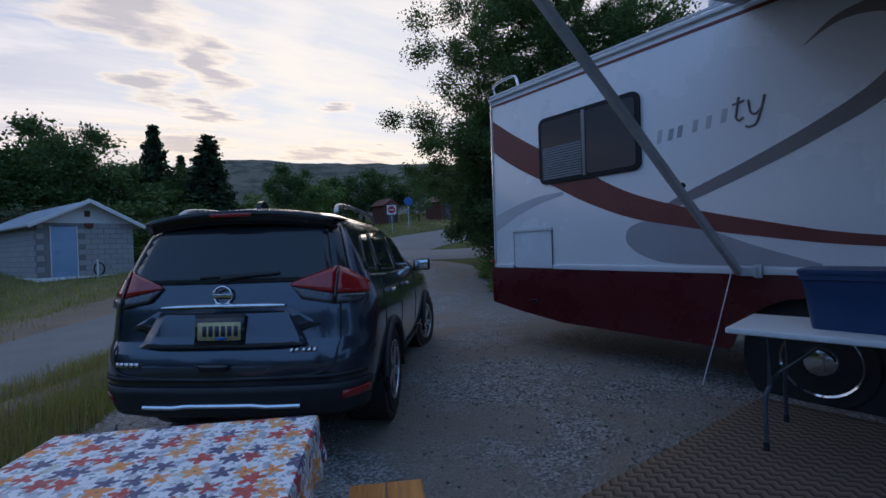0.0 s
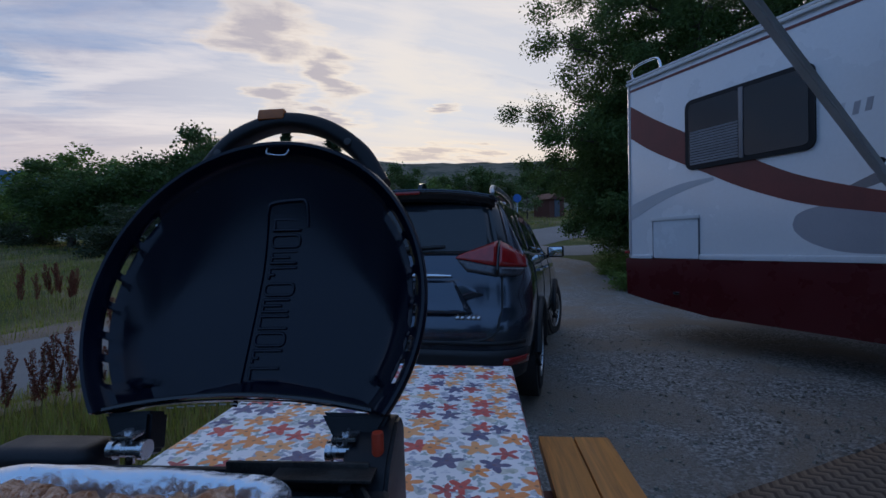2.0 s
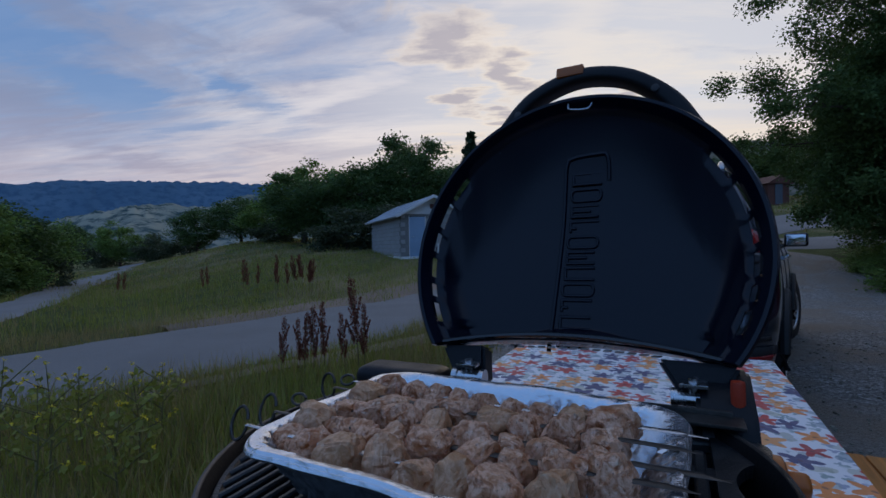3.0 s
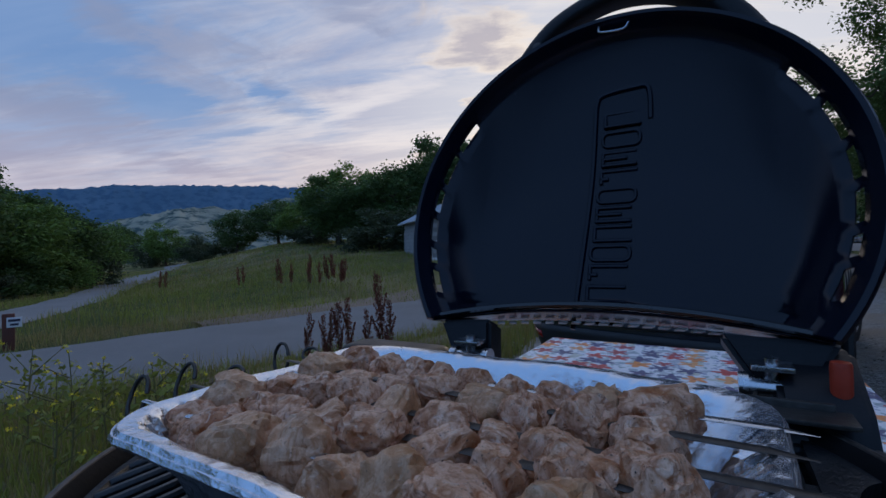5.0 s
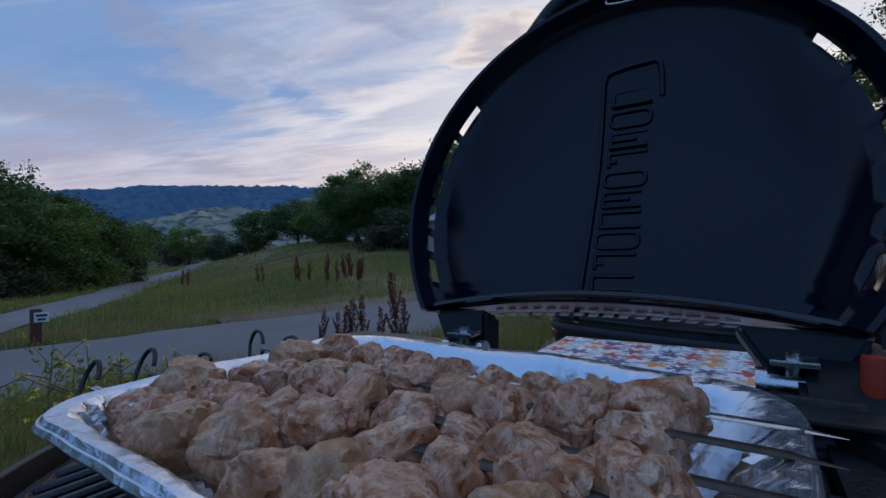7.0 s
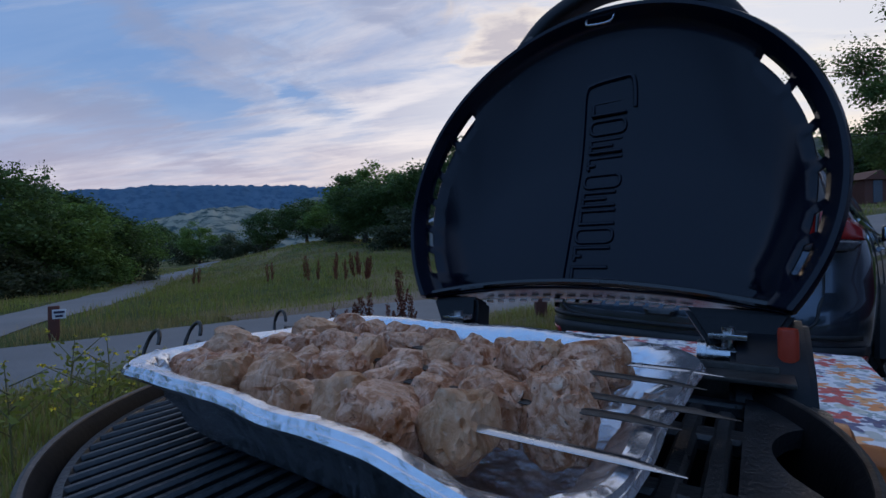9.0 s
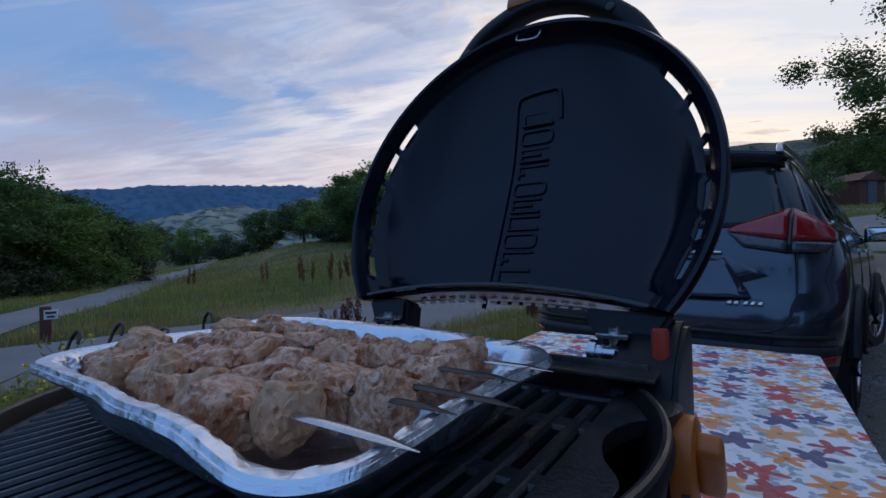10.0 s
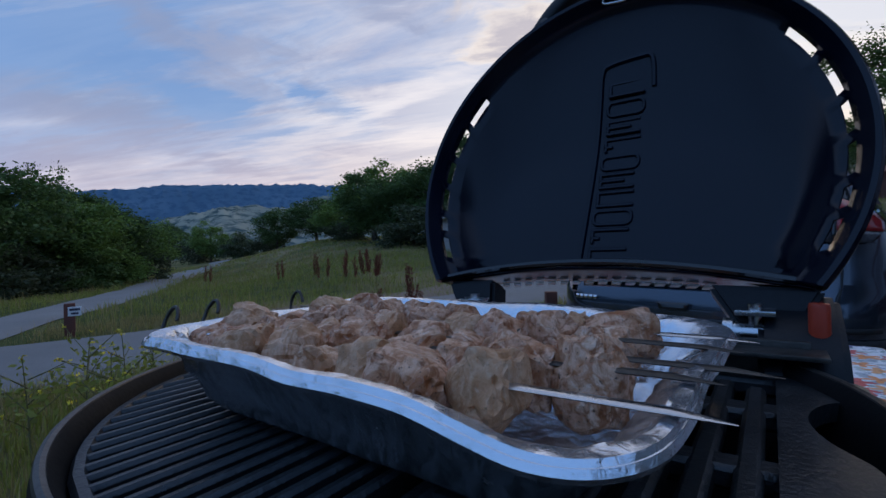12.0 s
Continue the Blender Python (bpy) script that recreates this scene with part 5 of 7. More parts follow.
def build_grill():
    grill = thing("gas_grill", GRILL, "black portable gas grill with its lid open on the table", "grill")
    build_lid(grill)
    C = -0.045
    to_bowl = Matrix(((1, 0, 0, C), (0, -1, 0, -0.005), (0, 0, 1, 0), (0, 0, 0, 1)))
    rings = [(0.085, 0.835), (0.055, 0.850), (0.022, 0.90), (0.008, 0.955), (0.004, 0.985), (0.000, 0.996), (0.002, 1.003), (0.008, 1.005), (0.013, 0.999), (0.016, 0.985), (0.022, 0.95), (0.05, 0.89), (0.09, 0.872)]
    bm = bmesh.new()
    vs = [[bm.verts.new((x, y, z)) for x, y in d_outline(off, bow=0.0, half=0.290)] for off, z in rings]
    n = len(vs[0])
    for a, b in zip(vs, vs[1:]):
        for k in range(n):
            bm.faces.new((a[k], b[k], b[(k + 1) % n], a[(k + 1) % n]))
    bm.faces.new(vs[0])
    bm.faces.new(vs[-1][::-1])
    moved(bm, to_bowl)
    bmesh.ops.recalc_face_normals(bm, faces=bm.faces[:])
    part("bowl", bm, M["bowl_black"], grill, "black enamelled fire bowl with a worn rim")
    lip = [(x + C, -y - 0.005, 1.0035) for x, y in d_outline(0.005, bow=0.0, half=0.290)]
    part("rim", bm_tube(lip + lip[:1], 0.0034, 8, cap=False), M["burnt_steel"], grill, "worn bare-metal rim")
    # left grate: flat-topped bars running front to back
    u = C - 0.264
    while u < 0.020:
        f = (u - C) / 0.276
        reach = math.sqrt(max(0.0, 1 - f * f))
        v0, v1 = -0.19 - 0.252 * reach, min(-0.040, -0.19 + 0.16 * reach)
        part("grate_bar", bm_box(u, u + 0.0078, v0, v1, 0.978, 0.9945, 0.0022, 1), M["iron"], grill)
        u += 0.0152
    for v in (-0.060, -0.190, -0.320):
        part("grate_tie", bm_box(C - grate_half(v) + 0.01, 0.018, v - 0.005, v + 0.005, 0.974, 0.985, 0.002, 1), M["iron"], grill)
    edge = [(C - grate_half(v) - 0.002, v, 0.990) for v in [-0.440 + 0.42 * k / 40 for k in range(41)]]
    part("grate_edge", bm_tube(edge, 0.005, 6), M["iron"], grill)
    # right grate: broad cast bars away from the hinge side
    u = 0.032
    while u < 0.180:
        f = (u - C) / 0.276
        reach = math.sqrt(max(0.0, 1 - f * f))
        v0, v1 = -0.19 - 0.250 * reach, min(-0.045, -0.19 + 0.16 * reach)
        if v1 - v0 > 0.02:
            part("grate_bar", bm_box(u, u + 0.0130, v0, v1, 0.980, 0.994, 0.003, 1), M["iron"], grill)
        u += 0.0215
    for v, half in ((-0.052, 0.008), (-0.132, 0.012), (-0.232, 0.010), (-0.335, 0.010)):
        part("grate_tie", bm_box(0.030, 0.190, v - half, v + half, 0.979, 0.9925, 0.003, 1), M["iron"], grill)
    tongue = [(p.x, p.y) for p in catmull([(0.180, -0.045, 0), (0.222, -0.043, 0), (0.236, -0.062, 0), (0.228, -0.092, 0), (0.206, -0.116, 0), (0.196, -0.150, 0), (0.203, -0.186, 0), (0.221, -0.219, 0), (0.216, -0.256, 0), (0.196, -0.310, 0), (0.180, -0.320, 0)], 5)]
    part("grate_tongue", bm_prism(tongue, 0.982, 0.995), M["iron"], grill, "broad cast end of the grate", smooth=False)
    part("rear_plate", joined(bm_box(0.02, 0.205, -0.034, -0.028, 0.975, 1.022, 0.002), bm_box(0.090, 0.215, -0.064, -0.030, 1.012, 1.016, 0.001)), M["burnt_steel"], grill, "scorched steel rear plate")
    part("rear_plate", bm_box(-0.26, 0.02, -0.026, -0.020, 0.975, 1.008, 0.002), M["grill_black"], grill)
    # hinges
    for x in (-0.140, 0.166):
        part("hinge", joined(bm_tube([(x, 0.004, 1.000), (x, 0.004, 1.048)], 0.006, 10), bm_tube([(x - 0.022, 0.004, 1.020), (x + 0.022, 0.004, 1.020)], 0.0105, 14), bm_tube([(x - 0.026, 0.004, 1.020), (x - 0.018, 0.004, 1.020)], 0.0135, 14), bm_tube([(x + 0.018, 0.004, 1.020), (x + 0.026, 0.004, 1.020)], 0.0135, 14), bm_box(x - 0.016, x + 0.016, -0.010, 0.06, 1.038, 1.043, 0.001)), M["steel"], grill, "steel bolt hinge")
    # control box, igniter and knob
    side = [(-0.058, 0.83), (0.085, 0.83), (0.080, 1.030), (0.060, 1.050), (0.034, 1.052), (-0.030, 1.018), (-0.055, 0.985)]
    box = bm_prism(side, 0.168, 0.230)
    box = moved(box, Matrix(((0, 0, 1, 0), (1, 0, 0, 0), (0, 1, 0, 0), (0, 0, 0, 1))))
    bmesh.ops.bevel(box, geom=box.edges[:], offset=0.005, segments=2, affect="EDGES")
    ctl = part("control_box", box, M["grill_black"], grill, "black control box")
    part("igniter_button", moved(bm_lathe([(0.0078, 0.0), (0.0078, 0.031), (0.0070, 0.034), (0.003, 0.034)], 20), pose(0.212, -0.012, 1.018)), M["red_plastic"], ctl, "red igniter button")
    km = pose(0.230, -0.066, 0.953, 0, 90, 0) @ Matrix.Diagonal((0.82, 0.82, 0.82, 1))
    knob = part("knob", moved(bm_lathe([(0.044, 0.0), (0.046, 0.004), (0.045, 0.018), (0.040, 0.021), (0.018, 0.021)], 36), km), M["orange"], grill, "orange burner control knob")
    grip = bm_box(-0.038, 0.038, -0.013, 0.013, 0.018, 0.044, 0.009, 3)
    part("knob_grip", moved(grip, km @ pose(0, 0, 0, 0, 0, 35)), M["orange"], knob)
    for k in range(9):
        a = radians(-70 + k * 18)
        part("dial_mark", moved(bm_box(-0.0015, 0.0015, 0.0, 0.007, 0.0, 0.001), km @ pose(0.0455 * math.cos(a), 0.0455 * math.sin(a), 0.010, 90, 0, 0) @ pose(0, 0, 0)), M["ink"], knob)
    # left shoulder, side handle, feet
    part("shoulder", bm_box(-0.345, -0.185, -0.022, 0.050, 0.960, 1.026, 0.022, 4), M["grill_black"], grill)
    for x in (-0.22, 0.13):
        for y in (-0.36, -0.05):
            part("foot", bm_tube([(x, y, TOP), (x, y, TOP + 0.012), (x, y, 0.88)], [0.022, 0.016, 0.018], 10), M["plastic"], grill)
    return grill


build_grill()


# ---------------------------------------------------------------- foil pan and skewers
def foil_material():
    m = bpy.data.materials.new("crinkled_foil")
    m.use_nodes = True
    t = Nodes(m.node_tree)
    co = t.n("ShaderNodeTexCoord").outputs["Object"]
    v1 = t.n("ShaderNodeTexVoronoi", Vector=co, Scale=70.0)
    h = t.math("ADD", t.math("MULTIPLY", v1.outputs["Distance"], 0.7), t.math("MULTIPLY", t.noise(co, 120.0, 4.0, 0.6, 1.0), 0.6))
    bp = t.n("ShaderNodeBump", Strength=0.38, Distance=0.004, Height=h)
    burnt = t.maprange(t.noise(co, 26.0, 5.0, 0.7), 0.67, 0.76)
    col = t.mix(burnt, (0.78, 0.80, 0.84), (0.20, 0.075, 0.03))
    p = t.n("ShaderNodeBsdfPrincipled", Base_Color=col, Roughness=t.maprange(burnt, 0, 1, 0.26, 0.50), Metallic=t.maprange(burnt, 0, 1, 0.95, 0.2), Normal=bp.outputs[0])
    t.nt.links.new(p.outputs[0], t.n("ShaderNodeOutputMaterial").inputs[0])
    return m


def meat_material():
    m = bpy.data.materials.new("grilled_meat")
    m.use_nodes = True
    t = Nodes(m.node_tree)
    co = t.n("ShaderNodeTexCoord").outputs["Object"]
    rnd = t.n("ShaderNodeObjectInfo").outputs["Random"]
    q = t.vmath("ADD", co, t.n("ShaderNodeCombineXYZ", X=t.math("MULTIPLY", rnd, 7.0), Y=rnd, Z=rnd).outputs[0])
    a, b, c = t.noise(q, 34.0, 5.0, 0.6, 1.0), t.noise(q, 130.0, 6.0, 0.68, 0.9), t.noise(q, 420.0, 3.0, 0.6)
    ridge = t.n("ShaderNodeNewGeometry").outputs["Pointiness"]
    col = t.ramp(a, [(0.34, (0.36, 0.105, 0.028)), (0.44, (0.56, 0.265, 0.135)), (0.52, (0.76, 0.45, 0.30)), (0.60, (0.48, 0.195, 0.085)), (0.68, (0.82, 0.54, 0.38))])
    col = t.mix(t.maprange(b, 0.53, 0.64, 0.0, 0.70), col, (0.36, 0.115, 0.034))
    col = t.mix(t.maprange(b, 0.43, 0.34, 0.0, 0.7), col, (0.86, 0.64, 0.50))
    col = t.mix(t.math("MULTIPLY", t.maprange(ridge, 0.53, 0.62), t.maprange(a, 0.40, 0.60, 0.9, 0.2)), col, (0.26, 0.10, 0.035))
    d = t.noise(q, 62.0, 6.0, 0.66, 1.4)
    col = t.mix(t.maprange(d, 0.54, 0.62, 0.0, 0.85), col, (0.28, 0.085, 0.022))
    col = t.mix(t.maprange(c, 0.65, 0.69), col, (0.030, 0.022, 0.016))
    col = t.mix(t.math("MULTIPLY", t.maprange(rnd, 0.55, 1.0), 0.5), col, (0.52, 0.28, 0.13))
    h = t.math("ADD", t.math("ADD", t.math("MULTIPLY", a, 0.6), t.math("MULTIPLY", b, 0.6)), t.math("MULTIPLY", c, 0.25))
    bp = t.n("ShaderNodeBump", Strength=0.6, Distance=0.004, Height=h)
    p = t.n("ShaderNodeBsdfPrincipled", Base_Color=col, Roughness=t.maprange(b, 0.35, 0.65, 0.26, 0.55), Normal=bp.outputs[0])
    p.inputs["Subsurface Weight"].default_value = 0.08
    p.inputs["Subsurface Radius"].default_value = (0.006, 0.003, 0.002)
    t.nt.links.new(p.outputs[0], t.n("ShaderNodeOutputMaterial").inputs[0])
    return m


M["foil"], M["meat"] = foil_material(), meat_material()
PAN = GRILL @ pose(-0.0258, -0.2500, 0.001, 0, 0, -2.5)


def build_pan():
    pan = thing("foil_pan", PAN, "crinkled aluminium foil tray with scorched spots", "foil tray")
    hx, hy = 0.183, 0.133
    n = 420

    def ring(inset, z, wob, seed, crimp=0.0):
        pts = []
        rx, ry, r = hx - inset, hy - inset, max(0.02, 0.045 - inset * 0.3)
        per = []
        for cx, cy, a0 in ((rx - r, ry - r, 0), (-rx + r, ry - r, 90), (-rx + r, -ry + r, 180), (rx - r, -ry + r, 270)):
            for k in range(13):
                a = radians(a0 + 90 * k / 12)
                per.append(Vector((cx + r * math.cos(a), cy + r * math.sin(a), 0)))
        per.append(per[0])
        acc = [0.0]
        for p, q in zip(per, per[1:]):
            acc.append(acc[-1] + (q - p).length)
        j = 0
        for k in range(n):
            s = acc[-1] * k / n
            while acc[j + 1] < s:
                j += 1
            p = per[j].lerp(per[j + 1], (s - acc[j]) / max(1e-9, acc[j + 1] - acc[j]))
            nrm = p.normalized()
            d = wob * noise.noise(Vector((p.x * 22, p.y * 22, seed))) + crimp * math.sin(s * 430 + 5 * noise.noise(p * 25)) * (0.5 + noise.noise(p * 14 + Vector((3, 0, 0))))
            low = min(1.0, max(0.0, (1.052 - z) / 0.05))
            end = smooth01(0.55, 1.0, p.x / hx)
            d -= 0.024 * end * low * (1 - low * 0.5) - (0.003 * low * end * noise.noise(p * 90 + Vector((0, 0, z * 60))))
            z_sag = -(0.006 + 0.007 * smooth01(0.1, 1.0, -p.y / hy)) * smooth01(0.3, 1.0, p.x / hx) * (1 - low)
            dz = z_sag + wob * 0.9 * noise.noise(Vector((p.x * 16, p.y * 16, seed + 9)))
            crease = 0.0045 * noise.noise(Vector((s * 85, z * 90, seed * 0.3))) * (0.35 + 0.65 * smooth01(0.45, 0.8, p.x / hx)) * (1 - low * 0.6) * smooth01(0.002, 0.012, inset)
            pts.append(p + nrm * (d + crease) + Vector((0, 0, z + dz + crease * 0.9)))
        return pts
    layers = [(0.004, 1.046, 0.0025, 1, 0.0), (0.0, 1.050, 0.003, 1, 0.0), (0.003, 1.0545, 0.003, 1, 0.0), (0.008, 1.054, 0.003, 1, 0.0006), (0.011, 1.053, 0.003, 1.2, 0.001), (0.014, 1.049, 0.003, 1.4, 0.0020), (0.018, 1.040, 0.003, 2, 0.0042), (0.023, 1.028, 0.003, 3, 0.0042), (0.029, 1.016, 0.003, 4, 0.0022), (0.033, 1.005, 0.002, 5, 0.0008), (0.038, 1.000, 0.0012, 6, 0.0), (0.06, 0.9995, 0.0012, 7, 0.0), (0.10, 1.0, 0.001, 8, 0.0)]
    bm = bmesh.new()
    vs = [[bm.verts.new(p) for p in ring(*l)] for l in layers]
    for a, b in zip(vs, vs[1:]):
        for k in range(n):
            bm.faces.new((a[k], b[k], b[(k + 1) % n], a[(k + 1) % n]))
    bm.faces.new(vs[-1])
    bmesh.ops.recalc_face_normals(bm, faces=bm.faces[:])
    part("tray", bm, M["foil"], pan, solid=0.0006)
    edge = ring(0.0015, 1.0495, 0.003, 1, 0.0)
    part("rolled_rim", bm_tube(edge + edge[:1], 0.0030, 6, cap=False), M["foil"], pan, "rolled foil rim")


build_pan()


def chunk(seed, lx, ly, lz):
    bm = bmesh.new()
    bmesh.ops.create_icosphere(bm, subdivisions=4, radius=1.0)
    off = Vector((seed * 7.3, seed * 3.1, seed * 1.7))
    rng = random.Random(seed * 13)
    cuts = [(Vector((rng.gauss(0, 1), rng.gauss(0, 1), rng.gauss(0, 1))).normalized(), rng.uniform(0.70, 0.95)) for _ in range(6)]
    for vx in bm.verts:
        p = vx.co.copy()
        q = Vector([math.copysign(abs(c) ** 0.74, c) for c in p])
        q *= 1.0 + 0.30 * noise.noise(p * 0.9 + off) + 0.17 * noise.noise(p * 2.0 + off)
        for nrm, dist in cuts:
            over = q.dot(nrm) - dist
            if over > 0:
                q -= nrm * over * 0.65
        fold = max(0.0, 0.16 - abs(noise.noise(p * 2.1 - off))) / 0.16
        q *= 1.06 + 0.08 * noise.noise(p * 3.4 + off) - 0.16 * fold * fold + 0.035 * noise.noise(p * 8.0 + off) + 0.018 * noise.noise(p * 17.0 + off)
        vx.co = Vector((q.x * lx, q.y * ly, q.z * lz))
    return bm


CHUNKS = [mesh_of("meat_chunk", chunk(k + 1, 0.0218 + 0.0015 * (k % 3), 0.0180 + 0.0015 * (k % 3), 0.0172 + 0.0012 * (k % 4)), M["meat"]) for k in range(14)]


def build_skewers():
    rng = random.Random(5)
    rows = [(-0.083, 0.195, -0.002, "steel"), (-0.045, 0.187, 0.002, "burnt_steel"), (-0.008, 0.206, 0.004, "burnt_steel"), (0.034, 0.188, -0.004, "burnt_steel"), (0.073, 0.192, 0.006, "steel")]
    for r, (y, tip, reach, mat) in enumerate(rows):
        sk = thing("meat_skewer", PAN @ pose(0.004, y, 1.0450 + 0.002 * (r % 2), 0, 0, rng.uniform(-2.5, 2.5)), "flat metal skewer threaded with browned chunks of grilled meat", "skewer", "skewers in the tray")
        rod = bm_tube([(-0.215, 0, 0.004), (-0.1, 0, 0.002), (0.1, 0, 0.002), (tip - 0.02, 0, 0.003), (tip, 0, 0.002)], [0.0026, 0.0042, 0.0042, 0.0042, 0.0006], 8, flat=0.28)
        part("rod", rod, M[mat], sk, "flat steel rod")
        lift = rng.uniform(0.3, 1.2)
        loop = [(-0.215 - 0.011 + 0.011 * math.cos(a), 0.006 * math.sin(a) * lift, 0.004 + 0.011 * math.sin(a) * (1.4 if r in (0, 1, 3) else 0.5)) for a in [0.3 + 5.9 * k / 18 for k in range(19)]]
        part("loop", bm_tube(loop, 0.0017, 6, cap=True), M["burnt_steel"], sk, "bent wire loop")
        x = -0.178
        k = -1
        while x < 0.112 + reach:
            k += 1
            w_ = rng.choice((0.031, 0.036, 0.040, 0.046))
            ch = part("meat_chunk", CHUNKS[(r * 5 + k * 3 + rng.randrange(3)) % 14], None, sk)
            ch.matrix_local = Matrix.LocRotScale((x + w_ / 2, rng.uniform(-0.006, 0.006), rng.uniform(-0.012, -0.002)), Euler((rng.choice((0, 1.57, 3.14, 4.71)) + rng.uniform(-0.4, 0.4), rng.uniform(-0.35, 0.35), rng.uniform(-0.4, 0.4))), Vector((w_ / 0.047, rng.uniform(0.84, 1.02), rng.uniform(0.86, 1.06))))
            x += w_ * 0.985


build_skewers()


# ---------------------------------------------------------------- folding table, bin and rug
def build_folding_table():
    m = RV @ pose(4.20, -0.78, 0.085, 0, 0, 8)
    ft = thing("folding_table", m, "white plastic folding table on grey tube legs", "table")
    part("tabletop", bm_box(-0.70, 1.1, -0.36, 0.36, 0.715, 0.755, 0.014, 3), M["white_plastic"], ft, "white moulded top")
    for x in (-0.48, 0.88):
        for y in (-0.28, 0.28):
            part("leg", bm_tube([(x, y, 0.71), (x, y, 0.40), (x - 0.02, y * 1.08, 0.33), (x - 0.02, y * 1.1, 0.02)], 0.014, 8), M["grey_steel"], ft)
            part("foot", bm_tube([(x - 0.02, y * 1.1, 0.0), (x - 0.02, y * 1.1, 0.05)], 0.018, 8), M["plastic"], ft)
        part("leg_tie", bm_tube([(x, -0.28, 0.42), (x, 0.28, 0.42)], 0.010, 8), M["grey_steel"], ft)
        part("brace", bm_tube([(x, 0.0, 0.42), (x + (0.30 if x < 0 else -0.30), 0.0, 0.70)], 0.009, 8), M["grey_steel"], ft)
    b = thing("storage_bin", m @ pose(-0.02, 0.02, 0.757, 0, 0, -3), "dark blue plastic storage bin with lid on the folding table", "storage bin")
    bm = bmesh.new()
    rows = []
    for z, hx, hy in ((0, 0.26, 0.17), (0.02, 0.265, 0.175), (0.30, 0.30, 0.205), (0.305, 0.315, 0.22), (0.335, 0.315, 0.22)):
        rows.append([bm.verts.new((x, y, z)) for x, y in rounded(-hx, hx, -hy, hy, 0.05, 4)])
    for p, q in zip(rows, rows[1:]):
        for k in range(len(p)):
            bm.faces.new((p[k], p[(k + 1) % len(p)], q[(k + 1) % len(p)], q[k]))
    bm.faces.new(rows[0][::-1])
    bm.faces.new(rows[-1])
    part("tub", bm, M["blue_bin"], b)
    lid = bm_prism(rounded(-0.325, 0.325, -0.23, 0.23, 0.06, 4), 0.336, 0.365)
    bmesh.ops.bevel(lid, geom=lid.edges[:], offset=0.006, segments=2, affect="EDGES")
    part("lid", lid, M["blue_bin"], b)
    for s in (1, -1):
        part("handle", bm_box(s * 0.31 - 0.02, s * 0.31 + 0.02, -0.08, 0.08, 0.285, 0.325, 0.008), M["blue_bin"], b)


build_folding_table()


def build_rug():
    m = bpy.data.materials.new("woven_rug")
    m.use_nodes = True
    t = Nodes(m.node_tree)
    co = t.n("ShaderNodeTexCoord").outputs["Object"]
    s = t.n("ShaderNodeSeparateXYZ", i0=co)
    zig = t.math("PINGPONG", t.math("MULTIPLY", s.outputs[0], 14.0), 0.5)
    ph = t.math("FRACT", t.math("ADD", t.math("MULTIPLY", s.outputs[1], 13.0), zig))
    stripe = t.ramp(ph, [(0.0, 1.0), (0.28, 1.0), (0.34, 0.0), (0.62, 0.0), (0.68, 0.55), (0.95, 0.55)])
    weave = t.noise(co, 220.0, 3.0)
    col = t.mix(stripe, (0.060, 0.040, 0.030), (0.22, 0.165, 0.12))
    col = t.mix(t.maprange(weave, 0.4, 0.7, 0, 0.4), col, (0.05, 0.035, 0.03))
    bp = t.n("ShaderNodeBump", Strength=0.5, Distance=0.004, Height=t.math("ADD", stripe, weave))
    p = t.n("ShaderNodeBsdfPrincipled", Base_Color=col, Roughness=0.85, Normal=bp.outputs[0])
    t.nt.links.new(p.outputs[0], t.n("ShaderNodeOutputMaterial").inputs[0])
    rug = thing("outdoor_rug", RV @ pose(3.35, -0.10, 0.0, 0, 0, 0), "brown zigzag woven outdoor rug laid on the gravel", "rug")
    part("mat", bm_grid(40, 24, lambda i, j: (5.4 * i, -2.75 * j, 0.080 + 0.006 * noise.noise(Vector((i * 20, j * 12, 0))))), m, rug, solid=0.008)


build_rug()


# ---------------------------------------------------------------- trees and shrubs
def leaf_cloud(rng, centres, per, leaf, spread, squash=0.8):
    """Many small leaves round the given clump centres."""
    vs, fs = [], []
    for cx, cy, cz, r in centres:
        for _ in range(per):
            while True:
                p = Vector((rng.uniform(-1, 1), rng.uniform(-1, 1), rng.uniform(-1, 1)))
                if 0.15 < p.length < 1:
                    break
            p = Vector((cx, cy, cz)) + Vector((p.x, p.y, p.z * squash)) * r * spread * rng.uniform(0.5, 1.4)
            d = Vector((rng.gauss(0, 1), rng.gauss(0, 1), rng.gauss(0, 0.7))).normalized()
            s = d.cross(Vector((rng.gauss(0, 1), rng.gauss(0, 1), rng.gauss(0, 1)))).normalized()
            ln = leaf * rng.uniform(0.6, 1.4)
            b = len(vs)
            vs += [p - d * ln * 0.5, p + s * ln * 0.28, p + d * ln * 0.5, p - s * ln * 0.28]
            fs.append((b, b + 1, b + 2, b + 3))
    return vs, fs


def crown_mesh(name, data, mat):
    me = bpy.data.meshes.new(name)
    me.from_pydata([tuple(v) for v in data[0]], [], data[1])
    me.materials.append(mat)
    return me


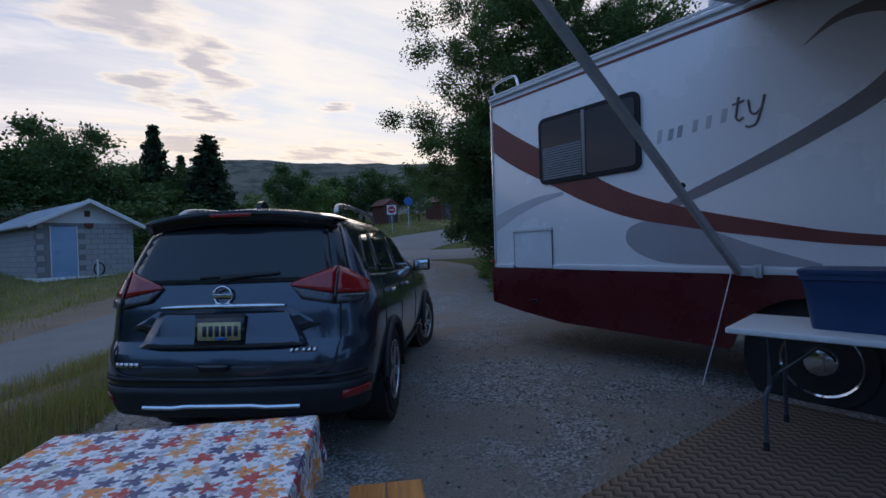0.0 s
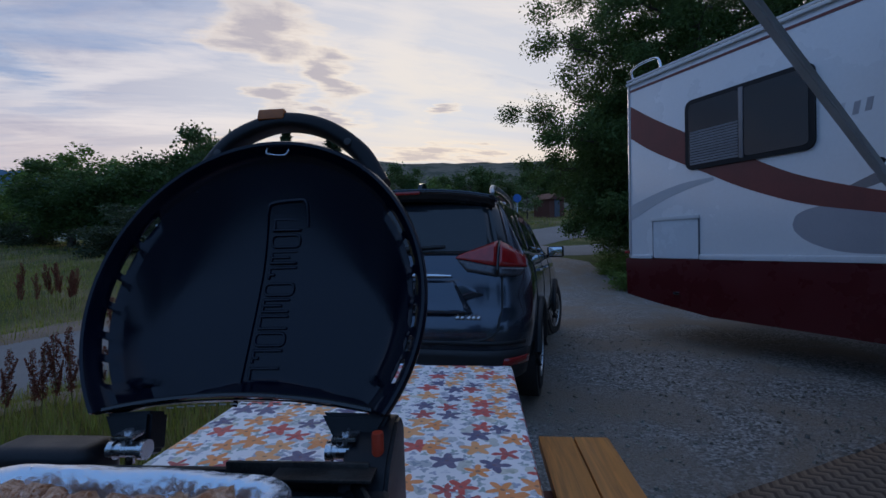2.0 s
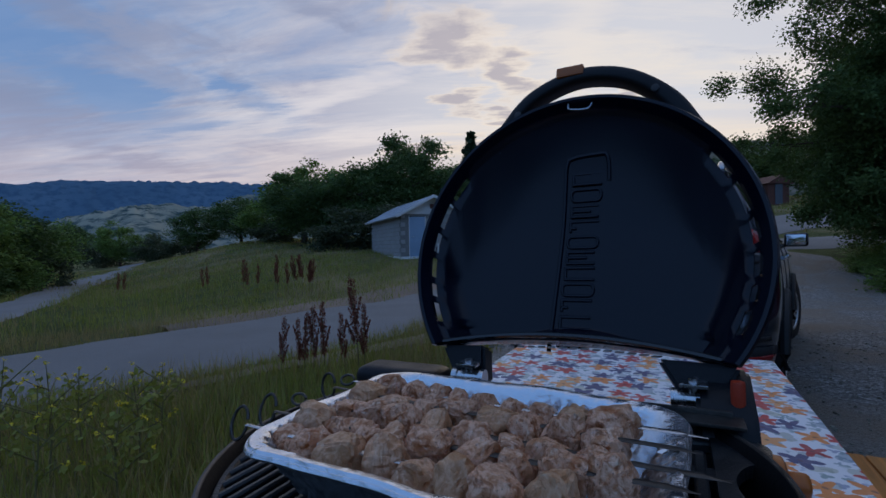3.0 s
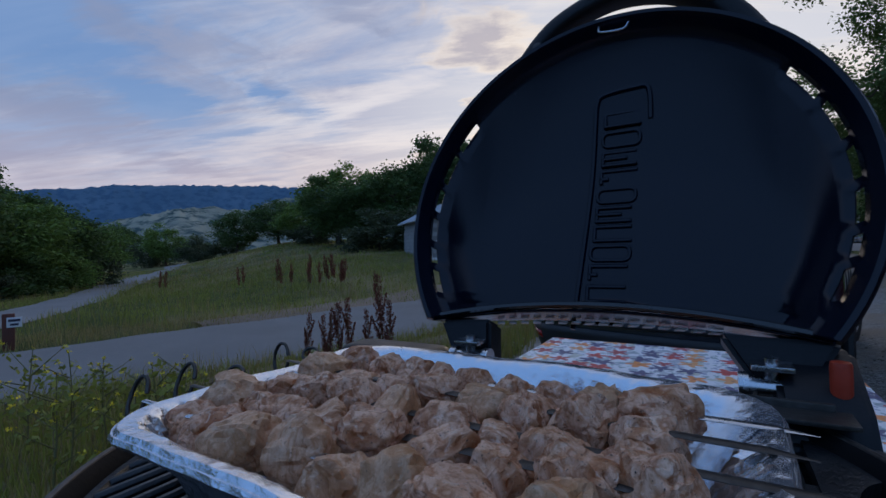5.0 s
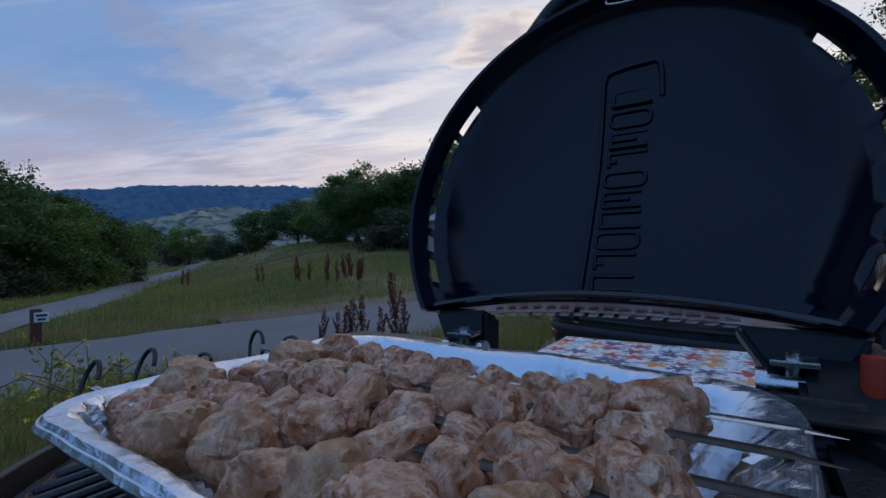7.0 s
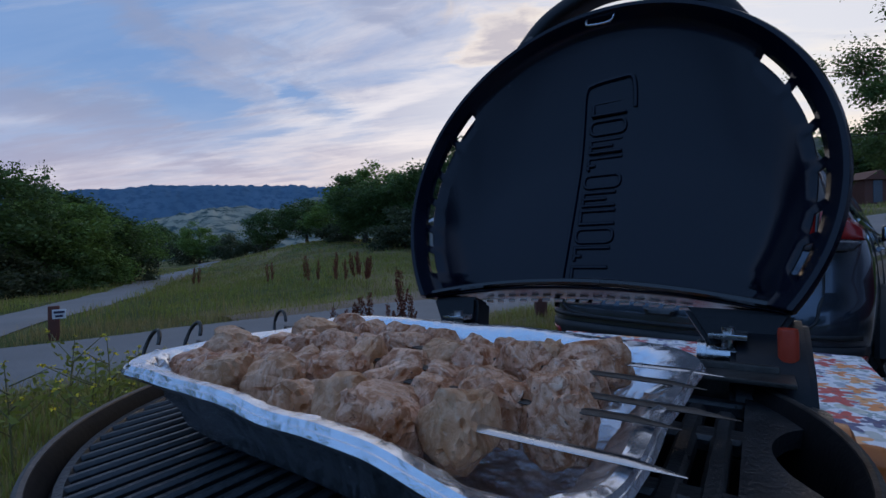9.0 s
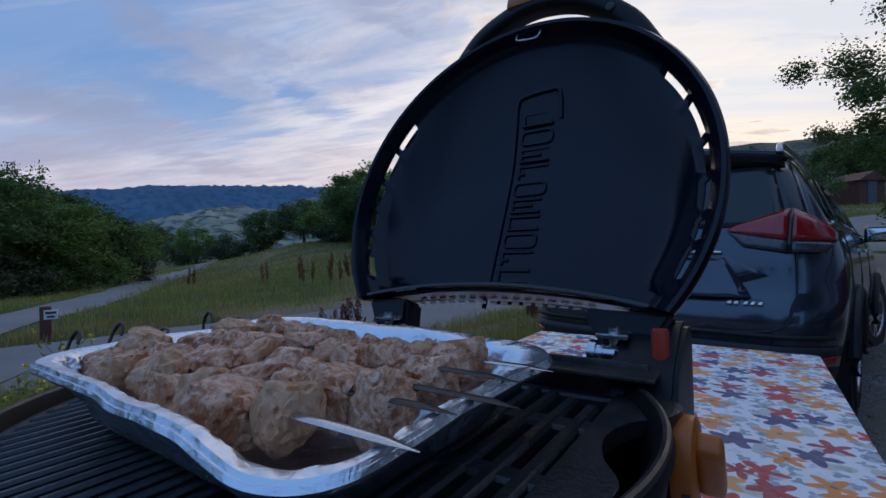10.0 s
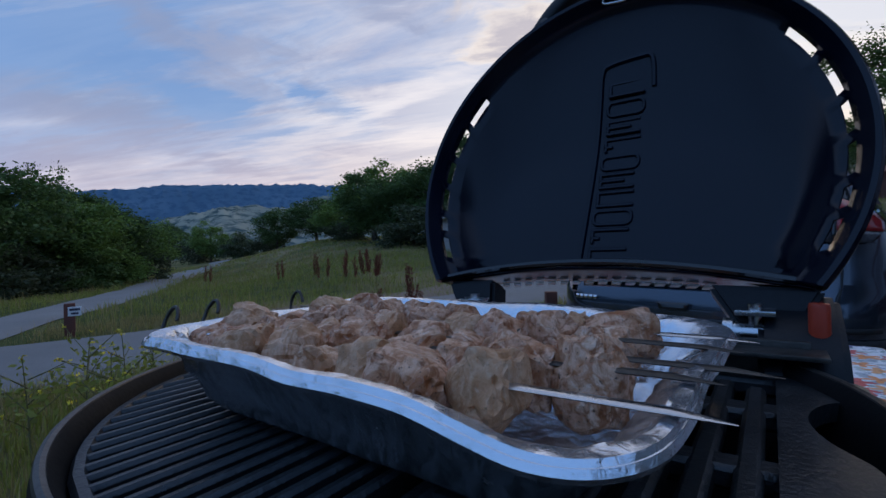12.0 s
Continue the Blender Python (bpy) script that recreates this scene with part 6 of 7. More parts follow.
def limb_bm(rng, height, radius, reach, n=7, start=0.35):
    trunk = [(0.10 * noise.noise(Vector((k, radius, 0))) * height * 0.3, 0.10 * noise.noise(Vector((0, k, radius))) * height * 0.3, height * k / 6 - 0.1) for k in range(7)]
    bms = [bm_tube(trunk, [radius * (1.25 if k == 0 else 1 - 0.13 * k) for k in range(7)], 9)]
    for k in range(n):
        f = start + (0.95 - start) * k / n
        i = min(5, int(f * 6))
        base = Vector(trunk[i]).lerp(Vector(trunk[i + 1]), f * 6 - i)
        a = k * 2.4 + rng.uniform(-0.4, 0.4)
        ln = reach * rng.uniform(0.6, 1.0) * (1.1 - 0.5 * f)
        pts = [base + Vector((math.cos(a) * ln * t, math.sin(a) * ln * t, ln * (0.55 * t - 0.15 * t * t))) for t in (0, 0.35, 0.7, 1.0)]
        bms.append(bm_tube(pts, [radius * 0.45, radius * 0.3, radius * 0.18, radius * 0.06], 6))
    return joined(*bms)


def round_tree(seed, mat, n=70, per=170, leaf=0.030, ragged=0.35):
    """A broad-leaved tree of unit height: trunk mesh and crown mesh."""
    rng = random.Random(seed)
    cs = []
    for k in range(n):
        while True:
            p = Vector((rng.uniform(-1, 1), rng.uniform(-1, 1), rng.uniform(-1, 1)))
            if p.length < 1:
                break
        lump = 1 + ragged * noise.noise(p.normalized() * 1.6 + Vector((seed, 0, 0)))
        p = p.normalized() * (p.length ** 0.5) * lump
        cs.append((p.x * 0.36, p.y * 0.36, 0.58 + p.z * 0.37, rng.uniform(0.07, 0.14)))
    return mesh_of("trunk", limb_bm(rng, 0.8, 0.028, 0.40), M["bark"]), crown_mesh("crown", leaf_cloud(rng, cs, per, leaf, 1.1), mat)


def bush_kind(seed, mat, n=46, per=150, leaf=0.042):
    rng = random.Random(seed)
    cs = []
    for k in range(n):
        a, r = rng.uniform(0, 6.28), math.sqrt(rng.random()) * 0.5
        z = rng.uniform(0.08, 0.85) * (1 - (r / 0.55) ** 2 * 0.6)
        cs.append((r * math.cos(a), r * math.sin(a), z, rng.uniform(0.10, 0.17)))
    return mesh_of("trunk", limb_bm(rng, 0.6, 0.02, 0.3, 5, 0.1), M["bark"]), crown_mesh("crown", leaf_cloud(rng, cs, per, leaf, 1.1), mat)


def conifer_kind(seed, mat, per=34, leaf=0.036):
    rng = random.Random(seed)
    cs = []
    for k in range(26):
        f = k / 25
        z = 0.10 + 0.88 * f
        rad = 0.24 * (1 - f) ** 0.8 * rng.uniform(0.75, 1.15) + 0.012
        m_ = max(2, int(10 * (1 - f) + 2))
        for j in range(m_):
            a = 6.28318 * j / m_ + k * 1.3
            for t in (0.45, 0.9):
                cs.append((math.cos(a) * rad * t, math.sin(a) * rad * t, z - rad * t * 0.25, 0.035 + 0.03 * (1 - f)))
    return mesh_of("trunk", limb_bm(rng, 0.97, 0.02, 0.16, 10, 0.15), M["bark"]), crown_mesh("crown", leaf_cloud(rng, cs, per, leaf, 1.0, 0.6), mat)


KINDS = {"round": [round_tree(3, M["leaf"]), round_tree(8, M["leaf_dark"]), round_tree(12, M["leaf"], ragged=0.55)],
         "dark": [round_tree(21, M["leaf_dark"], ragged=0.5), round_tree(22, M["leaf_dark"])],
         "bush": [bush_kind(31, M["leaf_dark"]), bush_kind(32, M["leaf"]), bush_kind(33, M["leaf_grey"])],
         "thin": [round_tree(41, M["leaf_dark"], n=34, per=90, leaf=0.030, ragged=0.8)],
         "conifer": [conifer_kind(51, M["needle"]), conifer_kind(52, M["needle"])]}


def plant(kind, which, x, y, top, width, label, category="tree", group="", turn=0.0):
    z = ground_z(x, y) - 0.05
    t = thing({"bush": "shrub", "conifer": "conifer_tree"}.get(kind, "tree"), pose(x, y, z, 0, 0, turn), label, category, group)
    h = top + lean(x, y) - z
    trunk, crown = KINDS[kind][which % len(KINDS[kind])]
    natural = 0.48 if kind == "conifer" else (1.0 if kind == "bush" else 0.78)
    for nm, me in (("trunk", trunk), ("crown", crown)):
        ob = part(nm, me, None, t)
        ob.scale = (width / natural, width / natural, h)
    return t


# behind the shed and along the far side of the road
DARK, GREEN, CON = "dark leafy tree against the dusk sky", "full green deciduous tree beyond the meadow", "dark pointed conifer on the rise behind the road"
for k, (kind, x, y, top, wd) in enumerate((("dark", -8.0, 37.2, 10.0, 6.0), ("dark", -11.5, 35.0, 7.9, 6.5), ("dark", -14.5, 36.0, 7.2, 6.0), ("dark", -5.4, 39.0, 8.0, 5.0), ("conifer", -3.7, 44.0, 11.6, 4.4), ("conifer", 0.2, 40.2, 10.2, 5.4), ("dark", -2.0, 43.0, 8.4, 4.0), ("conifer", -1.9, 46.0, 9.6, 3.0),
                                          ("dark", -17.5, 38, 7.6, 7.0), ("dark", -6.6, 44.7, 8.8, 6.0), ("dark", -9.7, 44.2, 11.6, 5.2), ("dark", -13.1, 43.3, 9.2, 6.0))):
    plant(kind, k, x, y, top, wd, CON if kind == "conifer" else DARK, group="trees behind the shed", turn=k * 47)
for k, (kind, x, y, top, wd) in enumerate((("bush", -2.5, 30.0, 5.6, 6.6), ("bush", -7.0, 29.0, 4.6, 5.4), ("bush", 2.8, 40.0, 6.4, 5.6), ("bush", -0.8, 26.5, 3.4, 4.2), ("bush", 4.6, 37.0, 5.0, 5.0), ("bush", 10.5, 49.0, 9.0, 6.6), ("bush", 1.2, 24.5, 2.6, 3.2), ("bush", -11, 30, 4.6, 6.0))):
    plant(kind, k * 2, x, y, top, wd, "dense dark green shrub on the bank", "shrub", "shrubs on the bank", k * 71)
for k, (kind, x, y, top, wd) in enumerate((("dark", 7.5, 49.6, 9.9, 5.0), ("dark", 14.7, 48.0, 9.8, 5.2), ("dark", 23.5, 50.0, 10.2, 6.5), ("thin", 16.2, 36.8, 7.0, 2.6), ("round", 27, 47, 10.5, 7), ("dark", 20, 55, 10.4, 6.0), ("round", 31, 40, 9, 7), ("dark", 12, 53, 9.4, 4.6))):
    plant(kind, k, x, y, top, wd, "dark tree on the dry hillside", group="trees on the hillside", turn=k * 53)
# meadow's far edge
for k, (kind, x, y, top, wd) in enumerate((("round", -20.3, 43.8, 10.0, 8.6), ("round", -38.3, 52.9, 6.9, 6.4), ("bush", -48.1, 57.9, 5.2, 5.6), ("round", -57.9, 62.6, 6.8, 6.6), ("round", -32.6, 53.1, 7.9, 7.2), ("bush", -62.9, 64.9, 6.2, 6.6), ("round", -27.0, 49.0, 7.2, 6.5), ("dark", -16.0, 44.5, 8.6, 6.0), ("bush", -43, 57, 4.8, 5.6), ("bush", -53, 63, 5.4, 6.0), ("round", -70, 66, 7.2, 7.5), ("bush", -24, 45, 5.0, 5.0))):
    plant(kind, k, x, y, top, wd, GREEN, group="trees at the meadow's edge", turn=k * 61)
# left-hand grove
for k, (kind, x, y, top, wd) in enumerate((("thin", -25.4, 16.5, 6.3, 2.8), ("dark", -19.9, 14.0, 4.9, 4.8), ("dark", -18.9, 11.6, 4.2, 4.4), ("round", -20.1, 17.0, 4.3, 4.8), ("round", -20.9, 19.4, 4.0, 4.0), ("dark", -23.0, 12.5, 5.6, 5.8), ("round", -23.5, 18.5, 4.8, 5.0), ("dark", -22.0, 9.5, 5.4, 5.5), ("bush", -18.2, 13.2, 2.4, 3.4), ("bush", -19.0, 15.6, 2.5, 3.4), ("bush", -19.8, 18.2, 2.5, 3.2), ("bush", -20.6, 20.6, 2.9, 3.0), ("dark", -26, 21.5, 5.2, 5.5), ("dark", -27, 8.0, 6.2, 6.0), ("round", -21.6, 22.2, 3.4, 3.6))):
    if k:
        x, y = x * 0.9965 - y * 0.0837, y * 0.9965 + x * 0.0837
    plant(kind, k, x, y, top, wd, "dark green tree in the grove beside the path", group="grove beside the path", turn=k * 39)


# unseen trees added behind and beside the pitch, to darken the motorhome windows' reflections
for k in range(16):
    az, r = radians(-78 - k * 8.5), 33 + 9 * ((k * 7) % 5) / 5
    plant("dark" if k % 2 else "round", k, r * math.sin(az), r * math.cos(az), 7.5 + 3 * ((k * 3) % 4) / 4, 8.0, "unseen leafy tree added behind the pitch to darken reflections", group="trees round the pitch", turn=k * 33)


def build_big_tree():
    """The tall locust-like tree behind the motorhome, with gaps and hanging sprays."""
    x, y = 10.0, 11.3
    t = thing("tree", pose(x, y, ground_z(x, y) - 0.05), "tall feathery green tree overhanging the motorhome", "tree")
    rng = random.Random(77)
    bms = [bm_tube([(0, 0, 0), (0.05, 0, 1.5), (-0.1, 0.1, 3.2), (0.1, 0.0, 6.0), (0.0, 0.2, 9.0)], [0.30, 0.25, 0.20, 0.13, 0.04], 10)]
    cs = []
    for k in range(34):
        a = k * 2.399
        z0 = 2.4 + 6.0 * (k / 34)
        ln = (4.7 - 2.6 * (k / 34) ** 1.5) * rng.uniform(0.75, 1.05)
        rise = rng.uniform(0.05, 0.40) - 0.12 * (k < 8)
        pts = [Vector((math.cos(a) * ln * f, math.sin(a) * ln * f, z0 + ln * (rise * f - 0.10 * f * f) + 0.12 * noise.noise(Vector((k, f * 4, 0))))) for f in (0, 0.25, 0.5, 0.75, 1.0)]
        bms.append(bm_tube(pts, [0.085, 0.06, 0.042, 0.026, 0.010], 6))
        for f in (0.45, 0.6, 0.72, 0.84, 0.95, 1.03):
            p = pts[0].lerp(pts[-1], f)
            for _ in range(2):
                q = p + Vector((rng.gauss(0, 0.40), rng.gauss(0, 0.40), rng.gauss(0.05, 0.38)))
                cs.append((q.x, q.y, q.z, rng.uniform(0.33, 0.58)))
                bms.append(bm_tube([p, q], [0.014, 0.005], 4))
    # low hanging spray on the road side
    for k in range(190):
        cs.append((rng.uniform(-3.2, -0.9) + rng.gauss(0, 0.3), 0.5 + rng.gauss(0, 0.6), rng.uniform(0.8, 4.8), rng.uniform(0.30, 0.50)))
    part("trunk", joined(*bms), M["bark"], t)
    part("crown", crown_mesh("crown", leaf_cloud(rng, cs, 540, 0.076, 1.0), M["leaf_tall"]), None, t)


build_big_tree()
for k, (x, y, top, wd) in enumerate(((7.6, 10.2, 0.9, 1.7), (8.2, 9.3, 0.8, 1.6), (7.9, 11.6, 0.6, 1.3), (8.5, 12.8, 0.7, 1.5))):
    plant("bush", 1, x, y, ground_z(x, y) + top, wd, "low green weeds at the gravel's edge", "shrub", "weeds at the gravel's edge", k * 70)


# ---------------------------------------------------------------- shed
def build_shed():
    ang = math.degrees(math.atan2(1.4, 2.6))
    z = 0.58 + lean(-5.1, 20.6)
    sh = thing("block_shed", pose(-5.1, 20.6, z, 0, 0, ang), "small painted block shed with a low gable roof", "shed")
    W, D, Hh, th = 2.95, 6.5, 2.08, 0.15
    part("foundation", bm_box(-0.06, W + 0.06, -0.06, D + 0.06, -0.5, 0.16, 0.01), M["white_paint"], sh, "pale concrete footing")
    dx0, dx1, dh = 0.36, 1.16, 1.98
    # front wall blocks with recessed joints
    blk = bm_box(0, 0.378, 0, th, 0, 0.178, 0.006, 1)
    block_mesh = mesh_of("block", blk, M["block"], smooth=False)
    half_mesh = mesh_of("block", bm_box(0, 0.187, 0, th, 0, 0.186, 0.006, 1), M["block"], smooth=False)
    front = part("front_wall", joined(bm_box(0, dx0, 0.012, th - 0.01, 0.16, Hh), bm_box(dx1, W, 0.012, th - 0.01, 0.16, Hh), bm_box(dx0, dx1, 0.012, th - 0.01, dh, Hh)), M["mortar"], sh, smooth=False)
    sidew = part("side_wall", bm_box(0.012, th, th, D, 0.16, Hh), M["mortar"], sh, smooth=False)
    part("side_wall", bm_box(W - th, W, th, D, 0.16, Hh), M["block"], sh, smooth=False)
    part("back_wall", bm_box(th, W - th, D - th, D, 0.16, Hh), M["block"], sh, smooth=False)
    for r in range(10):
        zz = 0.165 + r * 0.192
        x = 0.0 - (0.198 if r % 2 else 0.0)
        while x < W - 0.05:
            x0, x1 = max(0.0, x), min(W, x + 0.386)
            inside_door = x1 > dx0 + 0.02 and x0 < dx1 - 0.02 and zz < dh - 0.05
            if not inside_door and x1 - x0 > 0.1:
                ob = part("block", block_mesh if x1 - x0 > 0.3 else half_mesh, None, front)
                ob.location = (x0, 0, zz)
            x += 0.394
        y = 0.16 + (0.198 if r % 2 else 0.0)
        while y < D - 0.3:
            ob = part("block", block_mesh, None, sidew)
            ob.matrix_local = pose(0, y + 0.386, zz, 0, 0, -90)
            y += 0.394
    gab = bm_prism([(-0.02, 0), (W + 0.02, 0), (W / 2, 0.78)], 0, 0.10)
    part("gable", moved(gab, Matrix(((1, 0, 0, 0), (0, 0, -1, 0.10), (0, 1, 0, Hh), (0, 0, 0, 1)))), M["white_paint"], sh, "white gable board", smooth=False)
    part("gable_vent", bm_box(W / 2 - 0.10, W / 2 + 0.08, -0.03, 0.0, Hh + 0.24, Hh + 0.46, 0.01), M["brown_wood"], sh, "small brown louvre")
    for s in (0, 1):
        a = math.degrees(math.atan2(0.78, W / 2))
        ln = math.hypot(0.78, W / 2) + 0.35
        m = pose(W / 2, 0, Hh + 0.80, 0, a if s else 180 - a, 0)
        deck = bm_box(0, ln, -0.35, D + 0.35, -0.03 if s else -0.03, 0.03, 0.004)
        roof = part("roof", moved(deck, m), M["white_tile"], sh, "pale ribbed metal roof")
        for k in range(15):
            y = -0.30 + k * (D + 0.6) / 14
            part("roof_rib", moved(bm_box(0.0, ln, y - 0.02, y + 0.02, 0.03 if s else -0.055, 0.055 if s else -0.03), m), M["white_tile"], roof, smooth=False)
        part("fascia", moved(bm_box(0, ln, -0.38, -0.35, -0.08, 0.06, 0.004), m), M["white_paint"], sh, "white fascia board")
    dr = part("door", bm_box(dx0 + 0.03, dx1 - 0.03, 0.02, 0.07, 0.16, dh - 0.02, 0.004), M["blue_door"], sh, "pale blue metal door")
    part("door_handle", bm_tube([(dx0 + 0.12, 0.0, 1.05), (dx0 + 0.22, 0.0, 1.05)], 0.012, 8), M["steel"], dr)
    for x in (dx0, dx1 - 0.03):
        part("door_frame", bm_box(x, x + 0.03, 0.0, 0.10, 0.16, dh, 0.003), M["white_paint"], dr)
    part("wall_lamp", bm_box(1.38, 1.62, -0.10, 0.0, 1.93, 2.08, 0.01), M["brown_wood"], sh, "small brown wall lamp")
    part("standpipe", bm_tube([(1.55, -0.55, 0.0), (1.55, -0.55, 0.75)], 0.03, 8), M["white_paint"], sh)
    hose = [(1.62 + 0.16 * math.cos(a * 0.4), -0.5 + 0.02 * math.sin(a), 0.40 + 0.22 * math.sin(a * 0.4)) for a in range(32)]
    part("hose", bm_tube(hose, 0.022, 8), M["rubber"], sh, "coiled black hose")


build_shed()


# ---------------------------------------------------------------- posts, signs, huts
def build_sign(x, y, top, face):
    z = ground_z(x, y)
    s = thing("road_sign", pose(x, y, z, 0, 0, -16), "small square road sign on a thin post" if face else "round mirror-like sign on a post", "sign")
    part("post", bm_tube([(0, 0.02, -0.1), (0, 0.02, top - z)], 0.025, 8), M["steel"], s)
    h = top - z
    if face:
        plate = part("plate", moved(bm_prism(rounded(-0.30, 0.30, -0.30, 0.30, 0.04), 0, 0.01), Matrix(((1, 0, 0, 0), (0, 0, -1, 0), (0, 1, 0, h - 0.3), (0, 0, 0, 1)))), M["white_paint"], s, "white square plate", smooth=False)
        part("disc", moved(bm_lathe([(0.23, 0.0), (0.23, 0.006)], 28), pose(0, -0.010, h - 0.3, 90, 0, 0)), M["sign_red"], plate, "red disc")
        part("bar", bm_box(-0.16, 0.16, -0.022, -0.017, h - 0.335, h - 0.265), M["white_paint"], plate, "white bar")
    else:
        part("disc", moved(bm_lathe([(0.30, 0.0), (0.30, 0.012), (0.02, 0.012)], 28), pose(0, 0, h - 0.3, 90, 0, 0)), M["sign_blue"], s, "blue disc")


build_sign(10.6, 28.3, 4.1, True)
build_sign(13.1, 31.6, 5.0, False)


def build_marker():
    x, y = -6.8, 4.85
    z = ground_z(x, y)
    mk = thing("site_marker", pose(x, y, z, 0, 0, 52) @ Matrix.Diagonal((0.8, 0.8, 0.88, 1)), "brown wooden site marker post with a white plate", "marker post")
    part("post", bm_box(-0.075, 0.075, -0.05, 0.05, -0.2, 0.50, 0.012), M["brown_wood"], mk)
    pl = part("plate", bm_box(-0.02, 0.16, -0.066, -0.052, 0.31, 0.45, 0.003), M["white_paint"], mk, "white number plate with dark bars")
    part("bar", bm_box(0.0, 0.14, -0.071, -0.066, 0.39, 0.425), M["ink"], pl)
    part("bar", bm_box(0.02, 0.12, -0.071, -0.066, 0.335, 0.365), M["ink"], pl)


build_marker()


def build_post():
    x, y = -0.70, 7.3
    p = thing("wooden_post", pose(x, y, ground_z(x, y), 0, 0, 15), "short red-brown wooden post at the road's edge", "post")
    part("post", bm_box(-0.08, 0.08, -0.08, 0.08, -0.2, 0.36, 0.010), M["brown_wood"], p)


build_post()


def build_hut(x, y, wd):
    z = ground_z(x, y)
    h = thing("wooden_hut", pose(x, y, z, 0, 0, 20), "small brown wooden hut among the trees", "hut")
    e = 2.3
    part("wall", bm_box(-wd / 2, wd / 2, -wd / 2, wd / 2, -0.3, e * 0.72), M["brown_wood"], h)
    part("roof", moved(bm_prism([(-wd * 0.62, 0), (wd * 0.62, 0), (0, e * 0.30)], -wd * 0.62, wd * 0.62), Matrix(((1, 0, 0, 0), (0, 0, -1, 0), (0, 1, 0, e * 0.70), (0, 0, 0, 1)))), M["brown_wood"], h, "brown gable roof", smooth=False)
    part("door", bm_box(-0.35, 0.35, -wd / 2 - 0.03, -wd / 2, 0, 1.8), M["grey_steel"], h)


build_hut(15.2, 42.6, 1.7)
build_hut(20.4, 41.2, 2.0)


# ---------------------------------------------------------------- grasses and wild plants
ROAD_PTS = catmull([(x, y, 0) for x, y in ROAD], 6)
PATH_PTS = catmull([(x, y, 0) for x, y in TRAIL], 8)
PAD_EDGE = [(-1.5, -6), (-1.35, -1), (-1.15, 1.6), (-0.9, 3.2), (-0.75, 5.0), (0.0, 8.0), (0.4, 11.0), (2.0, 14.4), (5.6, 17.2), (7.9, 16.0), (8.0, 12.6), (7.3, 10.6), (7.4, 9.0), (10, 7.6), (14, 4), (14, -6)]


def paved(x, y, pad_margin=0.0):
    p = Vector((x, y, 0))
    if any((q - p).length_squared < 1.42 ** 2 for q in ROAD_PTS) and y < 12 or any((q - p).length_squared < 2.3 ** 2 for q in ROAD_PTS) and y >= 12:
        return True
    if any((q - p).length_squared < 0.8 ** 2 for q in PATH_PTS):
        return True
    inside = False
    for (ax, ay), (bx, by) in zip(PAD_EDGE, PAD_EDGE[1:] + PAD_EDGE[:1]):
        if (ay > y) != (by > y) and x + pad_margin < ax + (y - ay) * (bx - ax) / (by - ay):
            inside = not inside
    return inside


def blades(name, label, mat, count, area, hmin, hmax, wide, seed, tuft=1, keep=None):
    rng = random.Random(seed)
    vs, fs = [], []
    made = 0
    tries = 0
    while made < count and tries < count * 6:
        tries += 1
        x, y = area(rng)
        if paved(x, y) or (keep and not keep(x, y)):
            continue
        z = ground_z(x, y) - 0.02
        k = 0.5 + noise.noise(Vector((x * 0.7, y * 0.7, seed)))
        for _ in range(tuft):
            px, py = x + rng.gauss(0, 0.05 * tuft ** 0.5), y + rng.gauss(0, 0.05 * tuft ** 0.5)
            h = (hmin + (hmax - hmin) * rng.random() ** 1.6) * (0.65 + 0.7 * max(0.0, k))
            a, lean = rng.uniform(0, 6.28), rng.uniform(0.1, 0.55) * h
            wx, wy = math.cos(a) * wide, math.sin(a) * wide
            lx, ly = math.cos(a + 1.57) * lean, math.sin(a + 1.57) * lean
            b = len(vs)
            vs += [(px - wx, py - wy, z), (px + wx, py + wy, z), (px + wx * 0.7 + lx * 0.4, py + wy * 0.7 + ly * 0.4, z + h * 0.6), (px - wx * 0.7 + lx * 0.4, py - wy * 0.7 + ly * 0.4, z + h * 0.6), (px + lx, py + ly, z + h * 0.97)]
            fs += [(b, b + 1, b + 2, b + 3), (b + 3, b + 2, b + 4)]
            made += 1
    me = bpy.data.meshes.new(name)
    me.from_pydata(vs, [], fs)
    me.materials.append(mat)
    return tagged(new(name, me), label, "grass", kind="stuff")


def polar(r0, r1, a0, a1, power=0.5):
    def pick(rng):
        r = r0 + (r1 - r0) * rng.random() ** (1 / (1 + power))
        a = radians(rng.uniform(a0, a1))
        return r * math.sin(a), 1.0 + r * math.cos(a)
    return pick


blades("verge_grass", "green roadside grass beside the gravel", M["grass"], 24000, polar(1.0, 7.5, -85, 2), 0.05, 0.20, 0.004, 1, 6)
blades("verge_dry_grass", "straw-coloured dry grass on the verge", M["grass_dry"], 24000, polar(1.0, 8.5, -85, 4), 0.06, 0.24, 0.003, 2, 5)
blades("meadow_grass", "long green meadow grass across the road", M["grass"], 42000, polar(6.0, 26.0, -72, -4, 0.8), 0.06, 0.22, 0.006, 3, 7)
blades("meadow_dry_grass", "tall straw-coloured meadow grass", M["grass_dry"], 16000, polar(8.0, 34.0, -70, 12, 0.8), 0.10, 0.32, 0.006, 4, 5)
blades("far_meadow_grass", "coarse far meadow grass", M["grass"], 26000, polar(22.0, 62.0, -66, 36, 0.9), 0.08, 0.24, 0.022, 5, 6)
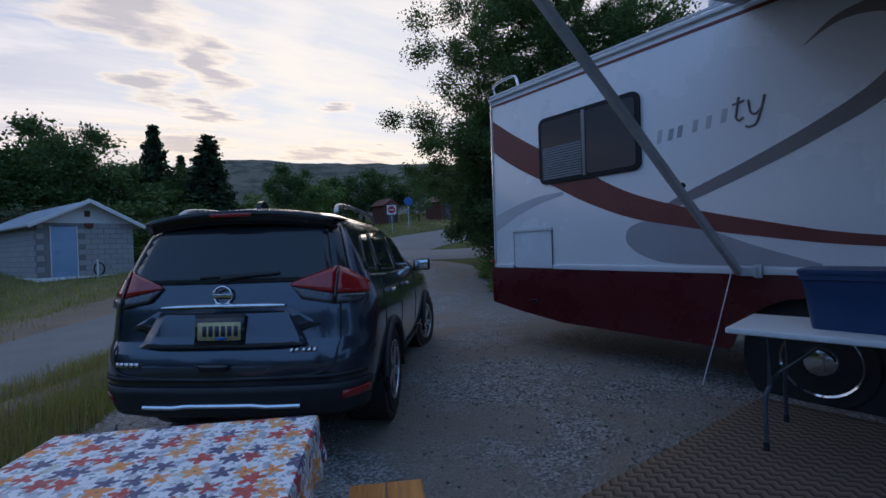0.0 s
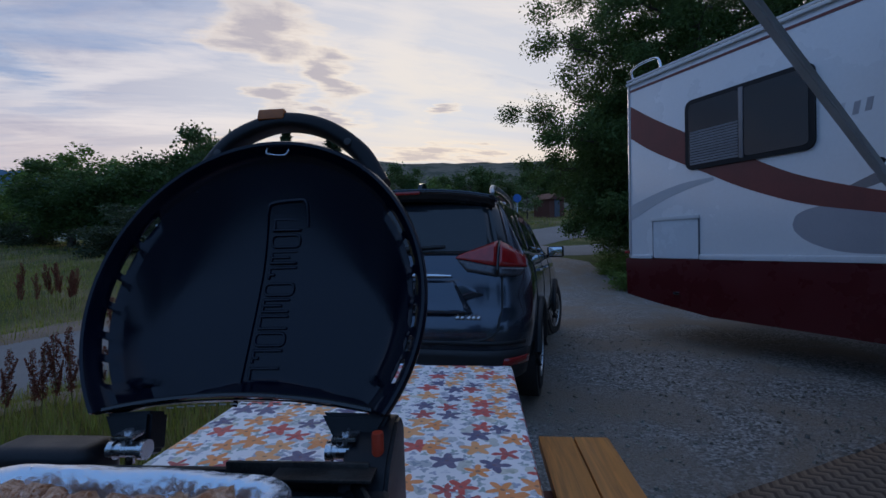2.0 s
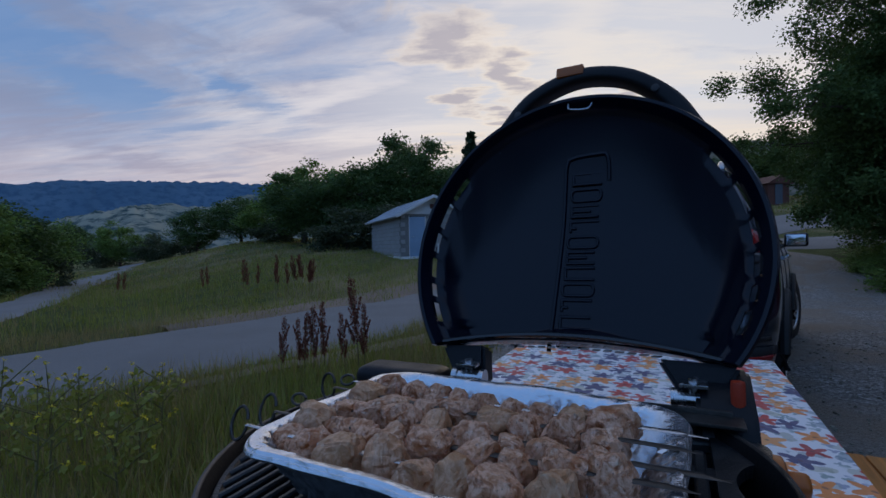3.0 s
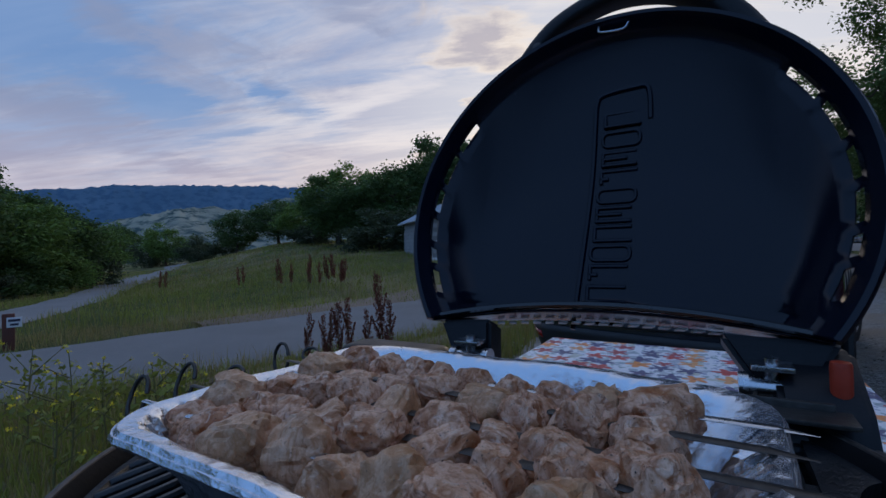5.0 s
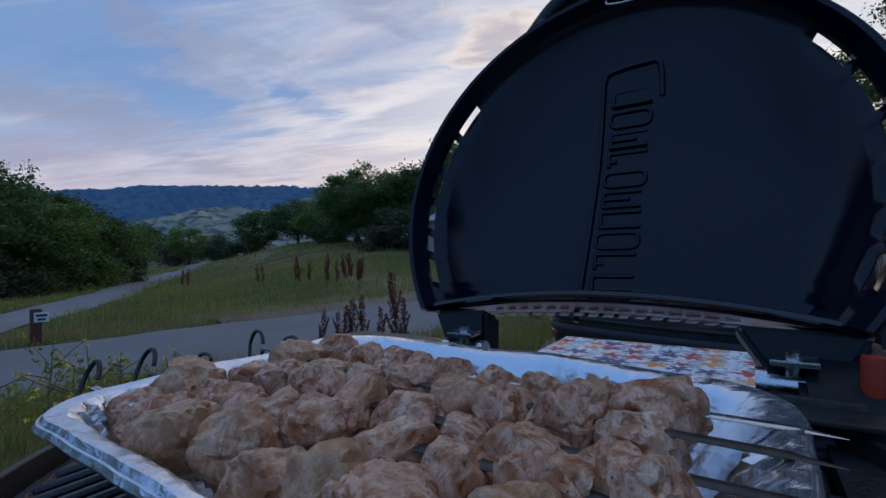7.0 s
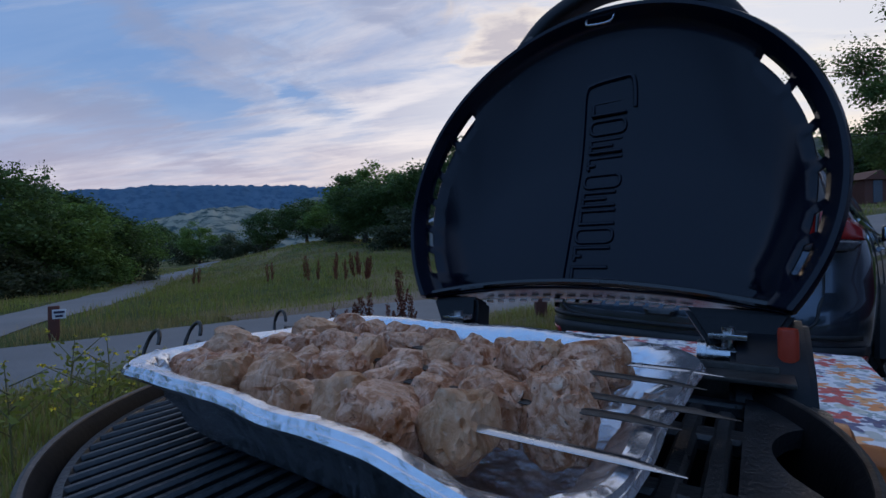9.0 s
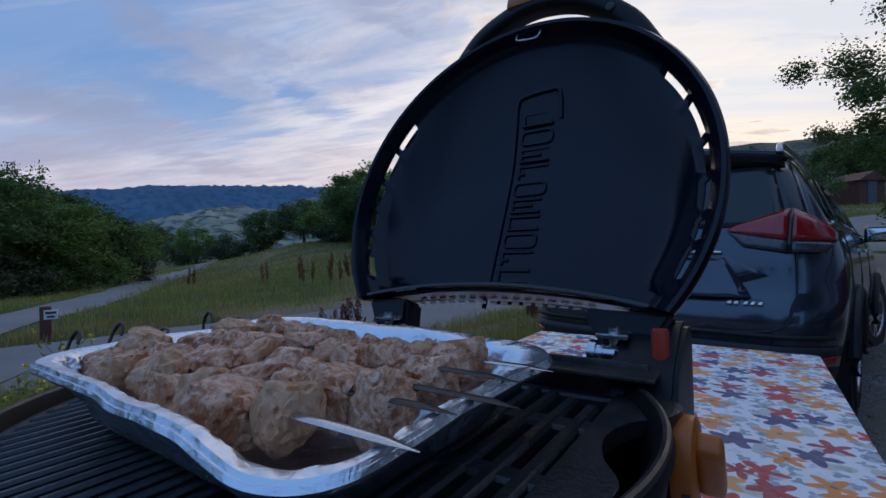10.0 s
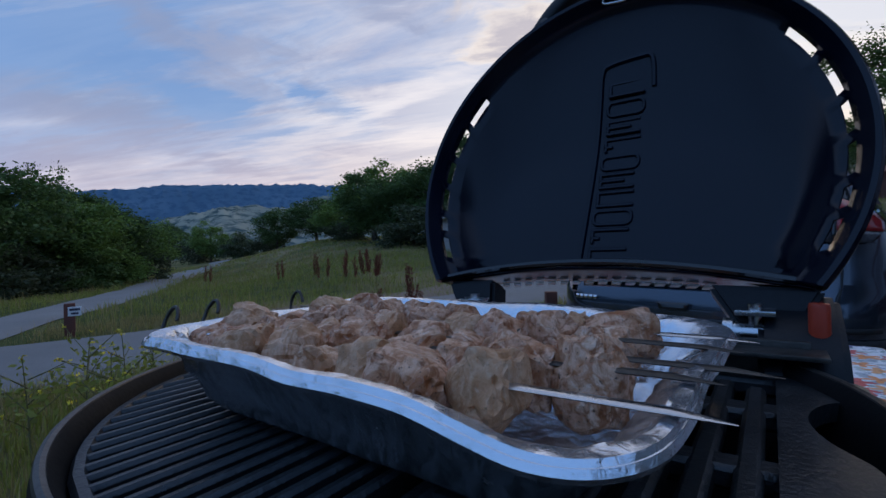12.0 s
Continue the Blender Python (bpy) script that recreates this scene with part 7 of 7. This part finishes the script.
blades("far_dry_grass", "pale far meadow grass", M["grass_dry"], 24000, polar(22.0, 62.0, -66, 36, 0.9), 0.08, 0.28, 0.018, 6, 6)


def dock_mesh(seed):
    """A dry dock spike: stem and dense rusty seed clusters."""
    rng = random.Random(seed)
    stem = bm_tube([(0, 0, 0), (0.01, 0.0, 0.5), (0.0, 0.01, 1.0)], [0.008, 0.006, 0.002], 6)
    vs, fs = [], []
    cs = []
    for k in range(34):
        z = 0.38 + 0.60 * k / 34
        r = 0.050 * (1 - ((z - 0.6) / 0.48) ** 2 * 0.8)
        a = k * 2.4
        cs.append((math.cos(a) * r * 0.8, math.sin(a) * r * 0.8, z, 0.028))
    for s in range(4):
        a = s * 1.7 + seed
        for k in range(9):
            f = k / 9
            cs.append((math.cos(a) * (0.02 + 0.09 * f), math.sin(a) * (0.02 + 0.09 * f), 0.36 + 0.10 * s + 0.24 * f, 0.022 * (1 - 0.5 * f)))
    return mesh_of("stem", stem, M["stem"]), crown_mesh("seed_head", leaf_cloud(rng, cs, 26, 0.022, 1.15, 1.0), M["rust_dock"])


DOCKS = [dock_mesh(k) for k in (1, 2, 3)]


def dock(x, y, h, k, wide=1.0):
    d = thing("dock_plant", pose(x, y, ground_z(x, y) - 0.02, 6 * math.sin(k * 2.1), 6 * math.cos(k * 1.7), k * 77), "rusty brown dry dock stalk in the grass", "weed", "dry dock stalks")
    for nm, me in zip(("stem", "seed_head"), DOCKS[k % 3]):
        part(nm, me, None, d).scale = (wide * h, wide * h, h)


for k, (x, y, h) in enumerate(((-2.40, 4.10, 0.64), (-2.20, 4.16, 0.68), (-2.12, 4.22, 0.74), (-2.02, 4.24, 0.76), (-1.86, 4.32, 0.66), (-1.74, 4.36, 0.98), (-1.68, 4.33, 0.74), (-2.26, 4.24, 0.60))):
    dock(x, y, h, k, 0.78)
rng_d = random.Random(9)
for k in range(15):
    az, r = radians(rng_d.uniform(-33, -24)), rng_d.uniform(13.0, 16.0)
    dock(r * math.sin(az), r * math.cos(az), rng_d.uniform(0.7, 1.10), k, 0.85)
for k, (az, r) in enumerate(((-43.0, 17), (-43.4, 17.2), (-36, 14.5), (-35.5, 14.8))):
    dock(r * math.sin(radians(az)), r * math.cos(radians(az)), 0.8, k, 0.8)


def mustard(x, y, h, k):
    """A branching weed with small yellow flowers."""
    rng = random.Random(100 + k)
    t = thing("mustard_plant", pose(x, y, ground_z(x, y) - 0.02, 0, 0, k * 50), "wiry green weed with small yellow flowers", "weed", "yellow-flowered weeds")
    bms = [bm_tube([(0, 0, 0), (0.02, 0.01, h * 0.5), (0, 0.03, h)], [0.006, 0.004, 0.002], 5)]
    tips = [Vector((0, 0.03, h))]
    for j in range(8):
        a, z = j * 2.4, h * (0.30 + 0.07 * j)
        tip = Vector((math.cos(a) * h * 0.28, math.sin(a) * h * 0.28, z + h * rng.uniform(0.12, 0.30)))
        bms.append(bm_tube([(0.01, 0.01, z), tip * 0.5 + Vector((0, 0, z * 0.5)), tip], [0.004, 0.003, 0.0015], 4))
        tips.append(tip)
    part("stalk", joined(*bms), M["stem"], t)
    cs = [(p.x * f, p.y * f, p.z * (0.55 + 0.45 * f), 0.05) for p in tips for f in (0.4, 0.75)]
    part("foliage", crown_mesh("foliage", leaf_cloud(rng, cs, 6, 0.04, 1.0), M["grass"]), None, t)
    vs, fs = leaf_cloud(rng, [(p.x, p.y, p.z, 0.016) for p in tips], 9, 0.016, 1.0)
    tagged(part("blossom", crown_mesh("blossom", (vs, fs), M["yellow"]), None, t), "small yellow blossom", kind="stuff")


for k, (x, y, h) in enumerate(((-2.55, 2.05, 0.62), (-2.75, 2.30, 0.66), (-2.35, 2.45, 0.58), (-3.0, 2.0, 0.60), (-2.9, 2.65, 0.55), (-2.2, 2.15, 0.52), (-3.3, 2.5, 0.62), (-2.6, 2.9, 0.5))):
    mustard(x, y, h, k)


def build_stones():
    """Loose stones on the gravel near the table and the car."""
    rng = random.Random(15)
    vs, fs = [], []
    for _ in range(5200):
        x, y = rng.uniform(-1.0, 4.2), 0.4 + 6.2 * rng.random() ** 1.4
        s = 0.005 + 0.014 * rng.random() ** 3
        z = ground_z(x, y) + 0.018
        a = rng.uniform(0, 6.28)
        b = len(vs)
        for k in range(5):
            t = a + k * 1.2566
            r = s * rng.uniform(0.7, 1.2)
            vs.append((x + r * math.cos(t), y + r * math.sin(t), z - 0.002))
        for k in range(5):
            t = a + 0.3 + k * 1.2566
            r = s * rng.uniform(0.4, 0.8)
            vs.append((x + r * math.cos(t), y + r * math.sin(t), z + s * rng.uniform(0.5, 0.9)))
        fs += [(b + k, b + (k + 1) % 5, b + 5 + (k + 1) % 5, b + 5 + k) for k in range(5)] + [tuple(b + 5 + k for k in range(5))]
    me = bpy.data.meshes.new("loose_stones")
    me.from_pydata(vs, [], fs)
    me.materials.append(M["stone"])
    tagged(new("loose_stones", me), "loose grey crushed stones on the pitch", "gravel", kind="stuff")


build_stones()
